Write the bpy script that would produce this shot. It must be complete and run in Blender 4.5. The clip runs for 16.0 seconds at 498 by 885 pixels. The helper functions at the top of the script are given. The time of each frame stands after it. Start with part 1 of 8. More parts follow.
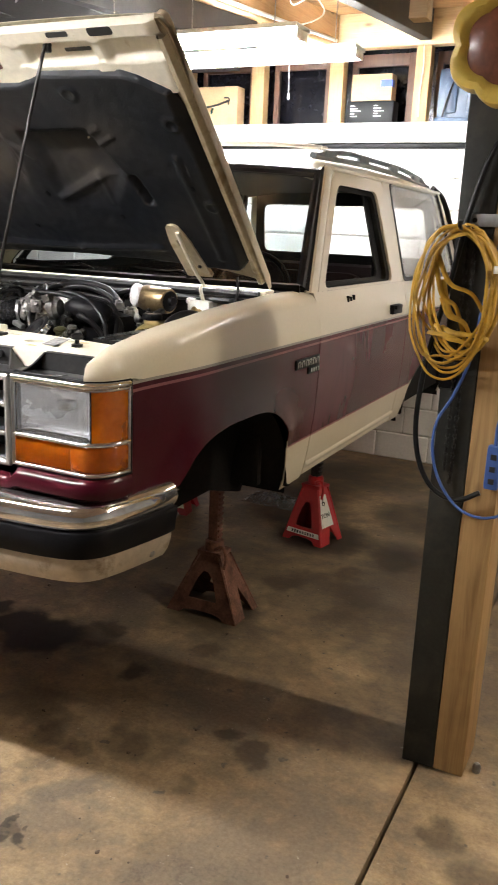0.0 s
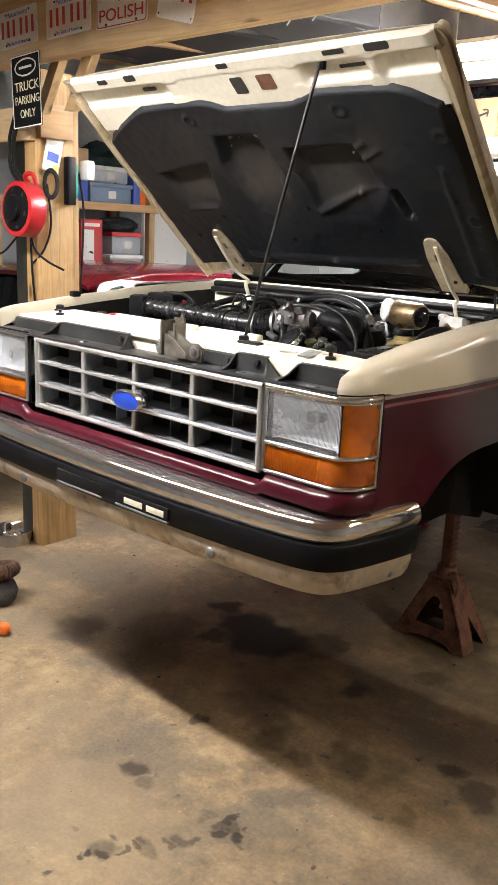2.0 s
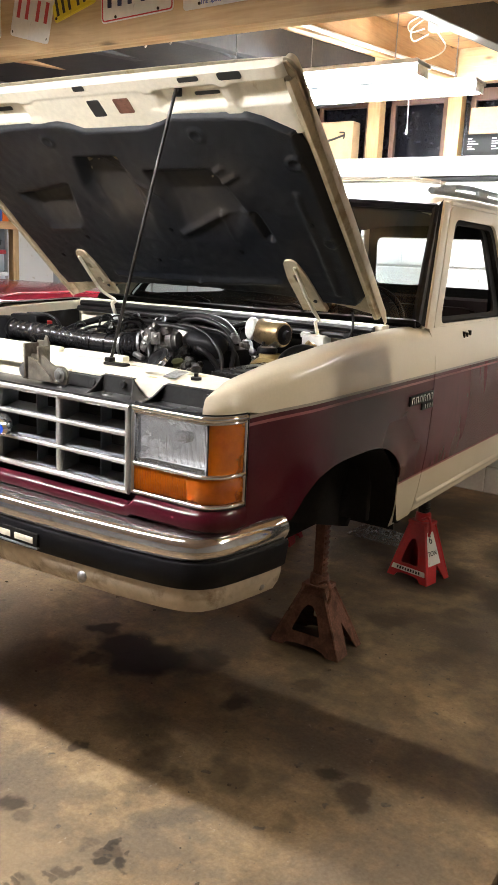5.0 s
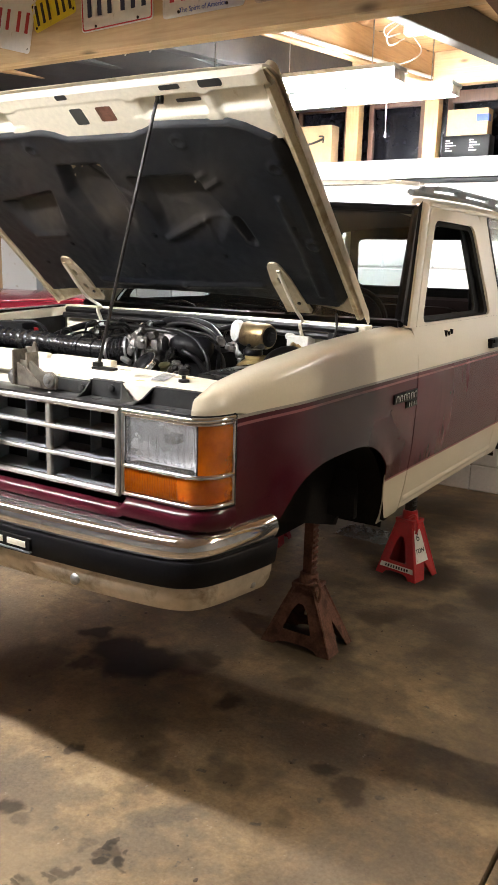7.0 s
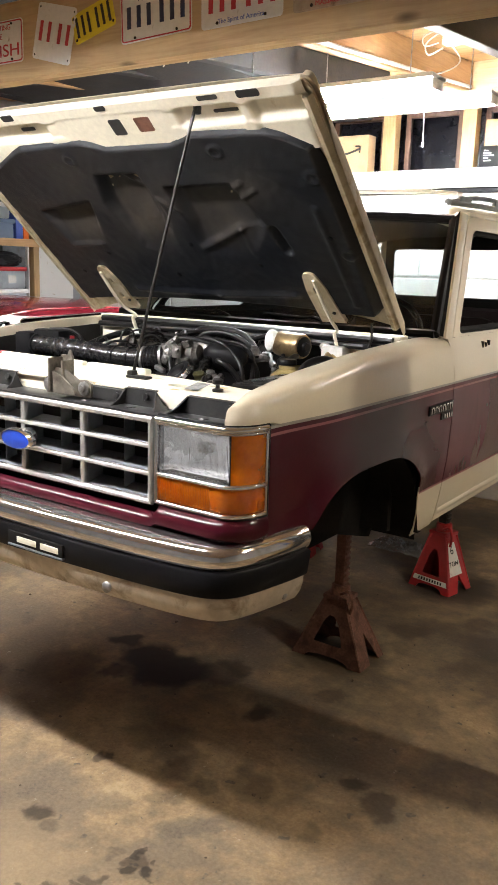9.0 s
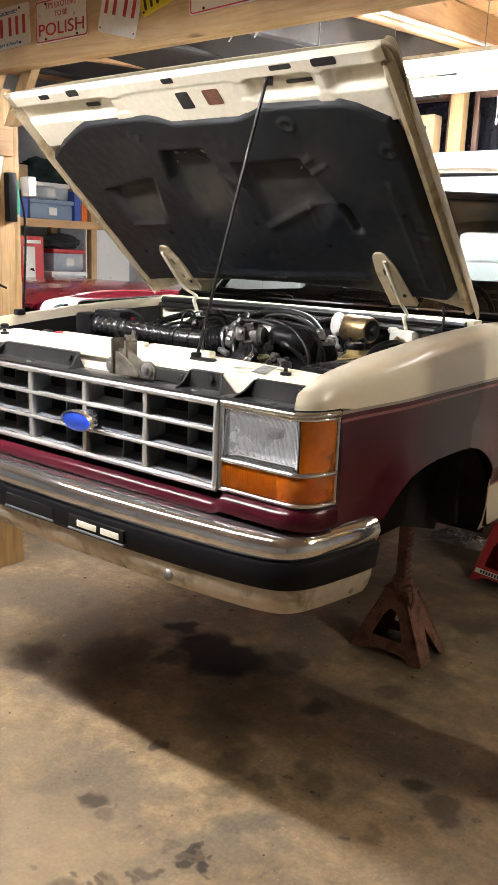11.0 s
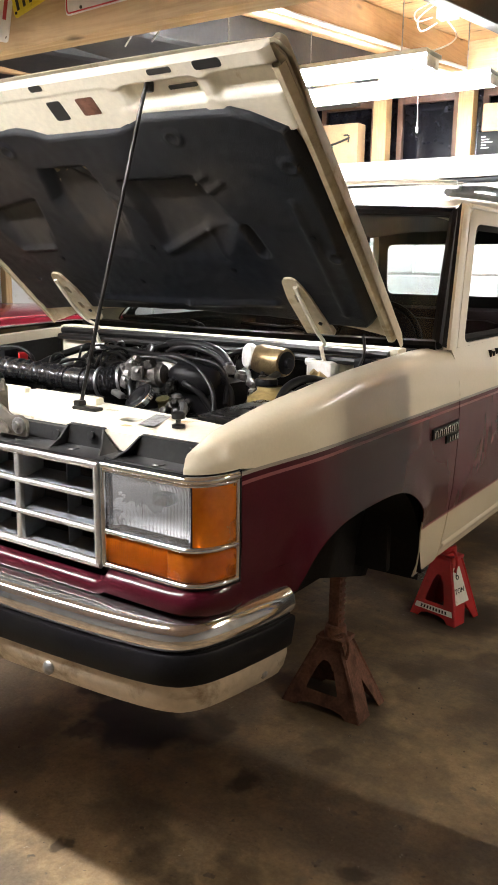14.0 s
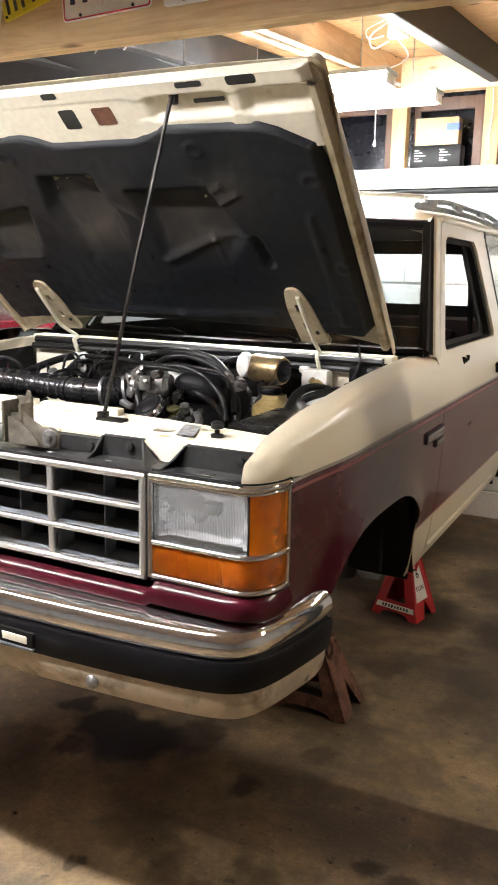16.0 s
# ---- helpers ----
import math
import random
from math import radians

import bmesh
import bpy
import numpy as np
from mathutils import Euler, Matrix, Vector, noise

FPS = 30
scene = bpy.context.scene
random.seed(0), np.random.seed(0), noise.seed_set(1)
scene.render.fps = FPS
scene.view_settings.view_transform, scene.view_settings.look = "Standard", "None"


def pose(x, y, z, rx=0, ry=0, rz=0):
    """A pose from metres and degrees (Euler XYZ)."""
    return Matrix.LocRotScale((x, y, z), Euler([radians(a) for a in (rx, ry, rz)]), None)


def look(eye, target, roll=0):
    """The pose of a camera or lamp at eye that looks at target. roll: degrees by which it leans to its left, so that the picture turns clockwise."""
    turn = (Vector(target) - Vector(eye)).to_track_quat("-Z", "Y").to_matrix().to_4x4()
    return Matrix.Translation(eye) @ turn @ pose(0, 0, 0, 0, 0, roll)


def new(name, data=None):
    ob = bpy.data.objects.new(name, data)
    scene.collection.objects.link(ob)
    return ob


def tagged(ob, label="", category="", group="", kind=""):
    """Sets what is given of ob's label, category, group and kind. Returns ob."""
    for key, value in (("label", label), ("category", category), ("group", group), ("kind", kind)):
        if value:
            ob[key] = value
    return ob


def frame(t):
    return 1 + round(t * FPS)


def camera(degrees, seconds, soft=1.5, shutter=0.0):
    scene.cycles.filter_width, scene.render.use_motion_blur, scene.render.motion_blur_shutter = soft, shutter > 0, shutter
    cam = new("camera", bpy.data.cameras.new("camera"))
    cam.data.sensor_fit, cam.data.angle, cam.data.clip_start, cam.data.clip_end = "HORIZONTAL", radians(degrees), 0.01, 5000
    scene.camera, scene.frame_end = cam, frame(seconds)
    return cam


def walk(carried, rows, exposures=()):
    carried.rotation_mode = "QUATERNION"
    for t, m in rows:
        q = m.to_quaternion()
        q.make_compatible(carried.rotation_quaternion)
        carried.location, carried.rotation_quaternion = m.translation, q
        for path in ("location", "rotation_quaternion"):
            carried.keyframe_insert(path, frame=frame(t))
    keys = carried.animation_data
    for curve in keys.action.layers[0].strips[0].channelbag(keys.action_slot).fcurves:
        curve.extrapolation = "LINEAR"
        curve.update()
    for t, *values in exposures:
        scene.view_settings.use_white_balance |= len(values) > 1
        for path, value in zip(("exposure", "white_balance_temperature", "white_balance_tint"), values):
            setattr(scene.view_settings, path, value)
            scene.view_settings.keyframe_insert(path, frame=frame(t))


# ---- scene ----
cam = camera(33.9, 16.0, shutter=0.28)
PATH = [
    (0, (1.942, -1.676, 1.621), (1.101, 0.067, 1.115), 2.5),
    (0.5, (1.926, -1.678, 1.623), (0.944, -0.005, 1.135), 2.8),
    (1, (1.892, -1.682, 1.618), (0.71, -0.144, 1.133), 3.0),
    (1.5, (1.876, -1.685, 1.612), (0.599, -0.225, 1.126), 2.8),
    (2, (1.875, -1.689, 1.613), (0.583, -0.244, 1.119), 2.6),
    (2.5, (1.892, -1.677, 1.606), (0.659, -0.19, 1.088), 1.9),
    (3, (1.914, -1.675, 1.614), (0.781, -0.11, 1.097), 1.8),
    (3.2, (1.917, -1.675, 1.612), (0.827, -0.075, 1.109), 1.9),
    (5.3, (1.905, -1.695, 1.639), (0.839, -0.061, 1.196), 2.7),
    (5.5, (1.895, -1.694, 1.633), (0.785, -0.093, 1.181), 2.7),
    (6, (1.918, -1.719, 1.637), (0.781, -0.136, 1.188), 2.2),
    (6.5, (1.933, -1.739, 1.64), (0.844, -0.118, 1.208), 1.7),
    (7, (1.924, -1.727, 1.634), (0.888, -0.073, 1.196), 1.6),
    (7.5, (1.926, -1.711, 1.633), (0.906, -0.054, 1.171), 1.8),
    (8, (1.93, -1.719, 1.64), (0.904, -0.068, 1.171), 1.8),
    (8.5, (1.919, -1.72, 1.637), (0.851, -0.086, 1.196), 1.7),
    (9, (1.917, -1.72, 1.635), (0.812, -0.107, 1.216), 1.8),
    (9.2, (1.907, -1.72, 1.638), (0.78, -0.121, 1.219), 2.0),
    (11.3, (1.828, -1.659, 1.61), (0.631, -0.122, 1.155), 2.1),
    (11.5, (1.83, -1.635, 1.632), (0.662, -0.075, 1.182), 1.8),
    (12, (1.876, -1.597, 1.687), (0.845, 0.07, 1.289), -0.4),
    (12.5, (1.877, -1.569, 1.687), (0.921, 0.146, 1.307), -0.2),
    (13, (1.856, -1.514, 1.677), (0.863, 0.177, 1.283), 0.2),
    (13.5, (1.808, -1.391, 1.668), (0.679, 0.208, 1.259), -0.0),
    (14, (1.739, -1.354, 1.664), (0.643, 0.263, 1.235), 0.7),
    (14.5, (1.599, -1.441, 1.672), (0.698, 0.29, 1.231), -0.0),
    (15, (1.512, -1.508, 1.663), (0.697, 0.262, 1.209), 0.0),
    (15.5, (1.509, -1.535, 1.674), (0.695, 0.239, 1.233), 1.0),
    (16, (1.488, -1.54, 1.674), (0.601, 0.204, 1.261), 1.1),
]
walk(cam, [(t, look(eye, target, roll)) for t, eye, target, roll in PATH])

# ---- light of the place: strip lamps only, the garage is closed ----
world = bpy.data.worlds.new("garage_world")
scene.world = world
world.use_nodes = True
world.node_tree.nodes["Background"].inputs[0].default_value = (0.02, 0.022, 0.026, 1)
world.node_tree.nodes["Background"].inputs[1].default_value = 0.3

TUBE_OVER_TRUCK = 380.0
TUBE_FRONT = 245.0
TUBE_SIDE = 152.0
TUBE_BAY = 26.0


# ---- materials ----
def ramp(nt, fac, stops):
    r = nt.nodes.new("ShaderNodeValToRGB")
    r.color_ramp.elements.remove(r.color_ramp.elements[1])
    for i, (p, c) in enumerate(stops):
        e = r.color_ramp.elements[0] if i == 0 else r.color_ramp.elements.new(p)
        e.position, e.color = p, (*c, 1) if len(c) == 3 else c
    nt.links.new(fac, r.inputs[0])
    return r.outputs[0]


def noise_tex(nt, vec, scale, detail=4, rough=0.55, dist=0.0):
    n = nt.nodes.new("ShaderNodeTexNoise")
    n.inputs["Scale"].default_value, n.inputs["Detail"].default_value = scale, detail
    n.inputs["Roughness"].default_value, n.inputs["Distortion"].default_value = rough, dist
    nt.links.new(vec, n.inputs["Vector"])
    return n.outputs["Fac"]


def coords(nt, scale=(1, 1, 1), kind="Object"):
    t = nt.nodes.new("ShaderNodeTexCoord")
    m = nt.nodes.new("ShaderNodeMapping")
    m.inputs["Scale"].default_value = scale
    nt.links.new(t.outputs[kind], m.inputs[0])
    return m.outputs[0]


def mixc(nt, fac, a, b, mode="MIX"):
    m = nt.nodes.new("ShaderNodeMix")
    m.data_type, m.blend_type = "RGBA", mode
    for sock, val in ((m.inputs[0], fac), (m.inputs[6], a), (m.inputs[7], b)):
        if isinstance(val, (int, float)):
            sock.default_value = val
        elif isinstance(val, tuple):
            sock.default_value = (*val, 1)
        else:
            nt.links.new(val, sock)
    return m.outputs[2]


def material(name, base, rough=0.5, metal=0.0, grain=40.0, vary=0.15, stain=None, stain_scale=3.0, stain_at=(0.5, 0.7), bump=0.1,
             coat=0.0, rough_vary=0.12, stretch=(1, 1, 1), transmission=0.0, ior=1.45, spec=0.5, emit=None, random_tint=0.0):
    """A surface with fine grain, broad stains and uneven gloss."""
    m = bpy.data.materials.new(name)
    m.use_nodes = True
    nt = m.node_tree
    b = nt.nodes["Principled BSDF"]
    vec = coords(nt, stretch)
    fine = noise_tex(nt, vec, grain, 5)
    lo, hi = tuple(max(0, c * (1 - vary)) for c in base), tuple(min(1, c * (1 + vary)) for c in base)
    col = ramp(nt, fine, [(0.3, lo), (0.7, hi)])
    broad = noise_tex(nt, vec, stain_scale, 6, 0.65, 0.4)
    if stain:
        mask = ramp(nt, broad, [(stain_at[0], (0, 0, 0)), (stain_at[1], (1, 1, 1))])
        col = mixc(nt, mask, col, tuple(stain))
    if random_tint:
        info = nt.nodes.new("ShaderNodeObjectInfo")
        tint = ramp(nt, info.outputs["Random"], [(0, (1 - random_tint,) * 3), (1, (1 + random_tint * 0.5,) * 3)])
        col = mixc(nt, 1.0, col, tint, "MULTIPLY")
    nt.links.new(col, b.inputs["Base Color"])
    rr = nt.nodes.new("ShaderNodeMapRange")
    rr.inputs[3].default_value, rr.inputs[4].default_value = max(0.02, rough - rough_vary), min(1, rough + rough_vary)
    nt.links.new(broad, rr.inputs[0])
    nt.links.new(rr.outputs[0], b.inputs["Roughness"])
    b.inputs["Metallic"].default_value = metal
    b.inputs["Coat Weight"].default_value = coat
    b.inputs["Coat Roughness"].default_value = 0.12
    b.inputs["Specular IOR Level"].default_value = spec
    b.inputs["Transmission Weight"].default_value = transmission
    b.inputs["IOR"].default_value = ior
    if emit:
        b.inputs["Emission Color"].default_value = (*emit[0], 1)
        b.inputs["Emission Strength"].default_value = emit[1]
    if bump:
        bp = nt.nodes.new("ShaderNodeBump")
        bp.inputs["Strength"].default_value, bp.inputs["Distance"].default_value = bump, 0.004
        nt.links.new(fine, bp.inputs["Height"])
        nt.links.new(bp.outputs[0], b.inputs["Normal"])
    return m


def wood_material(name, light, dark, axis=0, rough=0.65, knots=True, tint=0.12, scale=1.0):
    """Sawn softwood with grain along one axis, knots and handling marks."""
    m = bpy.data.materials.new(name)
    m.use_nodes = True
    nt = m.node_tree
    b = nt.nodes["Principled BSDF"]
    s = [14 * scale] * 3
    s[axis] = 0.8 * scale
    vec = coords(nt, tuple(s))
    g1 = noise_tex(nt, vec, 1.6, 6, 0.6, 1.2)
    g2 = noise_tex(nt, vec, 6.0, 4, 0.6, 0.3)
    col = ramp(nt, g1, [(0.3, dark), (0.5, light), (0.62, tuple(0.5 * (a + c) for a, c in zip(light, dark))), (0.75, light)])
    col = mixc(nt, 0.25, col, ramp(nt, g2, [(0.35, dark), (0.65, light)]))
    if knots:
        ks = [7.0] * 3
        ks[axis] = 2.6
        v = nt.nodes.new("ShaderNodeTexVoronoi")
        v.inputs["Scale"].default_value = 1.0
        nt.links.new(coords(nt, tuple(ks)), v.inputs["Vector"])
        mask = ramp(nt, v.outputs["Distance"], [(0.05, (1, 1, 1)), (0.13, (0, 0, 0))])
        col = mixc(nt, mask, col, tuple(c * 0.35 for c in dark))
    dirt = ramp(nt, noise_tex(nt, coords(nt), 2.2, 5, 0.6), [(0.5, (0, 0, 0)), (0.75, (0.55, 0.55, 0.55))])
    col = mixc(nt, dirt, col, tuple(c * 0.55 for c in dark))
    if tint:
        info = nt.nodes.new("ShaderNodeObjectInfo")
        col = mixc(nt, 1.0, col, ramp(nt, info.outputs["Random"], [(0, (1 - tint,) * 3), (1, (1 + tint,) * 3)]), "MULTIPLY")
    nt.links.new(col, b.inputs["Base Color"])
    b.inputs["Roughness"].default_value = rough
    bp = nt.nodes.new("ShaderNodeBump")
    bp.inputs["Strength"].default_value, bp.inputs["Distance"].default_value = 0.25, 0.003
    nt.links.new(g1, bp.inputs["Height"])
    nt.links.new(bp.outputs[0], b.inputs["Normal"])
    return m


STAINS_AND_SHADE = [(-0.40, 0.76, 0.075, 0.9), (-0.22, 0.69, 0.14, 0.97), (-0.04, 0.69, 0.15, 0.98), (-0.10, 0.60, 0.11, 0.95), (-0.26, 0.52, 0.06, 0.8), (0.12, 0.85, 0.07, 0.6), (0.40, 0.61, 0.065, 0.8), (0.13, 0.06, 0.03, 0.7),
          (0.89, 0.45, 0.055, 0.75), (1.01, 0.40, 0.06, 0.6), (0.20, 0.28, 0.13, 0.4), (0.198, -0.249, 0.045, 0.75), (0.63, 0.25, 0.09, 0.5), (0.45, 0.02, 0.05, 0.35), (-0.45, 0.42, 0.17, 0.45), (-0.66, 0.15, 0.12, 0.4),
          # darker patches under the truck, round the stands and by the post
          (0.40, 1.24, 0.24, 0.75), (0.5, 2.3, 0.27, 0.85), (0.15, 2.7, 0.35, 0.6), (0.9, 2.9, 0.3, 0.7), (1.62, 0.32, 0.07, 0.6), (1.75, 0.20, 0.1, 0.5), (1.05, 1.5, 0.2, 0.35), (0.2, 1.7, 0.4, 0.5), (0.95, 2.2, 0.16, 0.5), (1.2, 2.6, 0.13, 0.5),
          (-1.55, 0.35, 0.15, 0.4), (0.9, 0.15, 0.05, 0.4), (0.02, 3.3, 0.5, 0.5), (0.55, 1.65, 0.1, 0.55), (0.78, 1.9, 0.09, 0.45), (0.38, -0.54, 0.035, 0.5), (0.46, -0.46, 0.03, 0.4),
          # broad patches: dirt, with shade beside the truck put into the slab colour
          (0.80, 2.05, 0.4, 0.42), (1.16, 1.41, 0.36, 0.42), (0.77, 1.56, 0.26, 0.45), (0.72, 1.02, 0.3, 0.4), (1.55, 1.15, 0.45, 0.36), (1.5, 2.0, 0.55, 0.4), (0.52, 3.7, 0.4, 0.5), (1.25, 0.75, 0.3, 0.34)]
# tyre scuffs, drips and tracked-in dirt
STAINS_AND_SHADE += [(0.579, -0.241, 0.034, 0.6), (0.582, -0.289, 0.022, 0.8), (0.617, -0.253, 0.02, 0.8), (0.611, -0.209, 0.014, 0.6), (0.547, -0.235, 0.014, 0.7), (0.509, -0.358, 0.02, 0.5), (0.492, -0.385, 0.014, 0.5), (0.526, -0.331, 0.016, 0.5), (0.365, -0.596, 0.014, 0.75), (0.378, -0.568, 0.016, 0.8), (0.395, -0.536, 0.015, 0.7), (0.413, -0.504, 0.014, 0.6), (0.431, -0.471, 0.014, 0.6), (0.44, -0.447, 0.01, 0.4), (0.36, -0.494, 0.014, 0.55), (0.377, -0.683, 0.012, 0.7), (0.253, -0.552, 0.016, 0.3), (0.271, -0.277, 0.03, 0.35), (0.475, -0.255, 0.03, 0.3)]
STAINS_AND_SHADE += [(-0.689, 0.211, 0.1, 0.45), (0.499, 0.151, 0.06, 0.45), (0.107, 0.78, 0.1, 0.45), (0.333, 0.232, 0.08, 0.35), (-0.304, 0.231, 0.14, 0.25), (0.375, 0.147, 0.07, 0.5), (0.542, 0.893, 0.06, 0.45), (0.717, 0.266, 0.1, 0.35), (0.922, 1.699, 0.12, 0.35), (0.616, 1.792, 0.1, 0.35), (0.975, 2.279, 0.2, 0.4), (0.56, 1.446, 0.08, 0.35)]
# paler patches: the front lamp's light put into the slab colour
LIT_PATCHES = [(-0.35, -0.35, 0.35, 0.22), (0.25, -0.6, 0.35, 0.3), (-1.0, 0.1, 0.35, 0.2)]


def floor_material():
    """Old garage slab: tan concrete, brown tracked dirt, oil blots, pits and scratches."""
    m = bpy.data.materials.new("garage_slab")
    m.use_nodes = True
    nt = m.node_tree
    b = nt.nodes["Principled BSDF"]
    vec = coords(nt)
    broad = noise_tex(nt, vec, 1.3, 8, 0.66, 0.2)
    mid = noise_tex(nt, vec, 5.0, 8, 0.72, 0.1)
    fine = noise_tex(nt, vec, 75, 6, 0.72)
    col = ramp(nt, mid, [(0.28, (0.085, 0.056, 0.031)), (0.43, (0.22, 0.145, 0.072)), (0.56, (0.375, 0.258, 0.132)), (0.72, (0.59, 0.43, 0.235))])
    brown = ramp(nt, broad, [(0.46, (0, 0, 0)), (0.56, (0.88, 0.88, 0.88))])
    col = mixc(nt, brown, col, mixc(nt, mid, (0.05, 0.034, 0.02), (0.25, 0.18, 0.115)))
    tracked = ramp(nt, noise_tex(nt, coords(nt, (0.8, 1.15, 1)), 3.0, 7, 0.72, 0.25), [(0.5, (0, 0, 0)), (0.66, (0.6, 0.6, 0.6))])
    col = mixc(nt, tracked, col, (0.11, 0.085, 0.06))
    oil = ramp(nt, noise_tex(nt, vec, 2.6, 6, 0.55, 0.6), [(0.61, (0, 0, 0)), (0.68, (0.45, 0.45, 0.45))])
    col = mixc(nt, oil, col, (0.05, 0.04, 0.032))
    spots = ramp(nt, noise_tex(nt, vec, 15, 3, 0.5), [(0.685, (0, 0, 0)), (0.72, (0.75, 0.75, 0.75))])
    col = mixc(nt, spots, col, (0.05, 0.042, 0.034))
    grit = ramp(nt, noise_tex(nt, vec, 48, 2, 0.5), [(0.72, (0, 0, 0)), (0.75, (0.8, 0.8, 0.8))])
    col = mixc(nt, grit, col, (0.06, 0.05, 0.04))
    pale = ramp(nt, noise_tex(nt, vec, 27, 3, 0.6, 1.0), [(0.69, (0, 0, 0)), (0.76, (0.6, 0.6, 0.6))])
    col = mixc(nt, pale, col, (0.56, 0.5, 0.42))
    col = mixc(nt, 0.22, col, ramp(nt, fine, [(0.3, (0.1, 0.08, 0.06)), (0.7, (0.46, 0.4, 0.32))]))
    # oil drips and scuffs where they lie, with painted shade and lamp light
    warp = nt.nodes.new("ShaderNodeTexNoise")
    warp.inputs["Scale"].default_value, warp.inputs["Detail"].default_value = 9.0, 5
    nt.links.new(vec, warp.inputs["Vector"])
    shift = nt.nodes.new("ShaderNodeVectorMath")
    shift.operation = "MULTIPLY_ADD"
    shift.inputs[1].default_value, shift.inputs[2].default_value = (0.16, 0.16, 0), (-0.08, -0.08, 0)
    nt.links.new(warp.outputs["Color"], shift.inputs[0])
    add = nt.nodes.new("ShaderNodeVectorMath")
    nt.links.new(vec, add.inputs[0])
    nt.links.new(shift.outputs[0], add.inputs[1])
    for x, y, r, k in LIT_PATCHES + STAINS_AND_SHADE:
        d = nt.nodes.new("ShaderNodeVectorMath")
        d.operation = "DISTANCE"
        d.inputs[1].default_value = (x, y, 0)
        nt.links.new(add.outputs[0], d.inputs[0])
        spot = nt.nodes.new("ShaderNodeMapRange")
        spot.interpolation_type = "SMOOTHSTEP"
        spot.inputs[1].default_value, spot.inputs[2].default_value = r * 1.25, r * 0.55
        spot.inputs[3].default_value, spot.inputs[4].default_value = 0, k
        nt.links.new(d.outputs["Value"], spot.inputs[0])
        col = mixc(nt, spot.outputs[0], col, (0.012, 0.009, 0.007) if (x, y, r, k) in STAINS_AND_SHADE else mixc(nt, mid, (0.3, 0.21, 0.115), (0.62, 0.46, 0.27)))
    nt.links.new(col, b.inputs["Base Color"])
    rr = nt.nodes.new("ShaderNodeMapRange")
    rr.inputs[3].default_value, rr.inputs[4].default_value = 0.38, 0.85
    nt.links.new(mid, rr.inputs[0])
    nt.links.new(rr.outputs[0], b.inputs["Roughness"])
    bp = nt.nodes.new("ShaderNodeBump")
    b.inputs["Specular IOR Level"].default_value = 0.28
    bp.inputs["Strength"].default_value, bp.inputs["Distance"].default_value = 0.4, 0.004
    hsum = mixc(nt, 0.5, fine, mid)
    nt.links.new(hsum, bp.inputs["Height"])
    nt.links.new(bp.outputs[0], b.inputs["Normal"])
    return m


def glass_material(name, tint=(1, 1, 1), rough=0.02, dust=0.0):
    """Thin pane: clear, glossy by Fresnel, with an uneven film of dust."""
    m = bpy.data.materials.new(name)
    m.use_nodes = True
    nt = m.node_tree
    out = nt.nodes["Material Output"]
    tr, gl, mx, fr = (nt.nodes.new(k) for k in ("ShaderNodeBsdfTransparent", "ShaderNodeBsdfGlossy", "ShaderNodeMixShader", "ShaderNodeLayerWeight"))
    tr.inputs[0].default_value = (*tint, 1)
    gl.inputs["Roughness"].default_value = rough
    fr.inputs["Blend"].default_value = 0.5
    rise, gain = nt.nodes.new("ShaderNodeMath"), nt.nodes.new("ShaderNodeMath")
    rise.operation, gain.operation = "POWER", "MULTIPLY_ADD"
    rise.inputs[1].default_value = 4.5
    gain.inputs[1].default_value, gain.inputs[2].default_value = 0.55, 0.03
    nt.links.new(fr.outputs["Facing"], rise.inputs[0])
    nt.links.new(rise.outputs[0], gain.inputs[0])
    base = tr.outputs[0]
    if dust:
        df, mt = nt.nodes.new("ShaderNodeBsdfDiffuse"), nt.nodes.new("ShaderNodeMixShader")
        df.inputs[0].default_value = (0.75, 0.73, 0.68, 1)
        film = nt.nodes.new("ShaderNodeMapRange")
        film.inputs[1].default_value, film.inputs[2].default_value = 0.3, 0.75
        film.inputs[3].default_value, film.inputs[4].default_value = dust * 0.35, dust * 1.5
        nt.links.new(noise_tex(nt, coords(nt), 4.0, 6, 0.65, 0.8), film.inputs[0])
        nt.links.new(film.outputs[0], mt.inputs[0])
        nt.links.new(base, mt.inputs[1])
        nt.links.new(df.outputs[0], mt.inputs[2])
        base = mt.outputs[0]
    nt.links.new(gain.outputs[0], mx.inputs[0])
    nt.links.new(base, mx.inputs[1])
    nt.links.new(gl.outputs[0], mx.inputs[2])
    nt.links.new(mx.outputs[0], out.inputs[0])
    return m


def glow(name, color, strength):
    m = bpy.data.materials.new(name)
    m.use_nodes = True
    b = m.node_tree.nodes["Principled BSDF"]
    b.inputs["Base Color"].default_value = (0.9, 0.9, 0.9, 1)
    b.inputs["Emission Color"].default_value = (*color, 1)
    b.inputs["Emission Strength"].default_value = strength
    return m


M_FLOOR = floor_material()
M_CREAM = material("cream_paint", (0.64, 0.575, 0.44), 0.33, 0, 120, 0.03, (0.6, 0.535, 0.405), 2.5, (0.5, 0.85), 0, coat=0.6, rough_vary=0.03)
M_CREAM_BARE = material("cream_primer", (0.78, 0.73, 0.6), 0.5, 0, 60, 0.06, (0.5, 0.4, 0.22), 7, (0.62, 0.72), 0.05)
M_RUSTCREAM = material("rust_stained_cream", (0.78, 0.73, 0.6), 0.45, 0, 60, 0.06, (0.5, 0.33, 0.12), 13, (0.6, 0.68), 0.05)
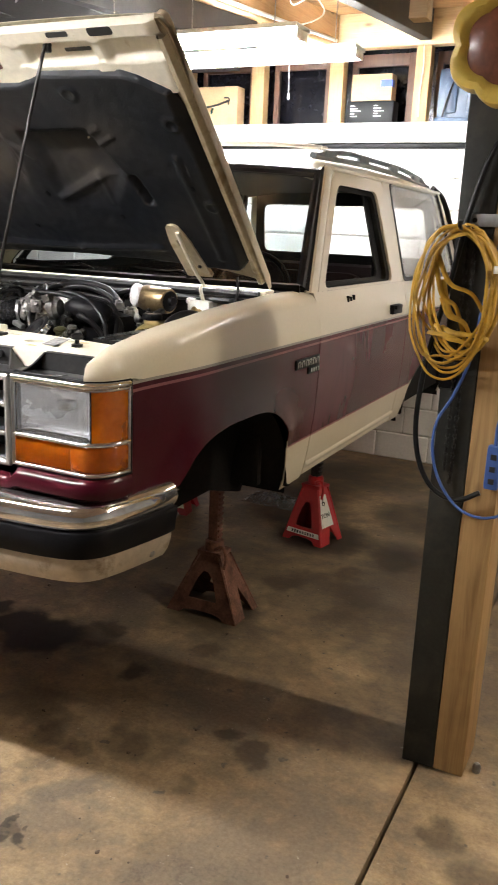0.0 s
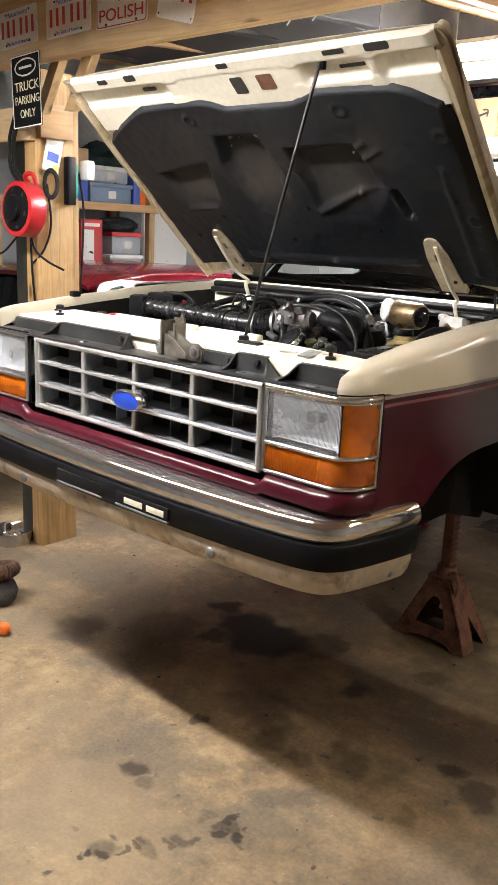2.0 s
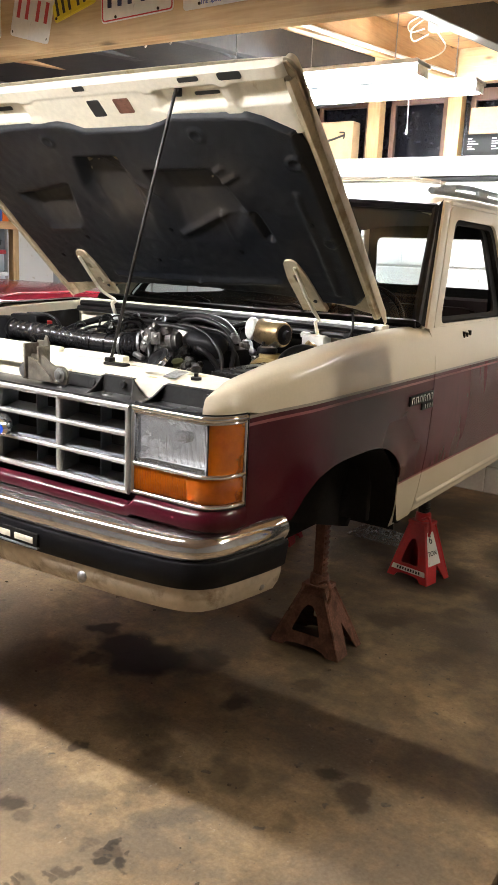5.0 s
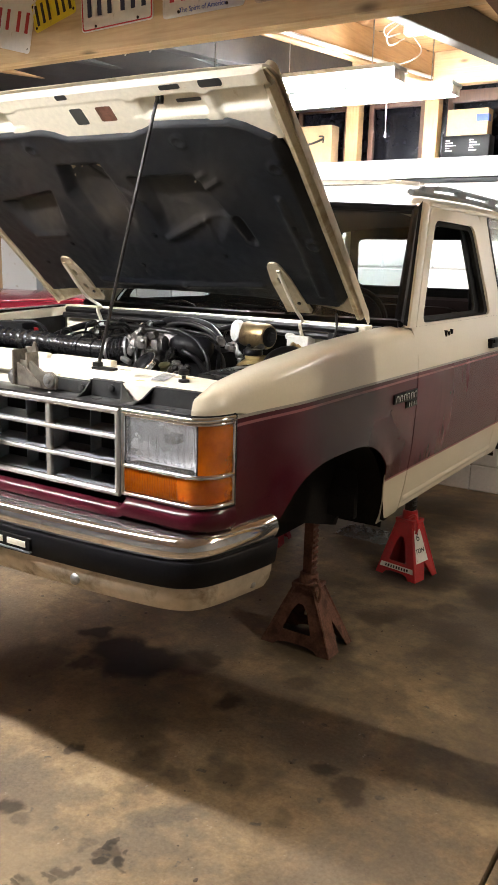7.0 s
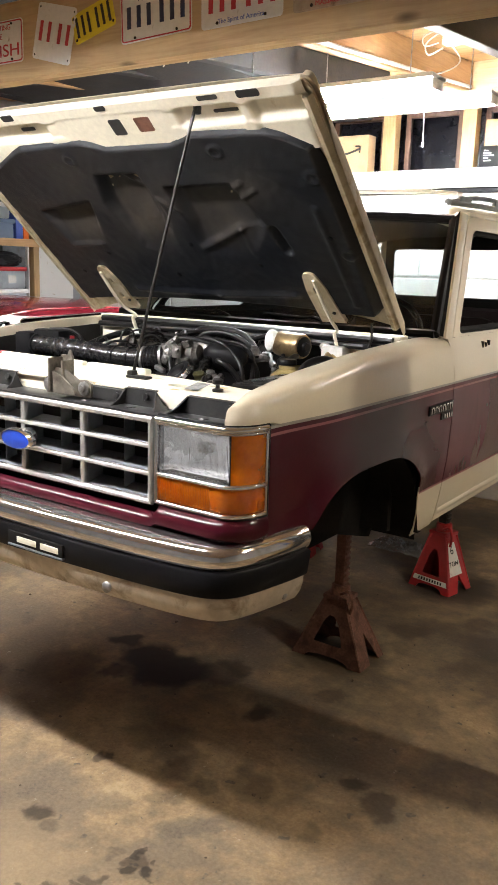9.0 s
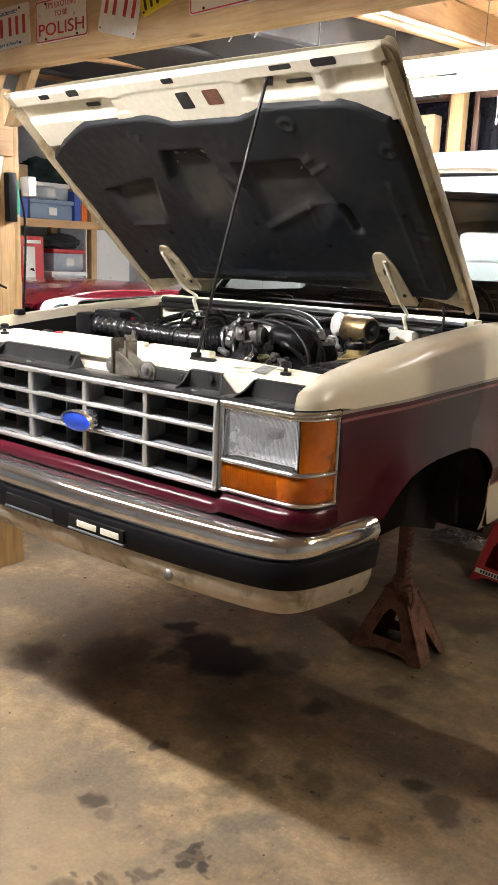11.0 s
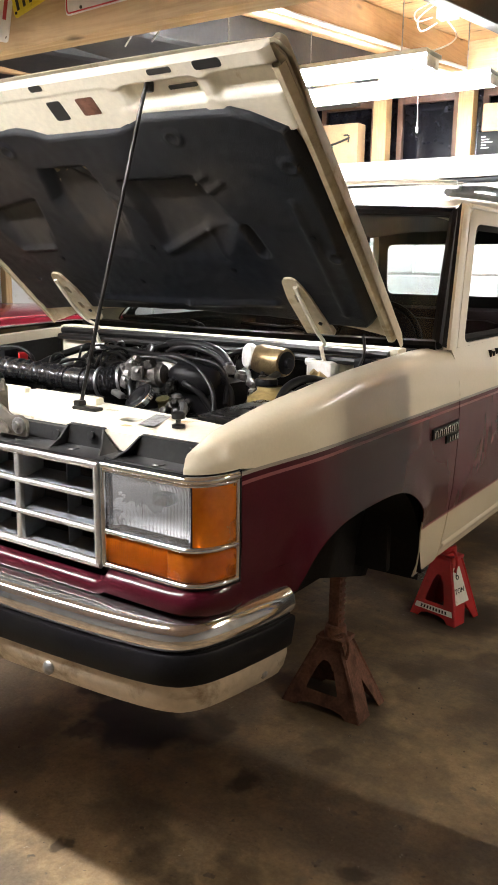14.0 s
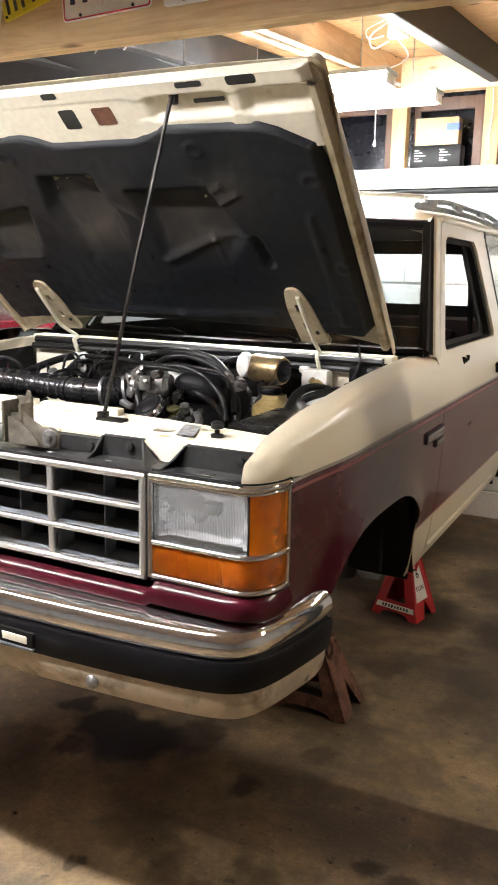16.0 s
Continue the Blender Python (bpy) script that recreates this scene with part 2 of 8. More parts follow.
M_STICKER = material("grey_sticker", (0.3, 0.3, 0.29), 0.5, 0, 200, 0.25, (0.16, 0.16, 0.16), 60, (0.5, 0.6), 0.0)
M_MAROON = material("maroon_paint", (0.045, 0.0032, 0.0085), 0.2, 0, 160, 0.1, (0.05, 0.01, 0.016), 3.2, (0.5, 0.75), 0, rough_vary=0.06, spec=0.24)


M_CREAM.node_tree.nodes["Principled BSDF"].inputs["Coat Roughness"].default_value = 0.07


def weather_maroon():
    """Dark wine paint: greyed behind the lamp for dust and the post's shadow, mauve on the doors, with wiped dark
    smears.
    """
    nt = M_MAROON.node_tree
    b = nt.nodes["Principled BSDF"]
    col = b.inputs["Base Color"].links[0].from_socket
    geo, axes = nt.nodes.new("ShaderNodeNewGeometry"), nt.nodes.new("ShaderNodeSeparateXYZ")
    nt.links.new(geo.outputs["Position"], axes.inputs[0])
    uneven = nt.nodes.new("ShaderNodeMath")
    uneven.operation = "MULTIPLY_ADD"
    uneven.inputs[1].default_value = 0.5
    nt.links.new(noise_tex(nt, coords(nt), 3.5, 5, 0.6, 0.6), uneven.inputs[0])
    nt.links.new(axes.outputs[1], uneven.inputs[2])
    # grey by world y: dust, with the post's shadow put into the colour
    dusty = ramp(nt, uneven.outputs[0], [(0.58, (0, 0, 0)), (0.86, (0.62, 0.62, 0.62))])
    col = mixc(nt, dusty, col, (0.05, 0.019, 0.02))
    half = nt.nodes.new("ShaderNodeMath")
    half.operation = "MULTIPLY"
    half.inputs[1].default_value = 0.5
    nt.links.new(uneven.outputs[0], half.inputs[0])
    # mauve by world y: dusty haze and the bright wall's reflection, as colour
    door_mauve = ramp(nt, half.outputs[0], [(0.6, (0, 0, 0)), (0.74, (0.9, 0.9, 0.9))])
    col = mixc(nt, door_mauve, col, (0.09, 0.0245, 0.034))
    smear = ramp(nt, noise_tex(nt, coords(nt, (1.0, 2.6, 0.7)), 2.0, 3, 0.55, 1.1), [(0.52, (0, 0, 0)), (0.64, (0.6, 0.6, 0.6))])
    smear = mixc(nt, 1.0, smear, door_mauve, "MULTIPLY")
    col = mixc(nt, smear, col, (0.032, 0.006, 0.01))
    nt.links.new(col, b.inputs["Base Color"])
    b.inputs["Sheen Weight"].default_value = 0.07
    b.inputs["Sheen Roughness"].default_value = 0.45
    b.inputs["Sheen Tint"].default_value = (0.9, 0.72, 0.78, 1)


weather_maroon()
M_STRIPE = material("grey_rose_stripe", (0.2, 0.05, 0.055), 0.4, 0, 60, 0.05, None, bump=0)
M_STRIPE2 = material("grey_stripe", (0.25, 0.23, 0.2), 0.4, 0, 60, 0.05, None, bump=0)
M_CHROME = material("worn_chrome", (0.72, 0.71, 0.70), 0.10, 0.95, 30, 0.05, (0.45, 0.41, 0.36), 14, (0.58, 0.75), 0.02, rough_vary=0.07)
M_DULLCHROME = material("dull_chrome", (0.64, 0.63, 0.6), 0.2, 0.7, 60, 0.04, None, bump=0.01)
M_BLACK = material("black_plastic", (0.0065, 0.0065, 0.0075), 0.4, 0, 200, 0.2, (0.0085, 0.008, 0.0075), 8, (0.5, 0.75), 0.06, spec=0.11)
M_SHEEN = material("dusty_black_plastic", (0.018, 0.018, 0.0185), 0.36, 0, 120, 0.2, (0.035, 0.033, 0.03), 7, (0.5, 0.75), 0.05, spec=0.45)
M_RUBBER = material("black_rubber", (0.008, 0.008, 0.0085), 0.34, 0, 250, 0.25, (0.014, 0.0125, 0.011), 6, (0.5, 0.8), 0.06, spec=0.3)
M_GREYPL = material("grey_grille_plastic", (0.13, 0.145, 0.16), 0.45, 0, 150, 0.1, (0.1, 0.09, 0.08), 12, (0.5, 0.7), 0.08)
M_DARK = material("underbody_black", (0.007, 0.0065, 0.006), 0.8, 0, 80, 0.3, (0.02, 0.015, 0.011), 6, (0.55, 0.8), 0.2, spec=0.2)
M_PAD = material("hood_liner_felt", (0.0062, 0.0078, 0.0115), 0.48, 0, 260, 0.35, (0.015, 0.0148, 0.0152), 3.4, (0.5, 0.78), 0.4, spec=0.32)
M_INTERIOR = material("dark_maroon_cloth", (0.012, 0.005, 0.0065), 0.9, 0, 200, 0.3, None, bump=0.2)
M_GLASS = glass_material("clear_glass", (0.97, 0.98, 0.98), 0.03, 0.03)
M_WSGLASS = glass_material("windshield_glass", (0.48, 0.55, 0.56), 0.03, 0.016)
M_LENS = material("headlamp_lens", (0.96, 0.97, 0.98), 0.08, 0, 60, 0.02, None, bump=0, transmission=0.93, ior=1.3, rough_vary=0.05)
M_MILKGLASS = glass_material("dusty_quarter_glass", (0.94, 0.95, 0.95), 0.05, 0.22)
M_GRIMY = material("grimy_cream", (0.5, 0.43, 0.3), 0.5, 0, 50, 0.1, (0.27, 0.19, 0.09), 9, (0.5, 0.68), 0.08)
M_LINING = material("dark_grey_trim", (0.012, 0.012, 0.0125), 0.85, 0, 120, 0.2, (0.017, 0.016, 0.016), 5, (0.5, 0.8), 0.1)
M_REFLECTOR = material("lamp_reflector", (0.8, 0.81, 0.83), 0.25, 0.5, 60, 0.04, None, bump=0.02)
M_AMBER = material("amber_lens", (0.86, 0.235, 0.008), 0.12, 0, 60, 0.08, (0.62, 0.12, 0.004), 16, (0.45, 0.8), 0.02, coat=1.0, transmission=0.62, ior=1.3)
M_BLUE = material("blue_enamel", (0.02, 0.06, 0.42), 0.25, 0, 60, 0.05, None, bump=0, coat=0.6)
M_STEEL = material("grey_steel", (0.36, 0.36, 0.36), 0.38, 0.9, 60, 0.15, (0.12, 0.1, 0.08), 12, (0.5, 0.7), 0.1)
M_ENGINE = material("oily_black_iron", (0.009, 0.0085, 0.008), 0.28, 0, 60, 0.35, (0.02, 0.017, 0.014), 14, (0.5, 0.7), 0.2, spec=0.4)
M_DARKSTEEL = material("oily_iron", (0.045, 0.042, 0.04), 0.36, 0.7, 60, 0.35, (0.012, 0.011, 0.01), 12, (0.35, 0.6), 0.25)
M_ALU = material("cast_aluminium", (0.24, 0.232, 0.22), 0.4, 0.6, 80, 0.3, (0.05, 0.046, 0.042), 14, (0.42, 0.58), 0.2)
M_GOLD = material("cadmium_steel", (0.42, 0.31, 0.16), 0.36, 0.85, 40, 0.15, (0.15, 0.1, 0.06), 12, (0.5, 0.7), 0.05)
M_WHITEPL = material("white_plastic", (0.78, 0.78, 0.76), 0.45, 0, 80, 0.04, (0.5, 0.48, 0.42), 9, (0.55, 0.75), 0.03)
M_YELLOWED = material("yellowed_tank", (0.3, 0.225, 0.09), 0.35, 0, 40, 0.1, (0.16, 0.11, 0.04), 12, (0.5, 0.7), 0.05, coat=0.3)
M_RUST = material("rusty_brown_paint", (0.16, 0.07, 0.045), 0.75, 0.15, 90, 0.25, (0.07, 0.03, 0.018), 14, (0.45, 0.65), 0.25)
M_RED = material("red_enamel", (0.42, 0.014, 0.019), 0.35, 0, 70, 0.08, (0.25, 0.02, 0.02), 11, (0.6, 0.75), 0.05, coat=0.5)
M_LABEL = material("white_label", (0.75, 0.73, 0.68), 0.55, 0, 60, 0.06, (0.4, 0.35, 0.28), 20, (0.6, 0.75), 0.02)
M_INK = material("black_ink", (0.02, 0.02, 0.02), 0.6, 0, 60, 0.1, None, bump=0)
M_WOOD_X = wood_material("pine_along_x", (0.55, 0.40, 0.225), (0.38, 0.25, 0.125), 0)
M_WOOD_Y = wood_material("pine_along_y", (0.54, 0.34, 0.16), (0.36, 0.2, 0.083), 1)
M_WOOD_Z = wood_material("pine_along_z", (0.5, 0.34, 0.165), (0.32, 0.19, 0.082), 2)
M_POSTWOOD = wood_material("aged_pine_post", (0.45, 0.28, 0.115), (0.22, 0.12, 0.042), 2)
M_PLY_X = wood_material("brown_stained_panel", (0.23, 0.13, 0.07), (0.12, 0.065, 0.035), 0, 0.5)
M_DECK = wood_material("roof_deck_boards", (0.5, 0.31, 0.15), (0.27, 0.15, 0.065), 0, 0.75, True, 0.25)
M_BLACKBEAM = material("black_stained_timber", (0.018, 0.018, 0.02), 0.7, 0, 60, 0.3, (0.04, 0.035, 0.03), 5, (0.5, 0.7), 0.2)
M_DARKPOST = material("charcoal_painted_post", (0.014, 0.015, 0.012), 0.6, 0, 90, 0.2, (0.045, 0.04, 0.03), 6, (0.5, 0.75), 0.15)
M_PALEWALL = material("pale_wall_paint", (0.31, 0.305, 0.295), 0.8, 0, 40, 0.05, (0.26, 0.25, 0.235), 2, (0.5, 0.8), 0.1)
M_WHITEWALL = material("white_block_paint", (0.8, 0.79, 0.76), 0.75, 0, 60, 0.05, (0.55, 0.5, 0.42), 3.0, (0.6, 0.8), 0.2)
M_MORTAR = material("painted_mortar", (0.6, 0.58, 0.54), 0.9, 0, 90, 0.1, (0.3, 0.27, 0.22), 5, (0.5, 0.75), 0.25)
M_WHITEWOOD = material("white_painted_board", (0.8, 0.79, 0.76), 0.6, 0, 50, 0.05, (0.5, 0.42, 0.32), 6, (0.62, 0.72), 0.1, stretch=(0.4, 3, 3))
M_GREYWALL = material("grey_wall_paint", (0.32, 0.34, 0.35), 0.8, 0, 40, 0.06, (0.2, 0.2, 0.19), 2, (0.5, 0.8), 0.1)
M_DARKWOOD = wood_material("dark_window_frame", (0.12, 0.06, 0.035), (0.06, 0.03, 0.018), 2, 0.55, False)
M_NIGHT = material("night_dark_panes", (0.006, 0.006, 0.009), 0.22, 0, 30, 0.3, (0.014, 0.012, 0.012), 3, (0.5, 0.8), 0.02, spec=0.35)
M_BINBLUE = material("slate_blue_plastic", (0.04, 0.07, 0.125), 0.38, 0, 40, 0.08, (0.03, 0.05, 0.09), 6, (0.5, 0.75), 0.02)
M_NIGHTGLASS = glass_material("night_window_pane", (0.08, 0.08, 0.1), 0.03)
M_CARD = material("corrugated_cardboard", (0.5, 0.34, 0.19), 0.8, 0, 70, 0.06, (0.38, 0.25, 0.13), 4, (0.5, 0.8), 0.1)
M_YELLOW = material("yellow_flat_cord", (0.46, 0.27, 0.028), 0.55, 0, 60, 0.15, (0.2, 0.105, 0.02), 16, (0.5, 0.7), 0.05)
M_BLUECORD = material("blue_cord", (0.045, 0.1, 0.3), 0.5, 0, 60, 0.1, None, bump=0.02)
M_REDCAR = material("old_maroon_car_paint", (0.2, 0.012, 0.024), 0.25, 0.1, 100, 0.08, (0.12, 0.02, 0.024), 3, (0.5, 0.8), 0.02, coat=0.8)
M_CLEARPL = material("translucent_bin", (0.6, 0.65, 0.7), 0.3, 0, 40, 0.05, (0.4, 0.45, 0.5), 5, (0.5, 0.7), 0.03, transmission=0.55)
M_BLUEPL = material("blue_grey_plastic", (0.16, 0.22, 0.32), 0.4, 0, 40, 0.06, None, bump=0.02)
M_GREENCLOTH = material("dark_green_cloth", (0.012, 0.03, 0.03), 0.95, 0, 100, 0.3, None, bump=0.4)
M_BLACKCLOTH = material("black_cloth", (0.012, 0.012, 0.014), 0.95, 0, 100, 0.3, None, bump=0.4)
M_ORANGE = material("orange_plastic", (0.75, 0.16, 0.02), 0.4, 0, 40, 0.06, None, bump=0.02)
M_TEALPL = material("green_plastic", (0.03, 0.28, 0.16), 0.4, 0, 40, 0.06, None, bump=0.02)
M_TUBE_A = glow("lit_tube_white", (0.965, 0.98, 1.0), TUBE_OVER_TRUCK)
M_TUBE_B = glow("lit_tube_neutral", (1.0, 0.975, 0.965), TUBE_FRONT)
M_TUBE_D = glow("lit_tube_dim", (1.0, 0.96, 0.9), TUBE_BAY)
M_TUBE_C = glow("lit_tube_warm", (1.0, 0.89, 0.72), TUBE_SIDE)


# ---- mesh helpers ----
def thing(name, label, category, group="", at=(0, 0, 0), kind=""):
    ob = new(name)
    ob.empty_display_size = 0.1
    ob.location = at
    return tagged(ob, label, category, group, kind)


def part(name, bm, mat, parent=None, label="", smooth=40.0):
    """Links a bmesh as one mesh object under a thing or a part, coordinates given in the world."""
    if parent is not None:
        bpy.context.view_layer.update()
        inv = parent.matrix_world.inverted()
        bm.transform(inv)
    bmesh.ops.remove_doubles(bm, verts=bm.verts, dist=1e-5)
    bmesh.ops.recalc_face_normals(bm, faces=bm.faces)
    me = bpy.data.meshes.new(name)
    bm.to_mesh(me)
    bm.free()
    for m in (mat if isinstance(mat, (list, tuple)) else [mat]):
        me.materials.append(m)
    if smooth:
        me.polygons.foreach_set("use_smooth", [True] * len(me.polygons))
        me.set_sharp_from_angle(angle=radians(smooth))
    ob = new(name, me)
    if parent is not None:
        ob.parent = parent
    if label:
        ob["label"] = label
    return ob


def solo(name, bm, mat, label, category, group="", kind="", smooth=40.0):
    return tagged(part(name, bm, mat, None, "", smooth), label, category, group, kind)


def box(bm, lo, hi, bevel=0.0, m=None, mi=0, seg=2):
    r = bmesh.ops.create_cube(bm, size=1)
    vs = r["verts"]
    size = [b - a for a, b in zip(lo, hi)]
    mid = [(a + b) / 2 for a, b in zip(lo, hi)]
    for v in vs:
        v.co = Vector([c * s + k for c, s, k in zip(v.co, size, mid)])
    faces = {f for v in vs for f in v.link_faces}
    if bevel:
        edges = list({e for v in vs for e in v.link_edges})
        rb = bmesh.ops.bevel(bm, geom=edges, offset=min(bevel, 0.45 * min(size)), segments=seg, profile=0.6, affect="EDGES")
        faces = set(rb["faces"]) | {f for f in faces if f.is_valid}
        vs = list({v for f in faces for v in f.verts})
    for f in faces:
        f.material_index = mi
    if m is not None:
        bmesh.ops.transform(bm, matrix=m, verts=vs)
    return bm


def boxes(*specs, bevel=0.004, m=None):
    bm = bmesh.new()
    for lo, hi in specs:
        box(bm, lo, hi, bevel, m)
    return bm


def frame_of(axis):
    z = Vector(axis).normalized()
    x = z.orthogonal().normalized()
    return x, z.cross(x), z


def lathe(bm, base, axis, profile, seg=24, mi=0, cap=True):
    """A turned shape: profile of (radius, distance along the axis)."""
    x, y, z = frame_of(axis)
    base = Vector(base)
    rings = []
    for r, h in profile:
        rings.append([bm.verts.new(base + z * h + (x * math.cos(a) + y * math.sin(a)) * max(r, 1e-4)) for a in (2 * math.pi * i / seg for i in range(seg))])
    for a, b in zip(rings, rings[1:]):
        for i in range(seg):
            f = bm.faces.new((a[i], a[(i + 1) % seg], b[(i + 1) % seg], b[i]))
            f.material_index = mi
    if cap:
        for ring in (rings[0], rings[-1]):
            f = bm.faces.new(ring)
            f.material_index = mi
    return bm


def cyl(bm, a, b, r, r2=None, seg=20, mi=0, edge=0.0):
    a, b = Vector(a), Vector(b)
    n = (b - a).length
    r2 = r if r2 is None else r2
    prof = [(r - edge, 0), (r, edge), (r2, n - edge), (r2 - edge, n)] if edge else [(r, 0), (r2, n)]
    return lathe(bm, a, b - a, prof, seg, mi)


def smooth_line(pts, steps=6):
    """Catmull-Rom through the points."""
    p = [Vector(q) for q in pts]
    if len(p) < 3:
        return p
    p = [2 * p[0] - p[1], *p, 2 * p[-1] - p[-2]]
    out = []
    for i in range(1, len(p) - 2):
        for k in range(steps):
            t = k / steps
            a, b, c, d = p[i - 1], p[i], p[i + 1], p[i + 2]
            out.append(0.5 * ((2 * b) + (c - a) * t + (2 * a - 5 * b + 4 * c - d) * t * t + (3 * b - a - 3 * c + d) * t ** 3))
    return out + [p[-2]]


def tube(bm, pts, r, seg=8, steps=6, ribs=0.0, mi=0, flat=1.0):
    """A hose, wire or rod along a smoothed line; ribs: depth of corrugation; flat: width to thickness."""
    line = smooth_line(pts, steps) if steps else [Vector(q) for q in pts]
    tangents = [(line[min(i + 1, len(line) - 1)] - line[max(i - 1, 0)]).normalized() for i in range(len(line))]
    n = tangents[0].orthogonal().normalized()
    rings = []
    for i, (p, t) in enumerate(zip(line, tangents)):
        n = (n - t * n.dot(t)).normalized()
        b = t.cross(n)
        rr = r + (ribs if i % 2 else 0)
        rings.append([bm.verts.new(p + n * math.cos(a) * rr * flat + b * math.sin(a) * rr) for a in (2 * math.pi * k / seg for k in range(seg))])
    for a, b in zip(rings, rings[1:]):
        for k in range(seg):
            bm.faces.new((a[k], a[(k + 1) % seg], b[(k + 1) % seg], b[k])).material_index = mi
    for ring in (rings[0], rings[-1]):
        bm.faces.new(ring).material_index = mi
    return bm


def skin(bm, rows, mi=0, band=None, closed=False):
    """A sheet through rows of points; band(i) gives the material of the strip between rows i and i + 1."""
    vs = [[bm.verts.new(p) for p in row] for row in rows]
    for i, (a, b) in enumerate(zip(vs, vs[1:])):
        n = len(a)
        for k in range(n if closed else n - 1):
            q = [a[k], a[(k + 1) % n], b[(k + 1) % n], b[k]]
            if (q[0].co - q[3].co).length < 1e-6 and (q[1].co - q[2].co).length < 1e-6:
                continue
            try:
                f = bm.faces.new(q)
            except ValueError:
                continue
            f.material_index = band(i) if band else mi
    return vs


def thicken(bm, depth):
    """Gives an open sheet a thickness along its normals."""
    bmesh.ops.remove_doubles(bm, verts=bm.verts, dist=1e-5)
    bmesh.ops.dissolve_degenerate(bm, dist=1e-6, edges=bm.edges)
    bmesh.ops.recalc_face_normals(bm, faces=bm.faces)
    bmesh.ops.solidify(bm, geom=list(bm.faces), thickness=depth)
    return bm


def round_poly(pts, r, n=4):
    """2D outline with its corners rounded; r may be one radius or one for each corner."""
    out = []
    k = len(pts)
    for i in range(k):
        p, a, b = Vector(pts[i]), Vector(pts[i - 1]), Vector(pts[(i + 1) % k])
        ri = r[i] if isinstance(r, (list, tuple)) else r
        u, w = (a - p), (b - p)
        c = min(ri, 0.45 * u.length, 0.45 * w.length)
        if c < 1e-4:
            out.append(p)
            continue
        s, e = p + u.normalized() * c, p + w.normalized() * c
        for j in range(n + 1):
            t = j / n
            out.append((1 - t) ** 2 * s + 2 * t * (1 - t) * p + t * t * e)
    return out


def plate(bm, outline, place, depth, holes=(), mi=0):
    """A flat plate with holes: outline and holes in 2D, place(u, v, w) gives the world point, w runs from 0 to depth."""
    loops, edges = [], []
    for loop in (outline, *holes):
        vs = [bm.verts.new((p[0], p[1], 0)) for p in loop]
        loops.append(vs)
        edges += [bm.edges.new((vs[i], vs[(i + 1) % len(vs)])) for i in range(len(vs))]
    res = bmesh.ops.triangle_fill(bm, use_beauty=True, use_dissolve=False, edges=edges)
    faces = [g for g in res["geom"] if isinstance(g, bmesh.types.BMFace)]
    ext = bmesh.ops.extrude_face_region(bm, geom=faces, use_keep_orig=True)
    top = [g for g in ext["geom"] if isinstance(g, bmesh.types.BMVert)]
    for v in top:
        v.co.z = depth
    allv = {v for vs in loops for v in vs} | set(top) | {v for f in faces for v in f.verts}
    for v in allv:
        for f in v.link_faces:
            f.material_index = mi
        v.co = Vector(place(*v.co))
    return bm


def words(name, text, size, m, mat, parent, depth=0.0008, align="CENTER", width=None):
    """Raised lettering in the built-in font; m places its baseline's middle."""
    cu = bpy.data.curves.new(name, "FONT")
    cu.body, cu.size, cu.extrude, cu.align_x, cu.align_y = text, size, depth, align, "CENTER"
    tmp = new(name, cu)
    bpy.context.view_layer.update()
    me = bpy.data.meshes.new_from_object(tmp.evaluated_get(bpy.context.evaluated_depsgraph_get()))
    bpy.data.objects.remove(tmp)
    bpy.data.curves.remove(cu)
    if width:
        xs = [v.co.x for v in me.vertices]
        k = width / (max(xs) - min(xs))
        me.transform(Matrix.Diagonal((k, 1, 1, 1)))
    bpy.context.view_layer.update()
    me.transform(parent.matrix_world.inverted() @ m)
    me.materials.clear()
    me.materials.append(mat)
    ob = new(name, me)
    ob.parent = parent
    return ob


def lerp(a, b, t):
    return a + (b - a) * t


def interp(x, table):
    """Piecewise linear through (x, value) pairs."""
    if x <= table[0][0]:
        return table[0][1]
    for (a, va), (b, vb) in zip(table, table[1:]):
        if x <= b:
            return lerp(va, vb, (x - a) / (b - a))
    return table[-1][1]


def step(a, b, x):
    t = max(0.0, min(1.0, (x - a) / (b - a)))
    return t * t * (3 - 2 * t)

# ---- the garage: floor, walls, roof ----
def structure(name, bm, mat, label, smooth=40.0):
    return solo(name, bm, mat, label, name.split("_")[0], "", "structure", smooth)


BACK, LEFT, RIGHT, FRONT = 4.12, -4.2, 4.6, -4.2

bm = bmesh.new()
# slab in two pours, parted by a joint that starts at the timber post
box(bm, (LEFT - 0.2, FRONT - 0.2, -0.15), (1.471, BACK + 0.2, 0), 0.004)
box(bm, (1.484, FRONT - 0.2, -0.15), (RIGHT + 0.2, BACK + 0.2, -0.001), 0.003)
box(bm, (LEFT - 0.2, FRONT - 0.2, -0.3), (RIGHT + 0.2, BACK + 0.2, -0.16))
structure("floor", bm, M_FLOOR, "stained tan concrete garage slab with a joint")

# back wall: painted blocks below, timber framing with dark windows above
WALL_TOP = 2.2
wall_back = structure("wall_back", boxes(((LEFT, BACK + 0.015, 0), (RIGHT, BACK + 0.2, WALL_TOP)), bevel=0), M_MORTAR, "white painted concrete block wall")
bm = boxes(((LEFT, FRONT, 0), (LEFT - 0.15, BACK + 0.2, 3.4)), bevel=0)
structure("wall_left", bm, M_GREYWALL, "plain grey painted garage wall")
# right and front walls are unseen; distance and tone set for bounced fill
bm = boxes(((RIGHT, FRONT, 0), (RIGHT + 0.15, BACK + 0.2, 3.4)), bevel=0)
structure("wall_right", bm, M_PALEWALL, "unseen pale wall at the right, placed to bounce light")
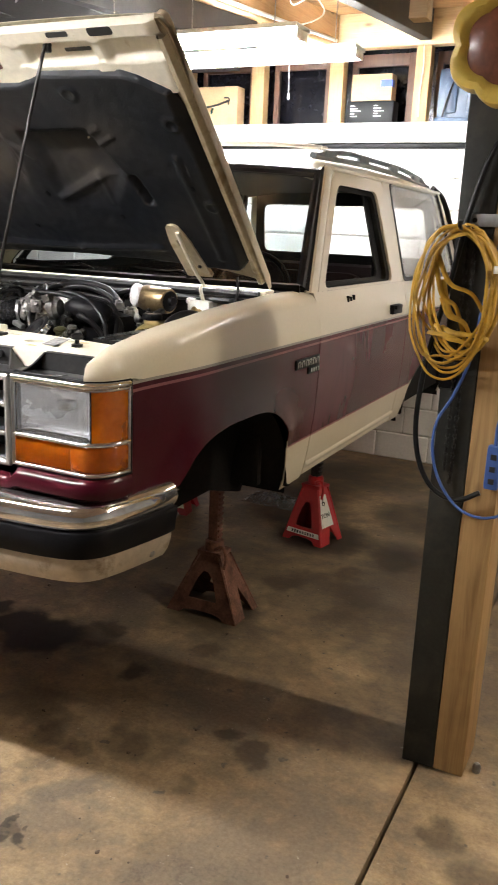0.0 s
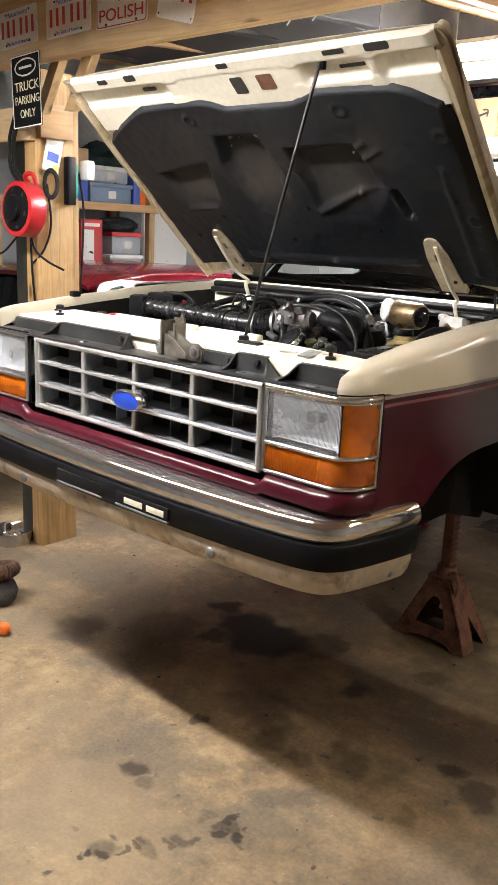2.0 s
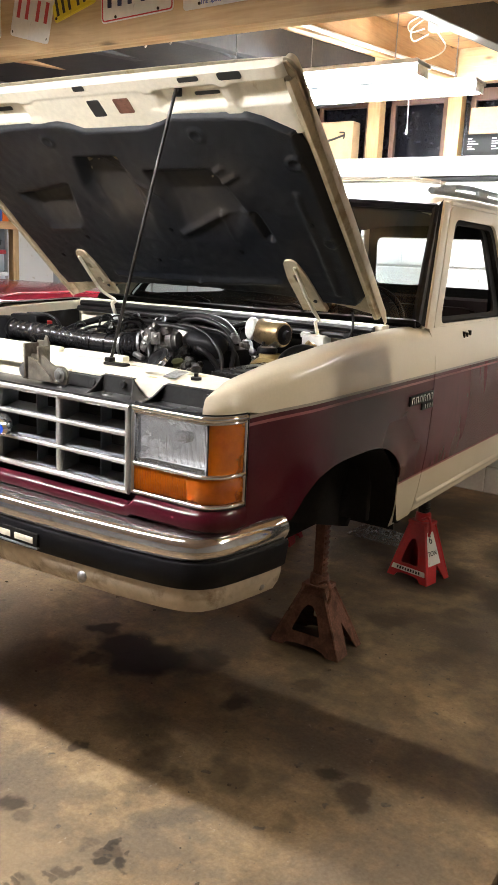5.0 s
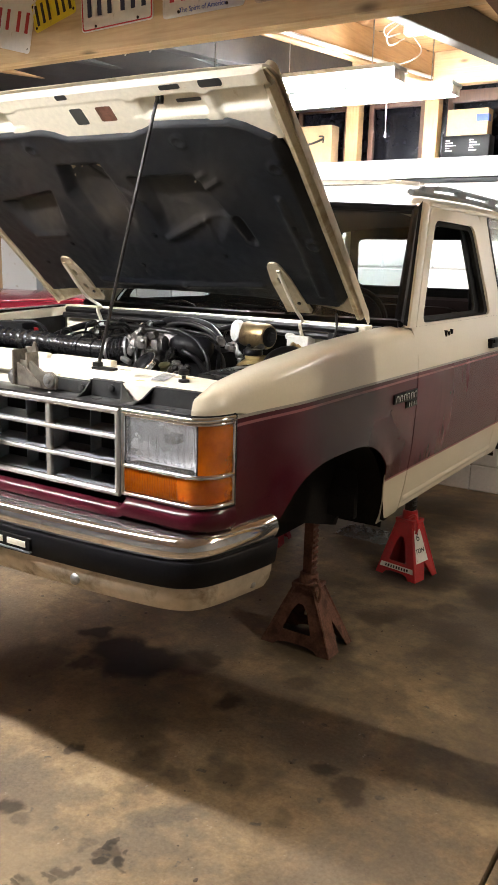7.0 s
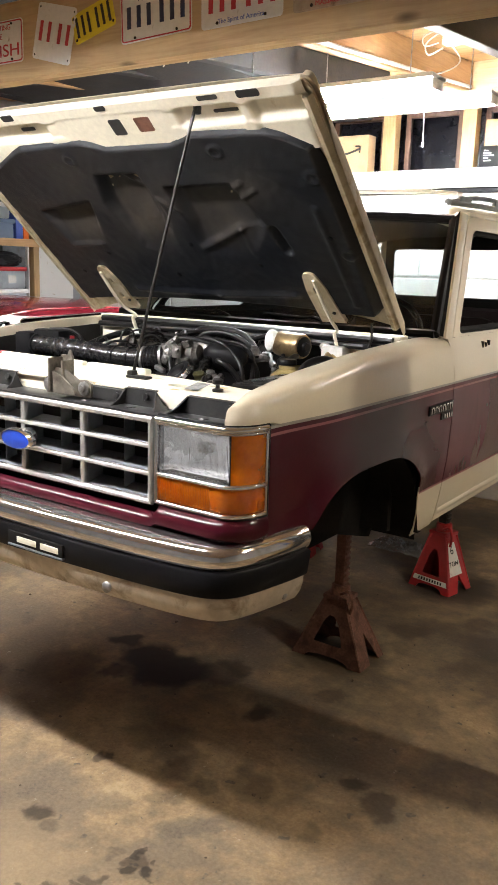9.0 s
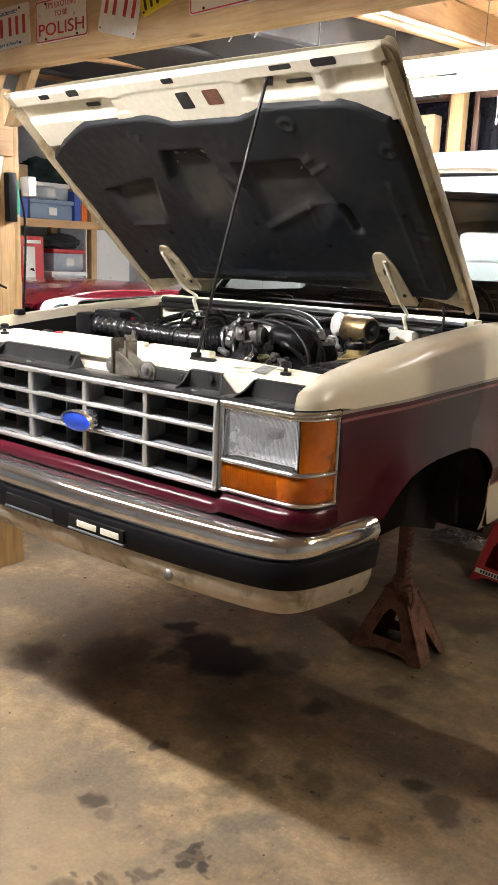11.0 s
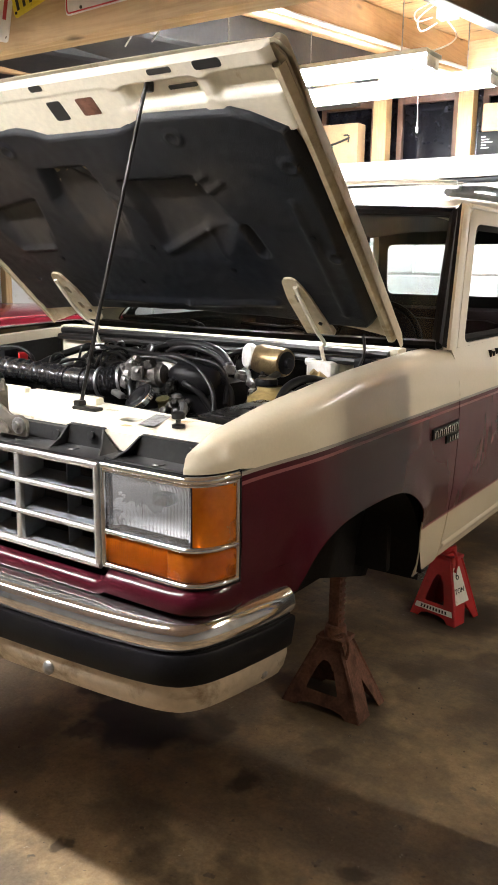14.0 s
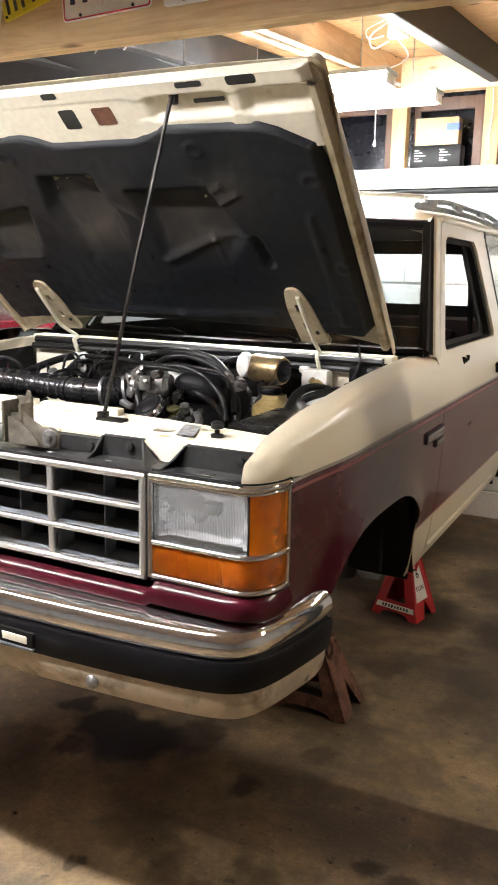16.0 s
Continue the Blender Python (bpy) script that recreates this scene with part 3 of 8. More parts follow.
bm = boxes(((LEFT - 0.15, FRONT - 0.15, 0), (RIGHT + 0.15, FRONT, 3.4)), bevel=0)
structure("wall_front", bm, M_PALEWALL, "unseen pale wall before the truck's nose, placed to bounce light")
bm = boxes(((LEFT, BACK + 0.32, WALL_TOP), (RIGHT, BACK + 0.4, 3.4)), bevel=0)
structure("wall_upper", bm, M_NIGHT, "dark night panes behind the high wall openings")

# sill board, header and the dark strip under the sill
bm = boxes(((LEFT, BACK - 0.045, 2.235), (RIGHT, BACK + 0.32, 2.365)), bevel=0.006)
structure("trim_sill", bm, M_WHITEWOOD, "thick white painted timber sill on the block wall")
bm = boxes(((LEFT, BACK - 0.01, WALL_TOP), (RIGHT, BACK + 0.2, 2.235)), bevel=0.003)
structure("trim_gap", bm, M_BLACK, "dark gap strip below the white sill")
bm = boxes(((LEFT, BACK - 0.03, 2.845), (RIGHT, BACK + 0.06, 3.1)), bevel=0.005)
structure("trim_header", bm, M_WOOD_X, "bare pine header along the back wall")
for k in range(-5, 11):
    x = 0.318 + 0.61 * k
    if x < LEFT + 0.1 or x > RIGHT - 0.1:
        continue
    bm = boxes(((x - 0.05, BACK - 0.02, 2.366), (x + 0.05, BACK + 0.07, 2.844)), bevel=0.004)
    structure("trim_stud", bm, M_WOOD_Z, "bare pine stud between high window openings")
    # brown casing deeper in each opening
    bm = boxes(((x + 0.052, BACK + 0.16, 2.366), (x + 0.09, BACK + 0.2, 2.84)), ((x + 0.46, BACK + 0.16, 2.366), (x + 0.52, BACK + 0.2, 2.84)),
               ((x + 0.09, BACK + 0.16, 2.76), (x + 0.46, BACK + 0.2, 2.84)), bevel=0.003)
    structure("window_casing", bm, M_DARKWOOD, "dark brown window casing in a high opening")

# roof: a gentle lean-to slope, decked with boards, on rafters
SLOPE = 0.082


def rafter_z(y):
    return 2.575 + SLOPE * (y - 0.5)


bm = bmesh.new()
y = FRONT - 0.1
k = 0
while y < BACK + 0.5:
    z = rafter_z(y) + 0.2
    dz = random.uniform(-0.003, 0.003)
    box(bm, (LEFT - 0.2, y, z + dz), (RIGHT + 0.2, y + 0.138, z + 0.022 + dz), 0.003, seg=1)
    y += 0.142
box(bm, (LEFT - 0.3, FRONT - 0.3, 3.36), (RIGHT + 0.3, BACK + 0.6, 3.42))
structure("ceiling", bm, M_DECK, "rough roof boards seen between the rafters")


def rafter(x, width, mat, label, y0=0.3, y1=BACK - 0.04, depth=0.19):
    bm = bmesh.new()
    vs = []
    for xx in (x - width / 2, x + width / 2):
        for yy in (y0, y1):
            for dd in (0, depth):
                vs.append(bm.verts.new((xx, yy, rafter_z(yy) + dd)))
    for q in ((0, 1, 3, 2), (4, 6, 7, 5), (0, 4, 5, 1), (2, 3, 7, 6), (0, 2, 6, 4), (1, 5, 7, 3)):
        bm.faces.new([vs[i] for i in q])
    bmesh.ops.bevel(bm, geom=list(bm.edges), offset=0.004, segments=1, affect="EDGES")
    return structure("trim_rafter", bm, mat, label)


for x, mat, label in ((0.33, M_BLACKBEAM, "black stained roof rafter"), (-0.31, M_WOOD_Y, "bare pine roof rafter"), (-0.95, M_BLACKBEAM, "black stained roof rafter"),
                      (-1.57, M_BLACKBEAM, "black stained roof rafter"), (-2.2, M_WOOD_Y, "bare pine roof rafter"), (-2.8, M_BLACKBEAM, "black stained roof rafter"),
                      (0.95, M_WOOD_Y, "bare pine roof rafter"), (1.57, M_WOOD_Y, "bare pine roof rafter"), (2.2, M_WOOD_Y, "bare pine roof rafter")):
    rafter(x, 0.075 if mat is M_BLACKBEAM else 0.045, mat, label)
# dark panel closing the bays over the parked sedan
bm = boxes(((-1.2, 0.62, 2.66), (-0.36, 1.5, 2.68)), ((-2.9, 0.9, 2.72), (-1.0, 4.0, 2.74)), bevel=0.002)
structure("ceiling_panel", bm, M_BLACKBEAM, "black board fixed between the rafters")
# pale conduit along the pine rafter
bm = bmesh.new()
tube(bm, [(-0.27, 1.0, rafter_z(1.0) + 0.02), (-0.27, 2.4, rafter_z(2.4) + 0.02), (-0.27, 4.0, rafter_z(4.0) + 0.02)], 0.012, 8, 2)
solo("conduit", bm, M_WHITEPL, "pale cable conduit fixed along a pine rafter", "conduit")

# carrying beam with its two posts
bm = boxes(((-4.1, 0.478, 2.297), (1.20, 0.518, 2.572)), ((-4.1, 0.522, 2.300), (1.32, 0.565, 2.57)), bevel=0.004)
structure("trim_beam", bm, M_WOOD_X, "doubled pine carrying beam across the garage")
bm = boxes(((1.43, 0.612, 0), (1.528, 0.80, 2.74)), bevel=0.004)
structure("trim_post_dark", bm, M_DARKPOST, "charcoal painted timber post")
bm = boxes(((1.53, 0.613, 0), (1.622, 0.80, 2.74)), bevel=0.005)
structure("trim_post_pine", bm, M_POSTWOOD, "bare pine post standing against a dark post")
bm = boxes(((-1.725, 0.57, 0), (-1.632, 0.79, 2.60)), bevel=0.004)
structure("trim_post_dark", bm, M_DARKPOST, "charcoal painted timber post")
bm = boxes(((-1.63, 0.567, 0), (-1.54, 0.775, 2.297)), ((-1.60, 0.776, 0.9), (-1.55, 0.815, 2.29)), bevel=0.005)
structure("trim_post_pine", bm, M_POSTWOOD, "bare pine post standing against a dark post")
bm = bmesh.new()
plate(bm, [(1.0, 2.5), (1.15, 2.35), (1.285, 2.2), (1.95, 2.19), (1.95, 2.56), (1.0, 2.56)], lambda u, v, w: (u, 0.476 - w, v), 0.03)
structure("trim_gusset", bm, M_PLY_X, "dark brown plywood gusset on the beam end")
bm = boxes(((1.288, 0.48, 2.14), (1.335, 0.53, 2.2)), bevel=0.004)
structure("trim_block", bm, M_WOOD_X, "pale pine blocking under the gusset")
bm = boxes(((-1.539, 0.575, 2.0), (-1.505, 0.755, 2.147)), bevel=0.004)
structure("trim_cleat", bm, M_WOOD_Y, "short pine cleat across the side of the post")
# knee braces from the pine post up to the beam
bm = bmesh.new()
for a in (0, 0.23):
    plate(bm, [(-1.545 + a, 2.10), (-1.48 + a, 2.10), (-1.26 + a, 2.44), (-1.33 + a, 2.44)], lambda u, v, w: (u, 0.57 + w, v), 0.04)
structure("trim_brace", bm, M_WOOD_Z, "pair of pine knee braces under the beam")
bm = boxes(((-1.95, 0.535, 1.985), (-1.535, 0.568, 2.13)), bevel=0.004)
structure("trim_cleat", bm, M_WOOD_X, "reddish pine cleat nailed across the posts")

# blocks of the back wall that stand in view, laid in running bond
bm = bmesh.new()
box(bm, (-0.197, -0.012, -0.094), (0.197, 0.012, 0.094), 0.007, seg=1)
me = bpy.data.meshes.new("block")
bm.to_mesh(me)
bm.free()
me.materials.append(M_WHITEWALL)
for row in range(11):
    for col in range(-11, 18):
        x = col * 0.4 + (0.2 if row % 2 else 0)
        if LEFT + 0.2 < x < RIGHT - 0.2:
            ob = new("block", me)
            ob.location = (x, BACK + 0.012 + random.uniform(-0.0015, 0.0015), 0.1 + row * 0.2)
            ob.parent = wall_back


# ---- strip lamps ----
def strip_lamp(x0, x1, y, z, mat, label, along="x", hang=0.0, gap=0.045, skirt=None):
    """A twin-tube shop light, an open batten or one with a folded skirt, hung on two chains."""
    mid = ((x0 + x1) / 2, y, z)
    lamp = thing("strip_lamp", label, "lamp", "strip lamps", mid)
    n = (x1 - x0) / 2
    turn = Matrix.Translation(mid) @ (Matrix.Rotation(radians(90), 4, "Z") if along == "y" else Matrix.Identity(4))
    bm = bmesh.new()
    if skirt is None:
        prof = [(-0.02, -0.012), (-0.024, 0.02), (-0.085, 0.03), (-0.085, 0.05), (0.085, 0.05), (0.085, 0.03), (0.024, 0.02), (0.02, -0.012)]
    else:
        prof = [(-0.075, -skirt), (-0.07, 0.02), (-0.034, 0.028), (-0.034, 0.058), (0.034, 0.058), (0.034, 0.028), (0.07, 0.02), (0.075, -skirt)]
    skin(bm, [[turn @ Vector((sx, a, b)) for a, b in prof] for sx in (-n, n)])
    thicken(bm, 0.003)
    part("housing", bm, M_WHITEPL, lamp)
    for sy in (-gap, gap):
        bm = bmesh.new()
        cyl(bm, turn @ Vector((-n + 0.02, sy, 0)), turn @ Vector((n - 0.02, sy, 0)), 0.016, seg=12)
        part("tube", bm, mat, lamp, "lit fluorescent tube")
    for sx in (-n + 0.006, n - 0.006):
        bm = bmesh.new()
        box(bm, (sx - 0.005, -0.06, -0.016), (sx + 0.005, 0.06, 0.03), 0.003, turn)
        part("end_cap", bm, M_WHITEPL, lamp)
    if hang:
        for sx in (-n + 0.15, n - 0.15):
            bm = bmesh.new()
            cyl(bm, turn @ Vector((sx, 0, 0.058)), turn @ Vector((sx, 0, hang)), 0.003, seg=6)
            part("chain", bm, M_STEEL, lamp)
    return lamp


lamp_near = strip_lamp(-0.95, 0.275, 2.17, 2.50, M_TUBE_A, "lit twin-tube shop light hung over the truck cab", hang=0.37)
strip_lamp(-0.95, 0.275, 2.97, 2.57, M_TUBE_A, "lit twin-tube shop light hung over the truck's rear", hang=0.37)
bm = bmesh.new()
cyl(bm, (0.18, 2.25, 2.27), (0.19, 2.21, 2.50), 0.0022, seg=6)
lathe(bm, (0.18, 2.25, 2.24), (0, 0, 1), [(0.002, 0), (0.006, 0.004), (0.006, 0.02), (0.002, 0.032)], 10)
part("pull_cord", bm, M_WHITEPL, lamp_near)
strip_lamp(-1.7, 0.55, -0.85, 2.44, M_TUBE_B, "lit twin-tube shop light above the truck's nose", hang=0.2, gap=0.018, skirt=0.018)
strip_lamp(2.25, 3.45, 0.835, 2.30, M_TUBE_C, "lit warm shop light hung beside the timber post", hang=0.49, gap=0.018, skirt=-0.004)
strip_lamp(1.25, 2.45, 2.5, 2.52, M_TUBE_D, "lit shop light hung over the empty bay beside the truck", hang=0.4, gap=0.018, skirt=-0.004)

# ---- the truck: a two-tone compact utility wagon on stands, hood up ----
truck = thing("utility_truck", "maroon and cream utility truck on stands, hood propped open, wheels off", "truck", "", (0, 1.8, 0.6))

SIDE = [(0.60, 0.74), (0.66, 0.775), (0.70, 0.798), (0.78, 0.815), (0.86, 0.826), (0.95, 0.837), (1.10, 0.844), (1.24, 0.842), (1.30, 0.836), (1.36, 0.82), (1.40, 0.802)]
FENDER_TOP = [(-0.17, 1.285), (-0.1, 1.302), (-0.05, 1.322), (0.06, 1.336), (0.19, 1.352), (0.34, 1.364), (0.5, 1.38), (0.77, 1.394), (1.0, 1.403), (1.18, 1.404)]
BELT = 1.238
FACE = -0.137
CORNER, CORNER_X, CORNER_Y = 0.748, 0.07, 0.109
# centre, axle height, reach to the front and to the rear, rise, fullness of the front half
ARCHES = ((0.565, 0.655, 0.455, 0.425, 0.398, 3.8), (2.95, 0.655, 0.425, 0.425, 0.392, 2.6))


def arch_curve(y, arch):
    """Height of one wheel arch at y, or nothing outside it."""
    cy, cz, front, rear, b, full = arch
    d, p = (abs(y - cy) / front, full) if y < cy else (abs(y - cy) / rear, 2.6)
    return cz + b * (1 - d ** p) ** (1 / 2.2) if d < 1 else 0.0


def arch_z(y):
    """Height of the body's lower edge: sill, or wheel arch where there is one."""
    low = 0.685 if y > 0.9 else lerp(0.93, 0.925, y)
    return max(low, *(arch_curve(y, a) for a in ARCHES))


def arch_gap(y, z):
    best = 9
    for cy, cz, front, rear, b, full in ARCHES:
        d, p = (abs(y - cy) / front, full) if y < cy else (abs(y - cy) / rear, 2.4)
        r = (d ** p + (max(0, z - cz) / b) ** 2.4) ** (1 / 2.4)
        best = min(best, abs(r - 1) * b)
    return best


def side_x(y, z):
    x = interp(z, SIDE)
    x -= 0.022 * step(0.32, -0.03, y) + 0.06 * step(3.45, 3.9, y)
    g = arch_gap(y, z)
    return x + 0.02 * math.exp(-(g / 0.045) ** 2) * step(0.85, 0.95, z) * step(1.22, 1.15, z)


def columns(y0, y1, n):
    ys = [lerp(y0, y1, k / n) for k in range(n + 1)]
    for cy, cz, front, rear, b, full in ARCHES:
        for s, a in ((-1, front), (1, rear)):
            ys += [cy + s * a * q for q in (0.6, 0.75, 0.86, 0.93, 0.97, 0.99, 0.999, 1.003, 1.03, 1.1, 1.18)]
    return sorted({round(y, 4) for y in ys if y0 - 1e-6 <= y <= y1 + 1e-6})


def side_sheet(bm, s, y0, y1, levels, mats, n=30, low=None):
    ys = columns(y0, y1, n)
    rows = []
    for z in levels:
        row = []
        for y in ys:
            zz = max(z, (low or arch_z)(y))
            row.append((s * side_x(y, zz), y, zz))
        rows.append(row)
    skin(bm, rows, band=lambda i: mats[i])


LEVELS = [0.60, 0.64, 0.685, 0.70, 0.74, 0.80, 0.86, 0.868, 0.91, 0.95, 0.99, 1.03, 1.07, 1.11, 1.15, 1.19, 1.218, 1.226, BELT, 1.246]
LMATS = [0, 0, 0, 0, 0, 0, 2, 1, 1, 1, 1, 1, 1, 1, 1, 1, 2, 1, 3]
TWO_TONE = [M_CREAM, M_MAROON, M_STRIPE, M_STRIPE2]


def nose_at(t, out=0.0):
    """Plan of the nose: t runs along its surface from the middle, flat and then round the corner."""
    if t <= CORNER:
        return t, FACE - out
    a = min((t - CORNER) / 0.143, 1.0) * math.pi / 2
    n = Vector((math.sin(a) * CORNER_Y, -math.cos(a) * CORNER_X)).normalized()
    return CORNER + CORNER_X * math.sin(a) + n.x * out, FACE + CORNER_Y * (1 - math.cos(a)) + n.y * out


def fender(s):
    """Front wing: maroon side with flared arch, cream rounded shoulder that wraps round over the lamp."""
    bm = bmesh.new()
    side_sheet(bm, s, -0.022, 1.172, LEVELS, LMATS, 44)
    plan = [nose_at(lerp(0.763, 0.889, k / 12), 0.004) for k in range(13)]
    plan += [(side_x(y, 1.246), y) for y in (0.02, 0.06, 0.1, 0.16, 0.24, 0.34, 0.46, 0.6, 0.75, 0.9, 1.0, 1.08, 1.172)]
    rows = []
    for k, (px, py) in enumerate(plan):
        yi = lerp(-0.105, 0.02, k / 13) if k < 13 else py
        zt = interp(yi, FENDER_TOP)
        xi = interp(yi, [(-0.11, 0.765), (0.0, 0.75), (0.2, 0.738), (1.2, 0.728)])

        def q(f, z):
            return (s * lerp(px, xi, f), lerp(py, yi, f), z)
        rise = zt - 1.246
        rows.append([q(0, 1.256 if k < 13 else 1.246), q(0.0, 1.268), q(0.045, 1.246 + rise * 0.42), q(0.16, 1.246 + rise * 0.74), q(0.32, 1.246 + rise * 0.91), q(0.52, zt - 0.002),
                     q(0.78, zt + 0.004), q(1.0, zt + 0.002), q(1.03, zt - 0.012), q(1.03, zt - 0.05)])
    skin(bm, rows, mi=0)
    thicken(bm, 0.004)
    return part("fender", bm, TWO_TONE, truck, "two-tone front fender with flared wheel arch")


def slant(u, v, w=0.0, s=1):
    """A point of the leaning cabin side: u runs along the truck, v is the height, w goes inward."""
    return (s * (0.802 - 0.30 * (v - 1.40) - w), u, v)


def door(s):
    bm = bmesh.new()
    side_sheet(bm, s, 1.179, 2.338, LEVELS + [1.30, 1.34, 1.37, 1.392, 1.402], LMATS + [0, 0, 0, 0, 0], 16, low=lambda y: 0.70)
    thicken(bm, 0.02)
    d = part("door", bm, TWO_TONE, truck, "two-tone door with worn maroon paint")
    outer = round_poly([(1.222, 1.403), (1.662, 1.868), (2.318, 1.872), (2.338, 1.403)], [0.01, 0.06, 0.05, 0.01], 5)
    inner = round_poly([(1.288, 1.412), (1.662 + 0.02, 1.815), (2.20, 1.812), (2.185, 1.412)], [0.05, 0.05, 0.05, 0.05], 5)
    bm = bmesh.new()
    plate(bm, outer, lambda u, v, w: slant(u, v, w - 0.004, s), 0.035, [inner])
    part("window_frame", bm, M_CREAM, d)
    hole = round_poly([(1.303, 1.417), (1.694, 1.793), (2.155, 1.79), (2.14, 1.417)], 0.05, 5)
    big = round_poly([(1.280, 1.405), (1.672, 1.822), (2.207, 1.82), (2.192, 1.405)], 0.05, 5)
    bm = bmesh.new()
    plate(bm, big, lambda u, v, w: slant(u, v, w + 0.008, s), 0.022, [hole])
    part("window_seal", bm, M_DARK, d, "black rubber window channel")
    bm = bmesh.new()
    box(bm, (s * 0.845 - 0.014, 2.06, 1.262), (s * 0.845 + 0.014, 2.20, 1.305), 0.006)
    box(bm, (s * 0.862 - 0.006, 2.07, 1.285), (s * 0.862 + 0.006, 2.165, 1.304), 0.004)
    part("handle", bm, M_BLACK, d, "black recessed door handle")
    if s > 0:
        for yy in (1.565, 1.605):
            bm = lathe(bmesh.new(), (0.841, yy, 1.115), (1, 0, 0), [(0.007, 0), (0.007, 0.004), (0.004, 0.005)], 10)
            part("trim_hole", bm, M_INK, d)
        for yy, zz, a in ((1.515, 1.365, 0.016), (1.55, 1.362, 0.011), (1.585, 1.368, 0.013)):
            bm = boxes(((0.812, yy - 0.006, zz - a), (0.826, yy + 0.006, zz + a * 0.6)), bevel=0.003)
            part("mirror_hole", bm, M_DARK, d, "bare mirror mounting hole")
    bm = bmesh.new()
    skin(bm, [[(s * (interp(z, SIDE) + o), y, z) for y in (1.185, 1.6, 2.0, 2.335)] for z, o in ((0.722, 0.0005), (0.728, 0.006), (0.742, 0.007), (0.752, 0.0005))])
    part("sill_crease", bm, M_CREAM, d)
    return d


def quarter(s):
    bm = bmesh.new()
    side_sheet(bm, s, 2.345, 3.84, LEVELS + [1.30, 1.34, 1.38, 1.402], LMATS + [0, 0, 0, 0], 30, low=lambda y: arch_z(y) if y < 3.4 else 0.72)
    thicken(bm, 0.004)
    qp = part("quarter_panel", bm, TWO_TONE, truck, "two-tone rear quarter panel")
    outer = [(2.345, 1.404), (2.325, 1.873), (3.47, 1.875), (3.60, 1.62), (3.66, 1.404)]
    inner = round_poly([(2.385, 1.412), (2.452, 1.866), (3.43, 1.866), (3.49, 1.62), (3.50, 1.412)], [0.04, 0.04, 0.05, 0.1, 0.05], 5)
    bm = bmesh.new()
    plate(bm, outer, lambda u, v, w: slant(u, v, w - 0.002, s), 0.03, [inner])
    part("window_frame", bm, M_CREAM, qp)
    ring = round_poly([(2.370, 1.400), (2.440, 1.878), (3.44, 1.880), (3.50, 1.62), (3.512, 1.400)], [0.04, 0.04, 0.05, 0.1, 0.05], 5)
    hole = round_poly([(2.392, 1.420), (2.456, 1.868), (3.42, 1.870), (3.478, 1.62), (3.49, 1.420)], [0.04, 0.04, 0.05, 0.1, 0.05], 5)
    bm = bmesh.new()
    plate(bm, ring, lambda u, v, w: slant(u, v, w - 0.005, s), 0.02, [hole])
    part("window_seal", bm, M_BLACK, qp)
    bm = bmesh.new()
    plate(bm, hole, lambda u, v, w: slant(u, v, w + 0.002, s), 0.004)
    part("pane", bm, M_MILKGLASS, qp, "milky dusty quarter glass").visible_shadow = False
    bm = bmesh.new()
    tube(bm, [slant(3.44, 1.905, 0.02, s), slant(3.54, 1.84, -0.008, s), slant(3.60, 1.66, -0.01, s), slant(3.64, 1.45, -0.01, s)], 0.016, 8, 6)
    part("corner_trim", bm, M_RUBBER, qp, "black rubber rear corner trim")
    return qp


for s in (1, -1):
    fender(s)
    door(s)
    quarter(s)

# cabin front: pillars, windshield, roof
for s in (1, -1):
    bm = bmesh.new()
    rows = []
    for t in (0, 0.25, 0.5, 0.75, 1.0):
        y0, z0 = lerp(1.205, 1.648, t), lerp(1.395, 1.872, t)
        x0 = 0.804 - 0.30 * (z0 - 1.40)
        rows.append([(s * (x0 - 0.03), y0 + 0.016, z0), (s * (x0 - 0.004), y0 + 0.016, z0), (s * (x0 + 0.004), y0, z0), (s * (x0 + 0.004), y0 - 0.03, z0 + 0.004),
                     (s * (x0 + 0.001), y0 - 0.058, z0 + 0.008), (s * (x0 - 0.014), y0 - 0.072, z0 + 0.008), (s * (x0 - 0.034), y0 - 0.066, z0), (s * (x0 - 0.034), y0, z0)])
    skin(bm, rows, closed=True)
    part("windshield_pillar", bm, M_CREAM, truck)


def windshield_point(u, t, out=0.0):
    """u from -1 to 1 across, t from 0 at the cowl to 1 at the roof."""
    bow = 1 - u * u
    y = lerp(1.125 - 0.085 * bow, 1.56 - 0.055 * bow, t)
    z = lerp(1.412, 1.846 + 0.022 * bow, t)
    return (u * lerp(0.772, 0.642, t), y - out * 0.7, z + out * 0.7)


bm = bmesh.new()
skin(bm, [[windshield_point(k / 8 - 1, j / 6) for k in range(17)] for j in range(7)])
part("windshield", bm, M_WSGLASS, truck, "dusty windshield glass").visible_shadow = False
bm = bmesh.new()
for line in ([windshield_point(1.0, j / 8, 0.004) for j in range(9)], [windshield_point(-1.0, j / 8, 0.004) for j in range(9)],
             [windshield_point(k / 8 - 1, 1.0, 0.004) for k in range(17)], [windshield_point(k / 8 - 1, 0.0, 0.006) for k in range(17)]):
    tube(bm, line, 0.019, 8, 0)
for s in (1, -1):
    rows = []
    for k in range(9):
        t = k / 8
        z0, y0 = lerp(1.395, 1.872, t), lerp(1.205, 1.648, t)
        x0 = 0.804 - 0.30 * (z0 - 1.40)
        a = Vector(windshield_point(s, t, 0.012))
        b = Vector((s * (x0 - 0.004), y0 - 0.07, z0 + 0.014))
        rows.append([a, a.lerp(b, 0.5) + Vector((s * 0.003, -0.003, 0)), b])
    skin(bm, rows)
part("windshield_seal", bm, M_BLACK, truck, "black windshield gasket")

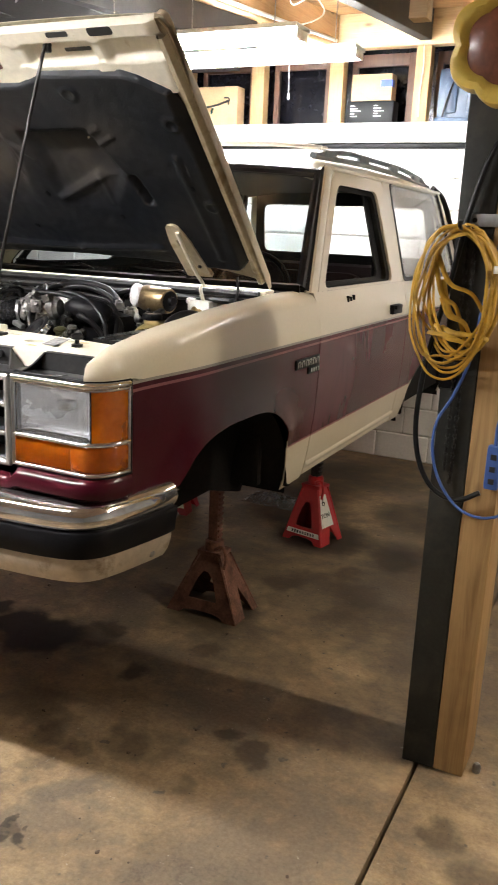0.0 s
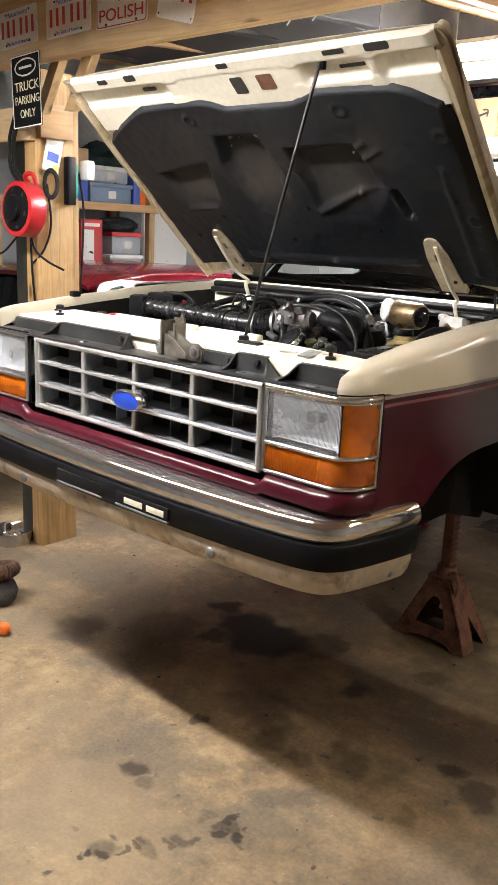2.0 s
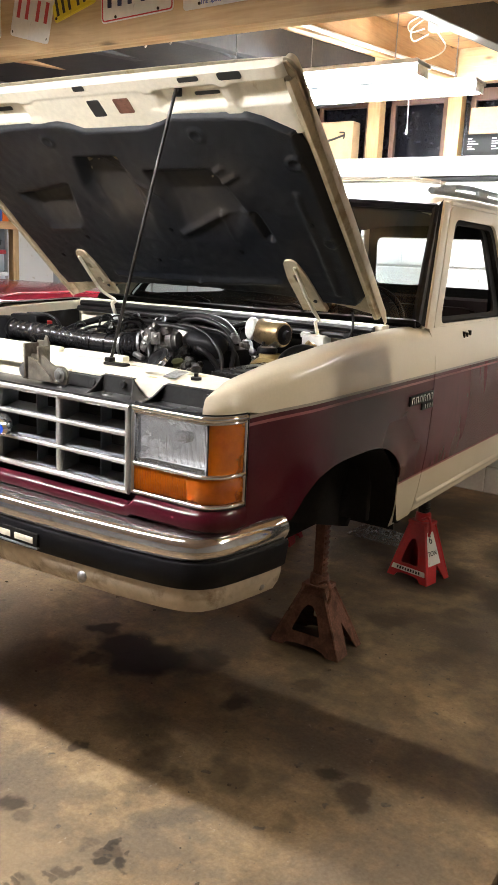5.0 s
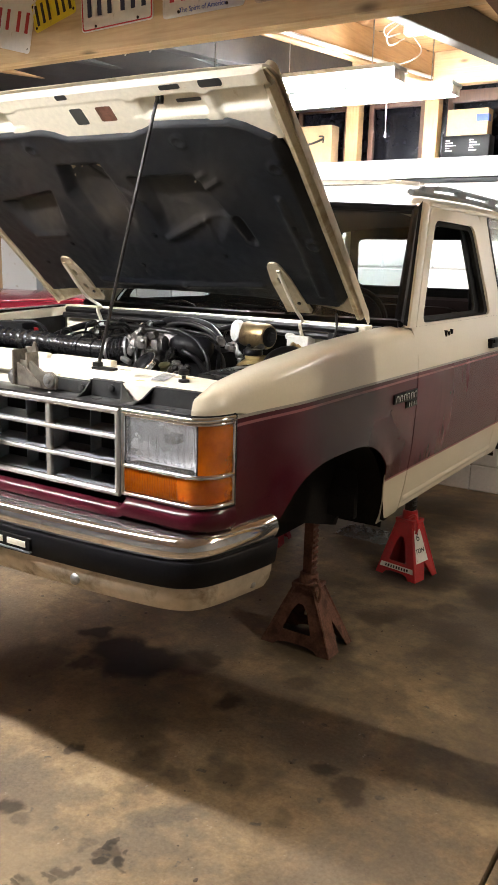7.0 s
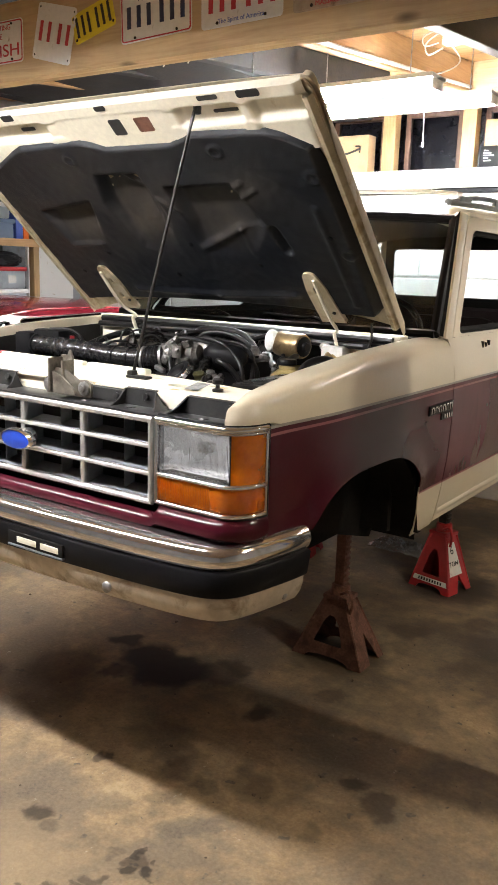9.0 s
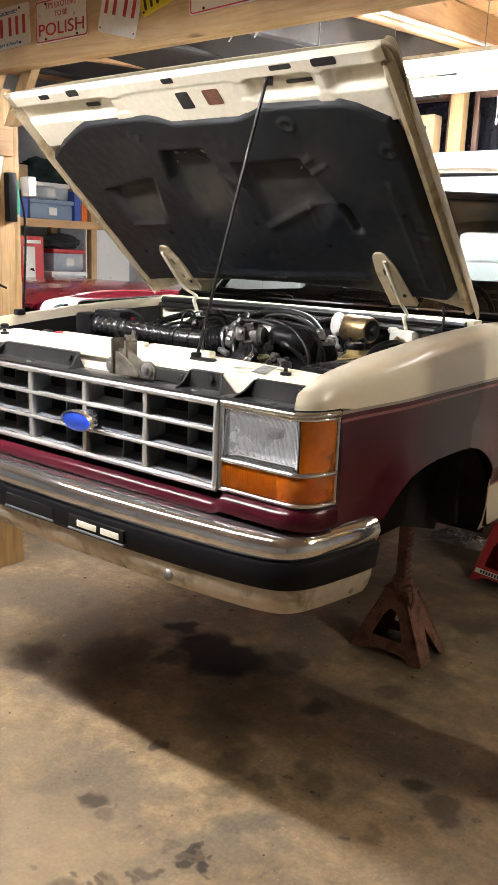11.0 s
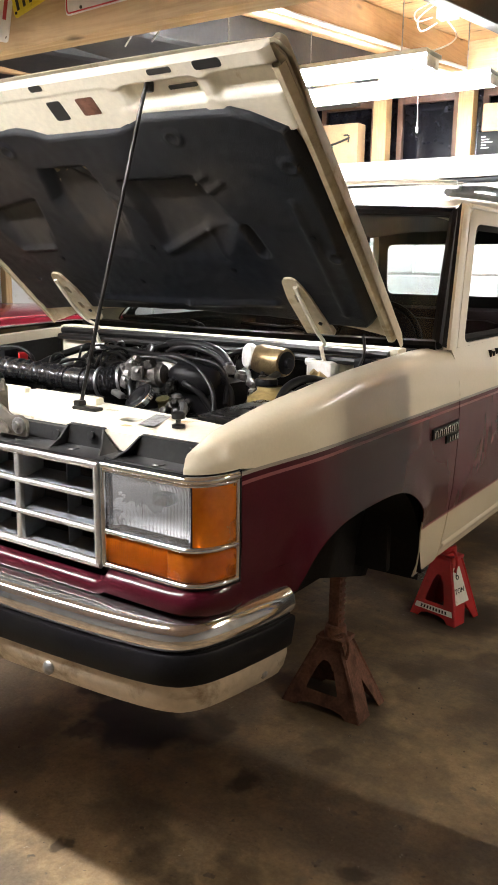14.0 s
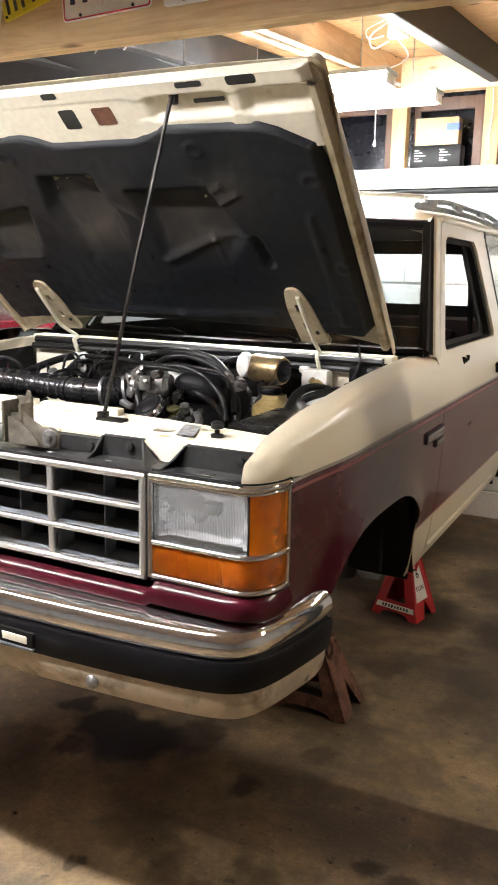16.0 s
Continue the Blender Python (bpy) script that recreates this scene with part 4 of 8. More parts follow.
bm = bmesh.new()
rows = []
for k in range(25):
    y = lerp(0, 1, k / 24)
    row = []
    for j in range(25):
        u = j / 12 - 1
        front = 1.60 - 0.06 * (1 - u * u)
        yy = lerp(front, 3.56, y)
        crown = 0.058 + 0.03 * step(0, 0.35, y) - 0.02 * step(0.7, 1, y)
        z = 1.878 + crown * (1 - abs(u) ** 5) - 0.04 * step(0.06, 0, y) - 0.03 * step(0.93, 1, y)
        row.append((u * 0.663, yy, z))
    if k == 0:
        # brow over the windshield
        rows.append([(p[0] * 0.985, p[1] - 0.03, p[2] - 0.022) for p in row])
        rows.append([(p[0], p[1] - 0.02, p[2] - 0.006) for p in row])
    rows.append(row)
skin(bm, rows)
thicken(bm, 0.02)
roof = part("roof", bm, M_CREAM, truck, "cream painted steel roof")
for s in (1, -1):
    bm = bmesh.new()
    tube(bm, [(s * 0.668, y, 1.876) for y in (1.64, 2.2, 2.8, 3.45)], 0.009, 8, 2)
    part("drip_rail", bm, M_CREAM, roof)
    # luggage rail with oval openings
    bm = bmesh.new()
    def rail_z(y):
        return 1.932 + 0.014 * step(1.7, 2.2, y) - 0.03 * step(2.9, 3.5, y)
    top = [(s * 0.565, y, rail_z(y) + 0.03 * step(1.68, 1.95, y) * step(3.52, 3.35, y)) for y in (1.66, 1.74, 1.85, 2.1, 2.4, 2.7, 3.0, 3.25, 3.38, 3.48, 3.56)]
    tube(bm, top, 0.0095, 8, 3, flat=1.4)
    tube(bm, [(s * 0.575, y, rail_z(y) - 0.006) for y in (1.66, 2.2, 2.8, 3.3, 3.54)], 0.009, 8, 3, flat=1.6)
    for y in (1.85, 2.3, 2.8, 3.25):
        box(bm, (s * 0.57 - 0.011, y - 0.07, rail_z(y) - 0.01), (s * 0.57 + 0.011, y + 0.07, rail_z(y) + 0.03), 0.012)
    part("luggage_rail", bm, M_GREYPL, roof, "grey luggage rail with oval openings")
bm = bmesh.new()
for y in (1.78, 1.84):
    tube(bm, [(-0.56, y, 1.972), (-0.3, y, 1.99), (0.3, y, 1.99), (0.56, y, 1.972)], 0.008, 8, 3)
part("luggage_bar", bm, M_DULLCHROME, roof)

# tailgate, with its glass
bm = bmesh.new()
box(bm, (-0.74, 3.78, 0.72), (0.74, 3.84, 1.38), 0.02)
part("tailgate", bm, M_MAROON, truck)
bm = bmesh.new()
plate(bm, [(-0.72, 1.38), (0.72, 1.38), (0.64, 1.9), (-0.64, 1.9)], lambda u, v, w: (u, 3.70 - 0.3 * (v - 1.4) + w, v), 0.03,
      [round_poly([(-0.60, 1.47), (0.60, 1.47), (0.565, 1.80), (-0.565, 1.80)], 0.05)])
gate = part("tailgate_frame", bm, M_CREAM, truck)
bm = bmesh.new()
plate(bm, round_poly([(-0.605, 1.465), (0.605, 1.465), (0.57, 1.805), (-0.57, 1.805)], 0.05), lambda u, v, w: (u, 3.715 - 0.3 * (v - 1.4) + w, v), 0.004)
part("pane", bm, M_GLASS, gate).visible_shadow = False

# cabin inside: dark lining of roof, sides and tailgate
bm = bmesh.new()
skin(bm, [[(0.64 * u, y, 1.862 + 0.045 * (1 - abs(u) ** 2.6) - drop) for u in (-1, -0.9, -0.6, 0, 0.6, 0.9, 1)] for y, drop in ((1.60, 0.03), (1.72, 0.0), (2.4, -0.012), (3.2, -0.008), (3.5, 0.03))])
thicken(bm, 0.006)
part("headliner", bm, M_LINING, truck, "dark cloth headliner")
bm = bmesh.new()
plate(bm, [(-0.66, 1.37), (0.66, 1.37), (0.60, 1.87), (-0.60, 1.87)], lambda u, v, w: (u, 3.685 - 0.3 * (v - 1.4) + w, v), 0.008, [round_poly([(-0.585, 1.48), (0.585, 1.48), (0.55, 1.79), (-0.55, 1.79)], 0.05)])
part("gate_lining", bm, M_LINING, truck)
for s in (1, -1):
    bm = bmesh.new()
    plate(bm, [(1.30, 1.39), (1.70, 1.87), (3.46, 1.87), (3.62, 1.39)], lambda u, v, w: slant(u, v, w + 0.036, s), 0.012,
          [round_poly([(1.37, 1.43), (1.72, 1.80), (2.12, 1.80), (2.09, 1.43)], 0.05), round_poly([(2.44, 1.425), (2.47, 1.86), (3.43, 1.86), (3.50, 1.425)], 0.05)])
    part("side_lining", bm, M_LINING, truck, "dark pillar and side lining")
bm = bmesh.new()
box(bm, (-0.74, 1.05, 0.72), (0.74, 3.78, 0.76))
box(bm, (-0.785, 1.1, 0.74), (-0.755, 3.75, 1.398))
box(bm, (0.755, 1.1, 0.74), (0.785, 3.75, 1.398))
part("cabin_tub", bm, M_DARK, truck)
bm = bmesh.new()
box(bm, (-0.74, 1.14, 1.16), (0.74, 1.42, 1.40), 0.05)
part("dashboard", bm, M_BLACK, truck)
for x in (-0.38, 0.38):
    bm = bmesh.new()
    box(bm, (x - 0.25, 1.62, 0.86), (x + 0.25, 2.12, 1.02), 0.06)
    box(bm, (x - 0.25, 0, 0), (x + 0.25, 0.14, 0.5), 0.06, Matrix.Translation((0, 2.05, 0.96)) @ Matrix.Rotation(radians(-14), 4, "X"))
    seat = part("seat", bm, M_INTERIOR, truck, "dark maroon cloth bucket seat")
bm = bmesh.new()
box(bm, (-0.62, 2.80, 0.95), (0.62, 2.94, 1.45), 0.06)
part("rear_bench", bm, M_INTERIOR, truck)
bm = bmesh.new()
tube(bm, [(0.38 + 0.18 * math.cos(a), 1.50 + 0.05 * math.sin(a), 1.36 + 0.16 * math.sin(a)) for a in (k * math.pi / 8 for k in range(17))], 0.013, 8, 2)
cyl(bm, (0.38, 1.35, 1.28), (0.38, 1.5, 1.36), 0.03, seg=10)
part("steering_wheel", bm, M_BLACK, truck)
bm = bmesh.new()
tube(bm, [(0.63, 2.36, 1.82), (0.65, 2.33, 1.6), (0.67, 2.3, 1.3)], 0.022, 6, 4, flat=0.25)
part("seat_belt", bm, M_BLACKCLOTH, truck)

# frame rails, axle beam, wheel housings
bm = bmesh.new()
for s in (1, -1):
    box(bm, (s * 0.42 - 0.035, 0.3, 0.60), (s * 0.42 + 0.035, 3.75, 0.72), 0.008)
    box(bm, (s * 0.42 - 0.03, -0.12, 0.76), (s * 0.42 + 0.03, 0.36, 0.84), 0.008)
box(bm, (-0.42, 0.24, 0.58), (0.42, 0.36, 0.66), 0.02)
box(bm, (-0.42, 1.2, 0.62), (0.42, 1.3, 0.7), 0.01)
box(bm, (-0.42, 2.2, 0.62), (0.42, 2.32, 0.7), 0.01)
part("chassis", bm, M_DARK, truck, "dark dirty ladder frame")
bm = bmesh.new()
tube(bm, [(-0.5, 0.56, 0.66), (-0.3, 0.52, 0.62), (0.1, 0.5, 0.6), (0.36, 0.52, 0.62), (0.5, 0.56, 0.67)], 0.045, 8, 4)
cyl(bm, (0.25, 0.36, 0.56), (0.25, 0.62, 0.56), 0.08, seg=14, edge=0.02)
part("front_axle", bm, M_DARKSTEEL, truck)
bm = bmesh.new()
cyl(bm, (-0.66, 2.95, 0.62), (0.66, 2.95, 0.62), 0.045, seg=12)
lathe(bm, (-0.16, 2.95, 0.62), (1, 0, 0), [(0.05, 0), (0.13, 0.08), (0.14, 0.16), (0.13, 0.24), (0.05, 0.32)], 14)
part("rear_axle", bm, M_DARKSTEEL, truck)
for s in (1, -1):
    for arch, y0, y1 in ((ARCHES[0], 0.075, 1.035), (ARCHES[1], 2.5, 3.4)):
        bm = bmesh.new()
        ys = [lerp(y0, y1, k / 28) for k in range(29)]
        top = [max(arch_curve(y, arch) + 0.012, 0.94 if y < 0.4 else 0.70) for y in ys]
        rows = [[(s * x, y, z) for y, z in zip(ys, top)] for x in (0.815, 0.74, 0.64)]
        rows.append([(s * 0.615, y, min(z - 0.03, 0.8)) for y, z in zip(ys, top)])
        rows.append([(s * 0.605, y, max(0.645 + 0.012 * math.sin(y * 23), 0.937 - 0.295 * y if y0 < 1 else 0)) for y in ys])
        skin(bm, rows)
        # ends that close the well before and behind
        for y in (y0, y1):
            z0 = 0.9 if y < 0.1 else 0.66
            skin(bm, [[(s * 0.79, y, z0 + 0.04), (s * 0.79, y, z0)], [(s * 0.605, y, z0 + 0.14), (s * 0.605, y, z0)]])
        part("wheel_housing", bm, M_DARK, truck)

# ---- nose: grille, lamps, bumper ----
UPRIGHTS = (-0.478, -0.23, 0.02, 0.268, 0.521)
bm = bmesh.new()
for z0, z1 in ((1.230, 1.250), (1.162, 1.174), (1.087, 1.099), (1.010, 1.026)):
    box(bm, (-0.486, FACE - 0.007, z0), (0.529, FACE + 0.012, z1), 0.006, seg=3)
for x in UPRIGHTS:
    box(bm, (x - 0.0085, FACE - 0.005, 1.014), (x + 0.0085, FACE + 0.012, 1.246), 0.005, seg=3)
for a, b in (((-0.488, 1.240), (0.531, 1.240)), ((-0.488, 1.017), (0.531, 1.017))):
    tube(bm, [(lerp(a[0], b[0], k / 3), FACE - 0.004, a[1]) for k in range(4)], 0.008, 10, 0)
for x in (-0.482, 0.525):
    tube(bm, [(x, FACE - 0.004, lerp(1.017, 1.24, k / 3)) for k in range(4)], 0.008, 10, 0)
grille = part("grille", bm, M_DULLCHROME, truck, "chromed plastic egg-crate grille")
bm = bmesh.new()
for z in (1.168, 1.093, 1.018):
    skin(bm, [[(-0.47, FACE + 0.012, z), (0.512, FACE + 0.012, z)], [(-0.47, FACE + 0.075, z + 0.014), (0.512, FACE + 0.075, z + 0.014)]])
for x in UPRIGHTS:
    skin(bm, [[(x, FACE + 0.012, 1.02), (x, FACE + 0.012, 1.235)], [(x, FACE + 0.075, 1.02), (x, FACE + 0.075, 1.235)]])
thicken(bm, 0.004)
part("grille_shelf", bm, M_GREYPL, grille)
for x in (-0.354, -0.105, 0.144, 0.394):
    for z in (1.026, 1.1, 1.175):
        bm = boxes(((x - 0.0015, FACE + 0.034, z), (x + 0.0015, FACE + 0.075, z + 0.056)), bevel=0)
        part("grille_fin", bm, M_GREYPL, grille)
bm = bmesh.new()
lathe(bm, (0, 0, 0), (0, 0, 1), [(1.0, 0), (1.0, 0.012), (0.86, 0.02), (0.84, 0.017)], 40, cap=False)
lathe(bm, (0, 0, 0), (0, 0, 1), [(0.85, 0.016), (0.4, 0.021), (0.0, 0.022)], 40, mi=1, cap=False)
bmesh.ops.transform(bm, matrix=Matrix.Translation((0.036, FACE - 0.03, 1.124)) @ Matrix.Rotation(radians(90), 4, "X") @ Matrix.Diagonal((0.072, 0.031, 1, 1)), verts=bm.verts)
lathe(bm, (0.036, FACE - 0.03, 1.124), (0, 1, 0), [(0.028, 0), (0.03, 0.02), (0.03, 0.04)], 20)
part("emblem", bm, [M_CHROME, M_BLUE], grille, "blue oval emblem with chrome rim")
bm = boxes(((-0.5, FACE + 0.16, 0.93), (0.5, FACE + 0.2, 1.26)), ((-0.66, FACE + 0.19, 0.7), (0.66, FACE + 0.22, 1.28)))
part("radiator", bm, M_DARK, truck)


def nose_strip(bm, s, t0, t1, z0, z1, out, n=20, mi=0, thick=0.01):
    rows = []
    for zz, oo in ((z0, out - thick), (z0, out), (z1, out), (z1, out - thick)):
        rows.append([(s * p[0], p[1], zz) for p in (nose_at(lerp(t0, t1, k / n), oo) for k in range(n + 1))])
    skin(bm, rows, mi=mi, closed=False)


def nose_tube(bm, s, t0, t1, z, r, out=0.004, n=24):
    tube(bm, [(s * p[0], p[1], z) for p in (nose_at(lerp(t0, t1, k / n), out) for k in range(n + 1))], r, 10, 0)


def nose_post(bm, s, t, z0, z1, r, out=0.004):
    p = nose_at(t, out)
    tube(bm, [(s * p[0], p[1], lerp(z0, z1, k / 3)) for k in range(4)], r, 10, 0)


def lamp_group(s):
    bm = bmesh.new()
    nose_tube(bm, s, 0.542, 0.884, 1.244, 0.0085, 0.003)
    nose_tube(bm, s, 0.545, 0.880, 1.2335, 0.004, 0.004)
    nose_tube(bm, s, 0.543, 0.884, 1.0985, 0.0062, 0.003)
    nose_tube(bm, s, 0.542, 0.884, 1.022, 0.006, 0.003)
    nose_post(bm, s, 0.543, 1.021, 1.245, 0.0062, 0.004)
    nose_post(bm, s, 0.884, 1.021, 1.245, 0.0048, 0.002)
    nose_strip(bm, s, 0.542, 0.884, 1.2335, 1.2525, 0.0055, n=24)
    bez = part("lamp_bezel", bm, M_CHROME, truck, "chrome lamp surround")
    bm = bmesh.new()
    nose_post(bm, s, 0.893, 1.012, 1.252, 0.006, -0.001)
    nose_tube(bm, s, 0.545, 0.893, 1.2545, 0.005, -0.003)
    nose_tube(bm, s, 0.545, 0.893, 1.0125, 0.005, -0.001)
    part("gasket", bm, M_BLACK, bez, "black rubber lamp gasket")
    bm = bmesh.new()
    box(bm, (min(s * 0.534, s * 0.80), FACE + 0.095, 1.012), (max(s * 0.534, s * 0.80), FACE + 0.10, 1.25))
    nose_strip(bm, s, 0.534, 0.55, 1.012, 1.25, -0.006, thick=0.08)
    nose_strip(bm, s, 0.78, 0.786, 1.10, 1.25, -0.004, thick=0.06)
    nose_strip(bm, s, 0.534, 0.895, 1.094, 1.104, -0.004, thick=0.05)
    part("lamp_backing", bm, M_DARK, bez)
    # faceted silver bowls behind the amber lenses
    bm = bmesh.new()
    for t0, t1, z0, z1 in ((0.55, 0.66, 1.026, 1.093), (0.66, 0.77, 1.026, 1.093), (0.77, 0.882, 1.026, 1.093), (0.787, 0.882, 1.105, 1.232)):
        rows = []
        for j in range(7):
            row = []
            for k in range(11):
                depth = 0.012 + 0.022 * (1 - max(abs(k / 5 - 1), abs(j / 3 - 1)) ** 2)
                p = nose_at(lerp(t0, t1, k / 10), -depth)
                row.append((s * p[0], p[1], lerp(z0, z1, j / 6)))
            rows.append(row)
        skin(bm, rows)
    part("amber_bowl", bm, M_REFLECTOR, bez)
    # reflector bowl, bulb shield and ribbed lens
    bm = bmesh.new()
    rows = []
    for j in range(11):
        z = lerp(1.107, 1.230, j / 10)
        row = []
        for k in range(21):
            t = lerp(0.552, 0.780, k / 20)
            a, b = k / 10 - 1, j / 5 - 1
            depth = 0.075 * (1 - min(1, max(abs(a), abs(b) * 0.9)) ** 3) + 0.004
            p = nose_at(t, -0.012)
            row.append((s * p[0], p[1] + depth * (1 if t < 0.75 else 0.4), z))
        rows.append(row)
    skin(bm, rows)
    part("reflector", bm, M_REFLECTOR, bez)
    bm = boxes(((s * 0.665 - 0.02, FACE + 0.035, 1.165), (s * 0.665 + 0.02, FACE + 0.07, 1.19)), bevel=0.006)
    part("bulb_shield", bm, M_STEEL, bez)
    bm = bmesh.new()
    rows = []
    for j in range(15):
        z = lerp(1.106, 1.231, j / 14)
        e = 0.007 * (1 - abs(j / 7 - 1) ** 6)
        row = []
        for k in range(125):
            t = lerp(0.551, 0.781, k / 124)
            e2 = e * (1 - abs(k / 62 - 1) ** 20)
            ribs = 0.0016 if k % 2 and j > 2 else 0.0
            ribs += 0.0025 if 44 < k < 58 and 5 < j < 10 else 0.0
            p = nose_at(t, e2 - ribs - 0.002)
            row.append((s * p[0], p[1], z))
        rows.append(row)
    skin(bm, rows)
    thicken(bm, 0.003)
    ob = part("headlamp_lens", bm, M_LENS, bez, "ribbed clear headlamp lens", 20)
    ob.visible_shadow = False
    bm = bmesh.new()
    nose_post(bm, s, 0.782, 1.105, 1.231, 0.003, 0.0)
    part("lens_rim", bm, M_DARK, bez)
    bm = bmesh.new()
    nose_strip(bm, s, 0.784, 0.879, 1.105, 1.230, 0.0035, n=14, thick=0.02)
    part("corner_lamp", bm, M_AMBER, bez, "amber wrap-around corner lamp")
    bm = bmesh.new()
    rows = []
    for zz in (1.028, 1.035, 1.06, 1.085, 1.092):
        row = []
        for k in range(121):
            p = nose_at(lerp(0.549, 0.879, k / 120), 0.004 - (0.0016 if k % 2 and k < 62 else 0) - (0.004 if zz in (1.028, 1.092) else 0))
            row.append((s * p[0], p[1], zz))
        rows.append(row)
    skin(bm, rows)
    thicken(bm, 0.008)
    part("parking_lamp", bm, M_AMBER, bez, "ribbed amber parking lamp")
    return bez


for s in (1, -1):
    lamp_group(s)

# maroon strip between grille and bumper
bm = bmesh.new()
prof = [(0.0, 0.994), (-0.008, 0.992), (-0.022, 0.982), (-0.027, 0.97), (-0.024, 0.957), (-0.008, 0.948), (0.05, 0.945)]
rows = []
for k in range(97):
    u = k / 48 - 1
    t = abs(u) * 0.891
    wing = step(0.533, 0.556, t)
    row = []
    for a, z in prof:
        px, py = nose_at(t, -a * (1.0 if t < 0.72 else lerp(1.0, 0.45, step(0.72, 0.86, t))) - 0.004 * (1 - wing))
        row.append((px if u > 0 else -px, py, z + lerp(-0.004, 0.02, wing) * (0.35 + 0.65 * (z - 0.945) / 0.049)))
    rows.append(row)
skin(bm, rows)
for s in (1, -1):
    skin(bm, [[(s * (side_x(y, z)), y, z) for y in (-0.026, 0.05, 0.1, 0.16)] for z in (0.925, 0.95, 0.975, 1.0)])
thicken(bm, 0.004)
part("valance", bm, M_MAROON, truck, "maroon painted strip below the grille")
# black strip added for the shade in the gap above the bumper
bm = bmesh.new()
for s in (1, -1):
    nose_strip(bm, s, 0.0, 0.888, 0.90, 0.949, -0.012, thick=0.03)
part("bumper_gap_shade", bm, M_DARK, truck)


BUMPER_LINE = smooth_line([Vector((x, y, 0)) for x, y in ((0.0, -0.232), (0.25, -0.228), (0.5, -0.216), (0.67, -0.2), (0.757, -0.178), (0.797, -0.14), (0.818, -0.085), (0.836, 0.0), (0.848, 0.075), (0.853, 0.138))], 8)


def bumper_plan(t):
    """t from 0 in the middle to 1 at the rear end of the bumper's side."""
    k = t * (len(BUMPER_LINE) - 1)
    i = min(int(k), len(BUMPER_LINE) - 2)
    return tuple(BUMPER_LINE[i].lerp(BUMPER_LINE[i + 1], k - i).xy)


def bumper_band(bm, prof, n=144):
    """One band of the bumper; its end is cut on the slant, the top running further back."""
    rows = []
    for k in range(n + 1):
        u = k / n * 2 - 1
        row = []
        for o, z in (*prof, *((o - 0.008, z) for o, z in reversed(prof))):
            t = abs(u) * lerp(0.925, 1.0, min(1, max(0, (z - 0.745) / 0.17)))
            x, y = bumper_plan(t)
            xb, yb = bumper_plan(max(t - 0.012, 0))
            xf, yf = bumper_plan(min(t + 0.012, 1.0))
            nx, ny = yf - yb, xb - xf
            ln = math.hypot(nx, ny) or 1
            row.append(((1 if u >= 0 else -1) * (x + nx / ln * o), y + ny / ln * o, z))
        rows.append(row)
    skin(bm, rows, closed=True)
    for ring in (rows[0], rows[-1]):
        skin(bm, [ring[:len(ring) // 2], list(reversed(ring[len(ring) // 2:]))])
    return bm


bm = bumper_band(bmesh.new(), [(-0.10, 0.945), (-0.05, 0.952), (-0.022, 0.951), (-0.006, 0.945), (0.004, 0.932), (0.008, 0.915), (0.006, 0.9), (-0.002, 0.888), (-0.02, 0.884)])
bumper = part("bumper", bm, M_CHROME, truck, "worn chrome steel front bumper")
bm = bumper_band(bmesh.new(), [(-0.02, 0.889), (0.010, 0.888), (0.014, 0.882), (0.014, 0.826), (0.010, 0.820), (-0.02, 0.818)])
part("rub_strip", bm, M_BLACK, bumper, "black plastic bumper facing")
bm = bumper_band(bmesh.new(), [(0.004, 0.822), (0.006, 0.80), (0.002, 0.775), (-0.01, 0.752), (-0.03, 0.744), (-0.06, 0.742)])
part("lower_lip", bm, material("dull_lower_chrome", (0.5, 0.44, 0.35), 0.42, 0.55, 40, 0.12, (0.2, 0.15, 0.1), 9, (0.52, 0.7), 0.08), bumper, "dull stained lower bumper edge")
for x0, x1 in ((-0.222, 0.005), (0.072, 0.298)):
    bm = boxes(((x0, -0.2485, 0.834), (x1, -0.225, 0.872)), bevel=0.004)
    sl = part("bumper_slot", bm, M_DARK, bumper, "dark slot through the bumper facing")
    bm = boxes(((x0, -0.251, 0.828), (x1, -0.235, 0.834)), bevel=0.003)
    part("slot_lip", bm, M_GREYPL, sl)
    if x0 > 0:
        bm = boxes(((x0 + 0.04, -0.2505, 0.843), (x0 + 0.12, -0.247, 0.861)), ((x0 + 0.138, -0.2505, 0.843), (x0 + 0.21, -0.247, 0.861)), bevel=0.002)
        part("slot_tab", bm, M_CREAM_BARE, sl, "pale metal seen through the slot")
for x in (0.445, -0.445):
    bm = bmesh.new()
    lathe(bm, (x, -0.2245, 0.783), (0, -1, 0.1), [(0.016, 0), (0.016, 0.004), (0.011, 0.009), (0.0, 0.011)], 16)
    part("bumper_bolt", bm, M_STEEL, bumper)
    s = 1 if x > 0 else -1
    bm = bmesh.new()
    lathe(bm, (s * 0.838, 0.04, 0.778), (s, -0.1, 0.1), [(0.013, 0), (0.013, 0.004), (0.009, 0.008), (0.0, 0.01)], 16)
    part("bumper_bolt", bm, M_STEEL, bumper)
# unseen dark pan added to keep lamp light from leaking under the nose
bm = boxes(((-0.66, -0.16, 0.775), (0.66, 0.14, 0.785)), ((-0.6, 0.0, 0.78), (0.6, 0.15, 0.80)), bevel=0.004)
part("nose_light_block", bm, M_DARK, truck)
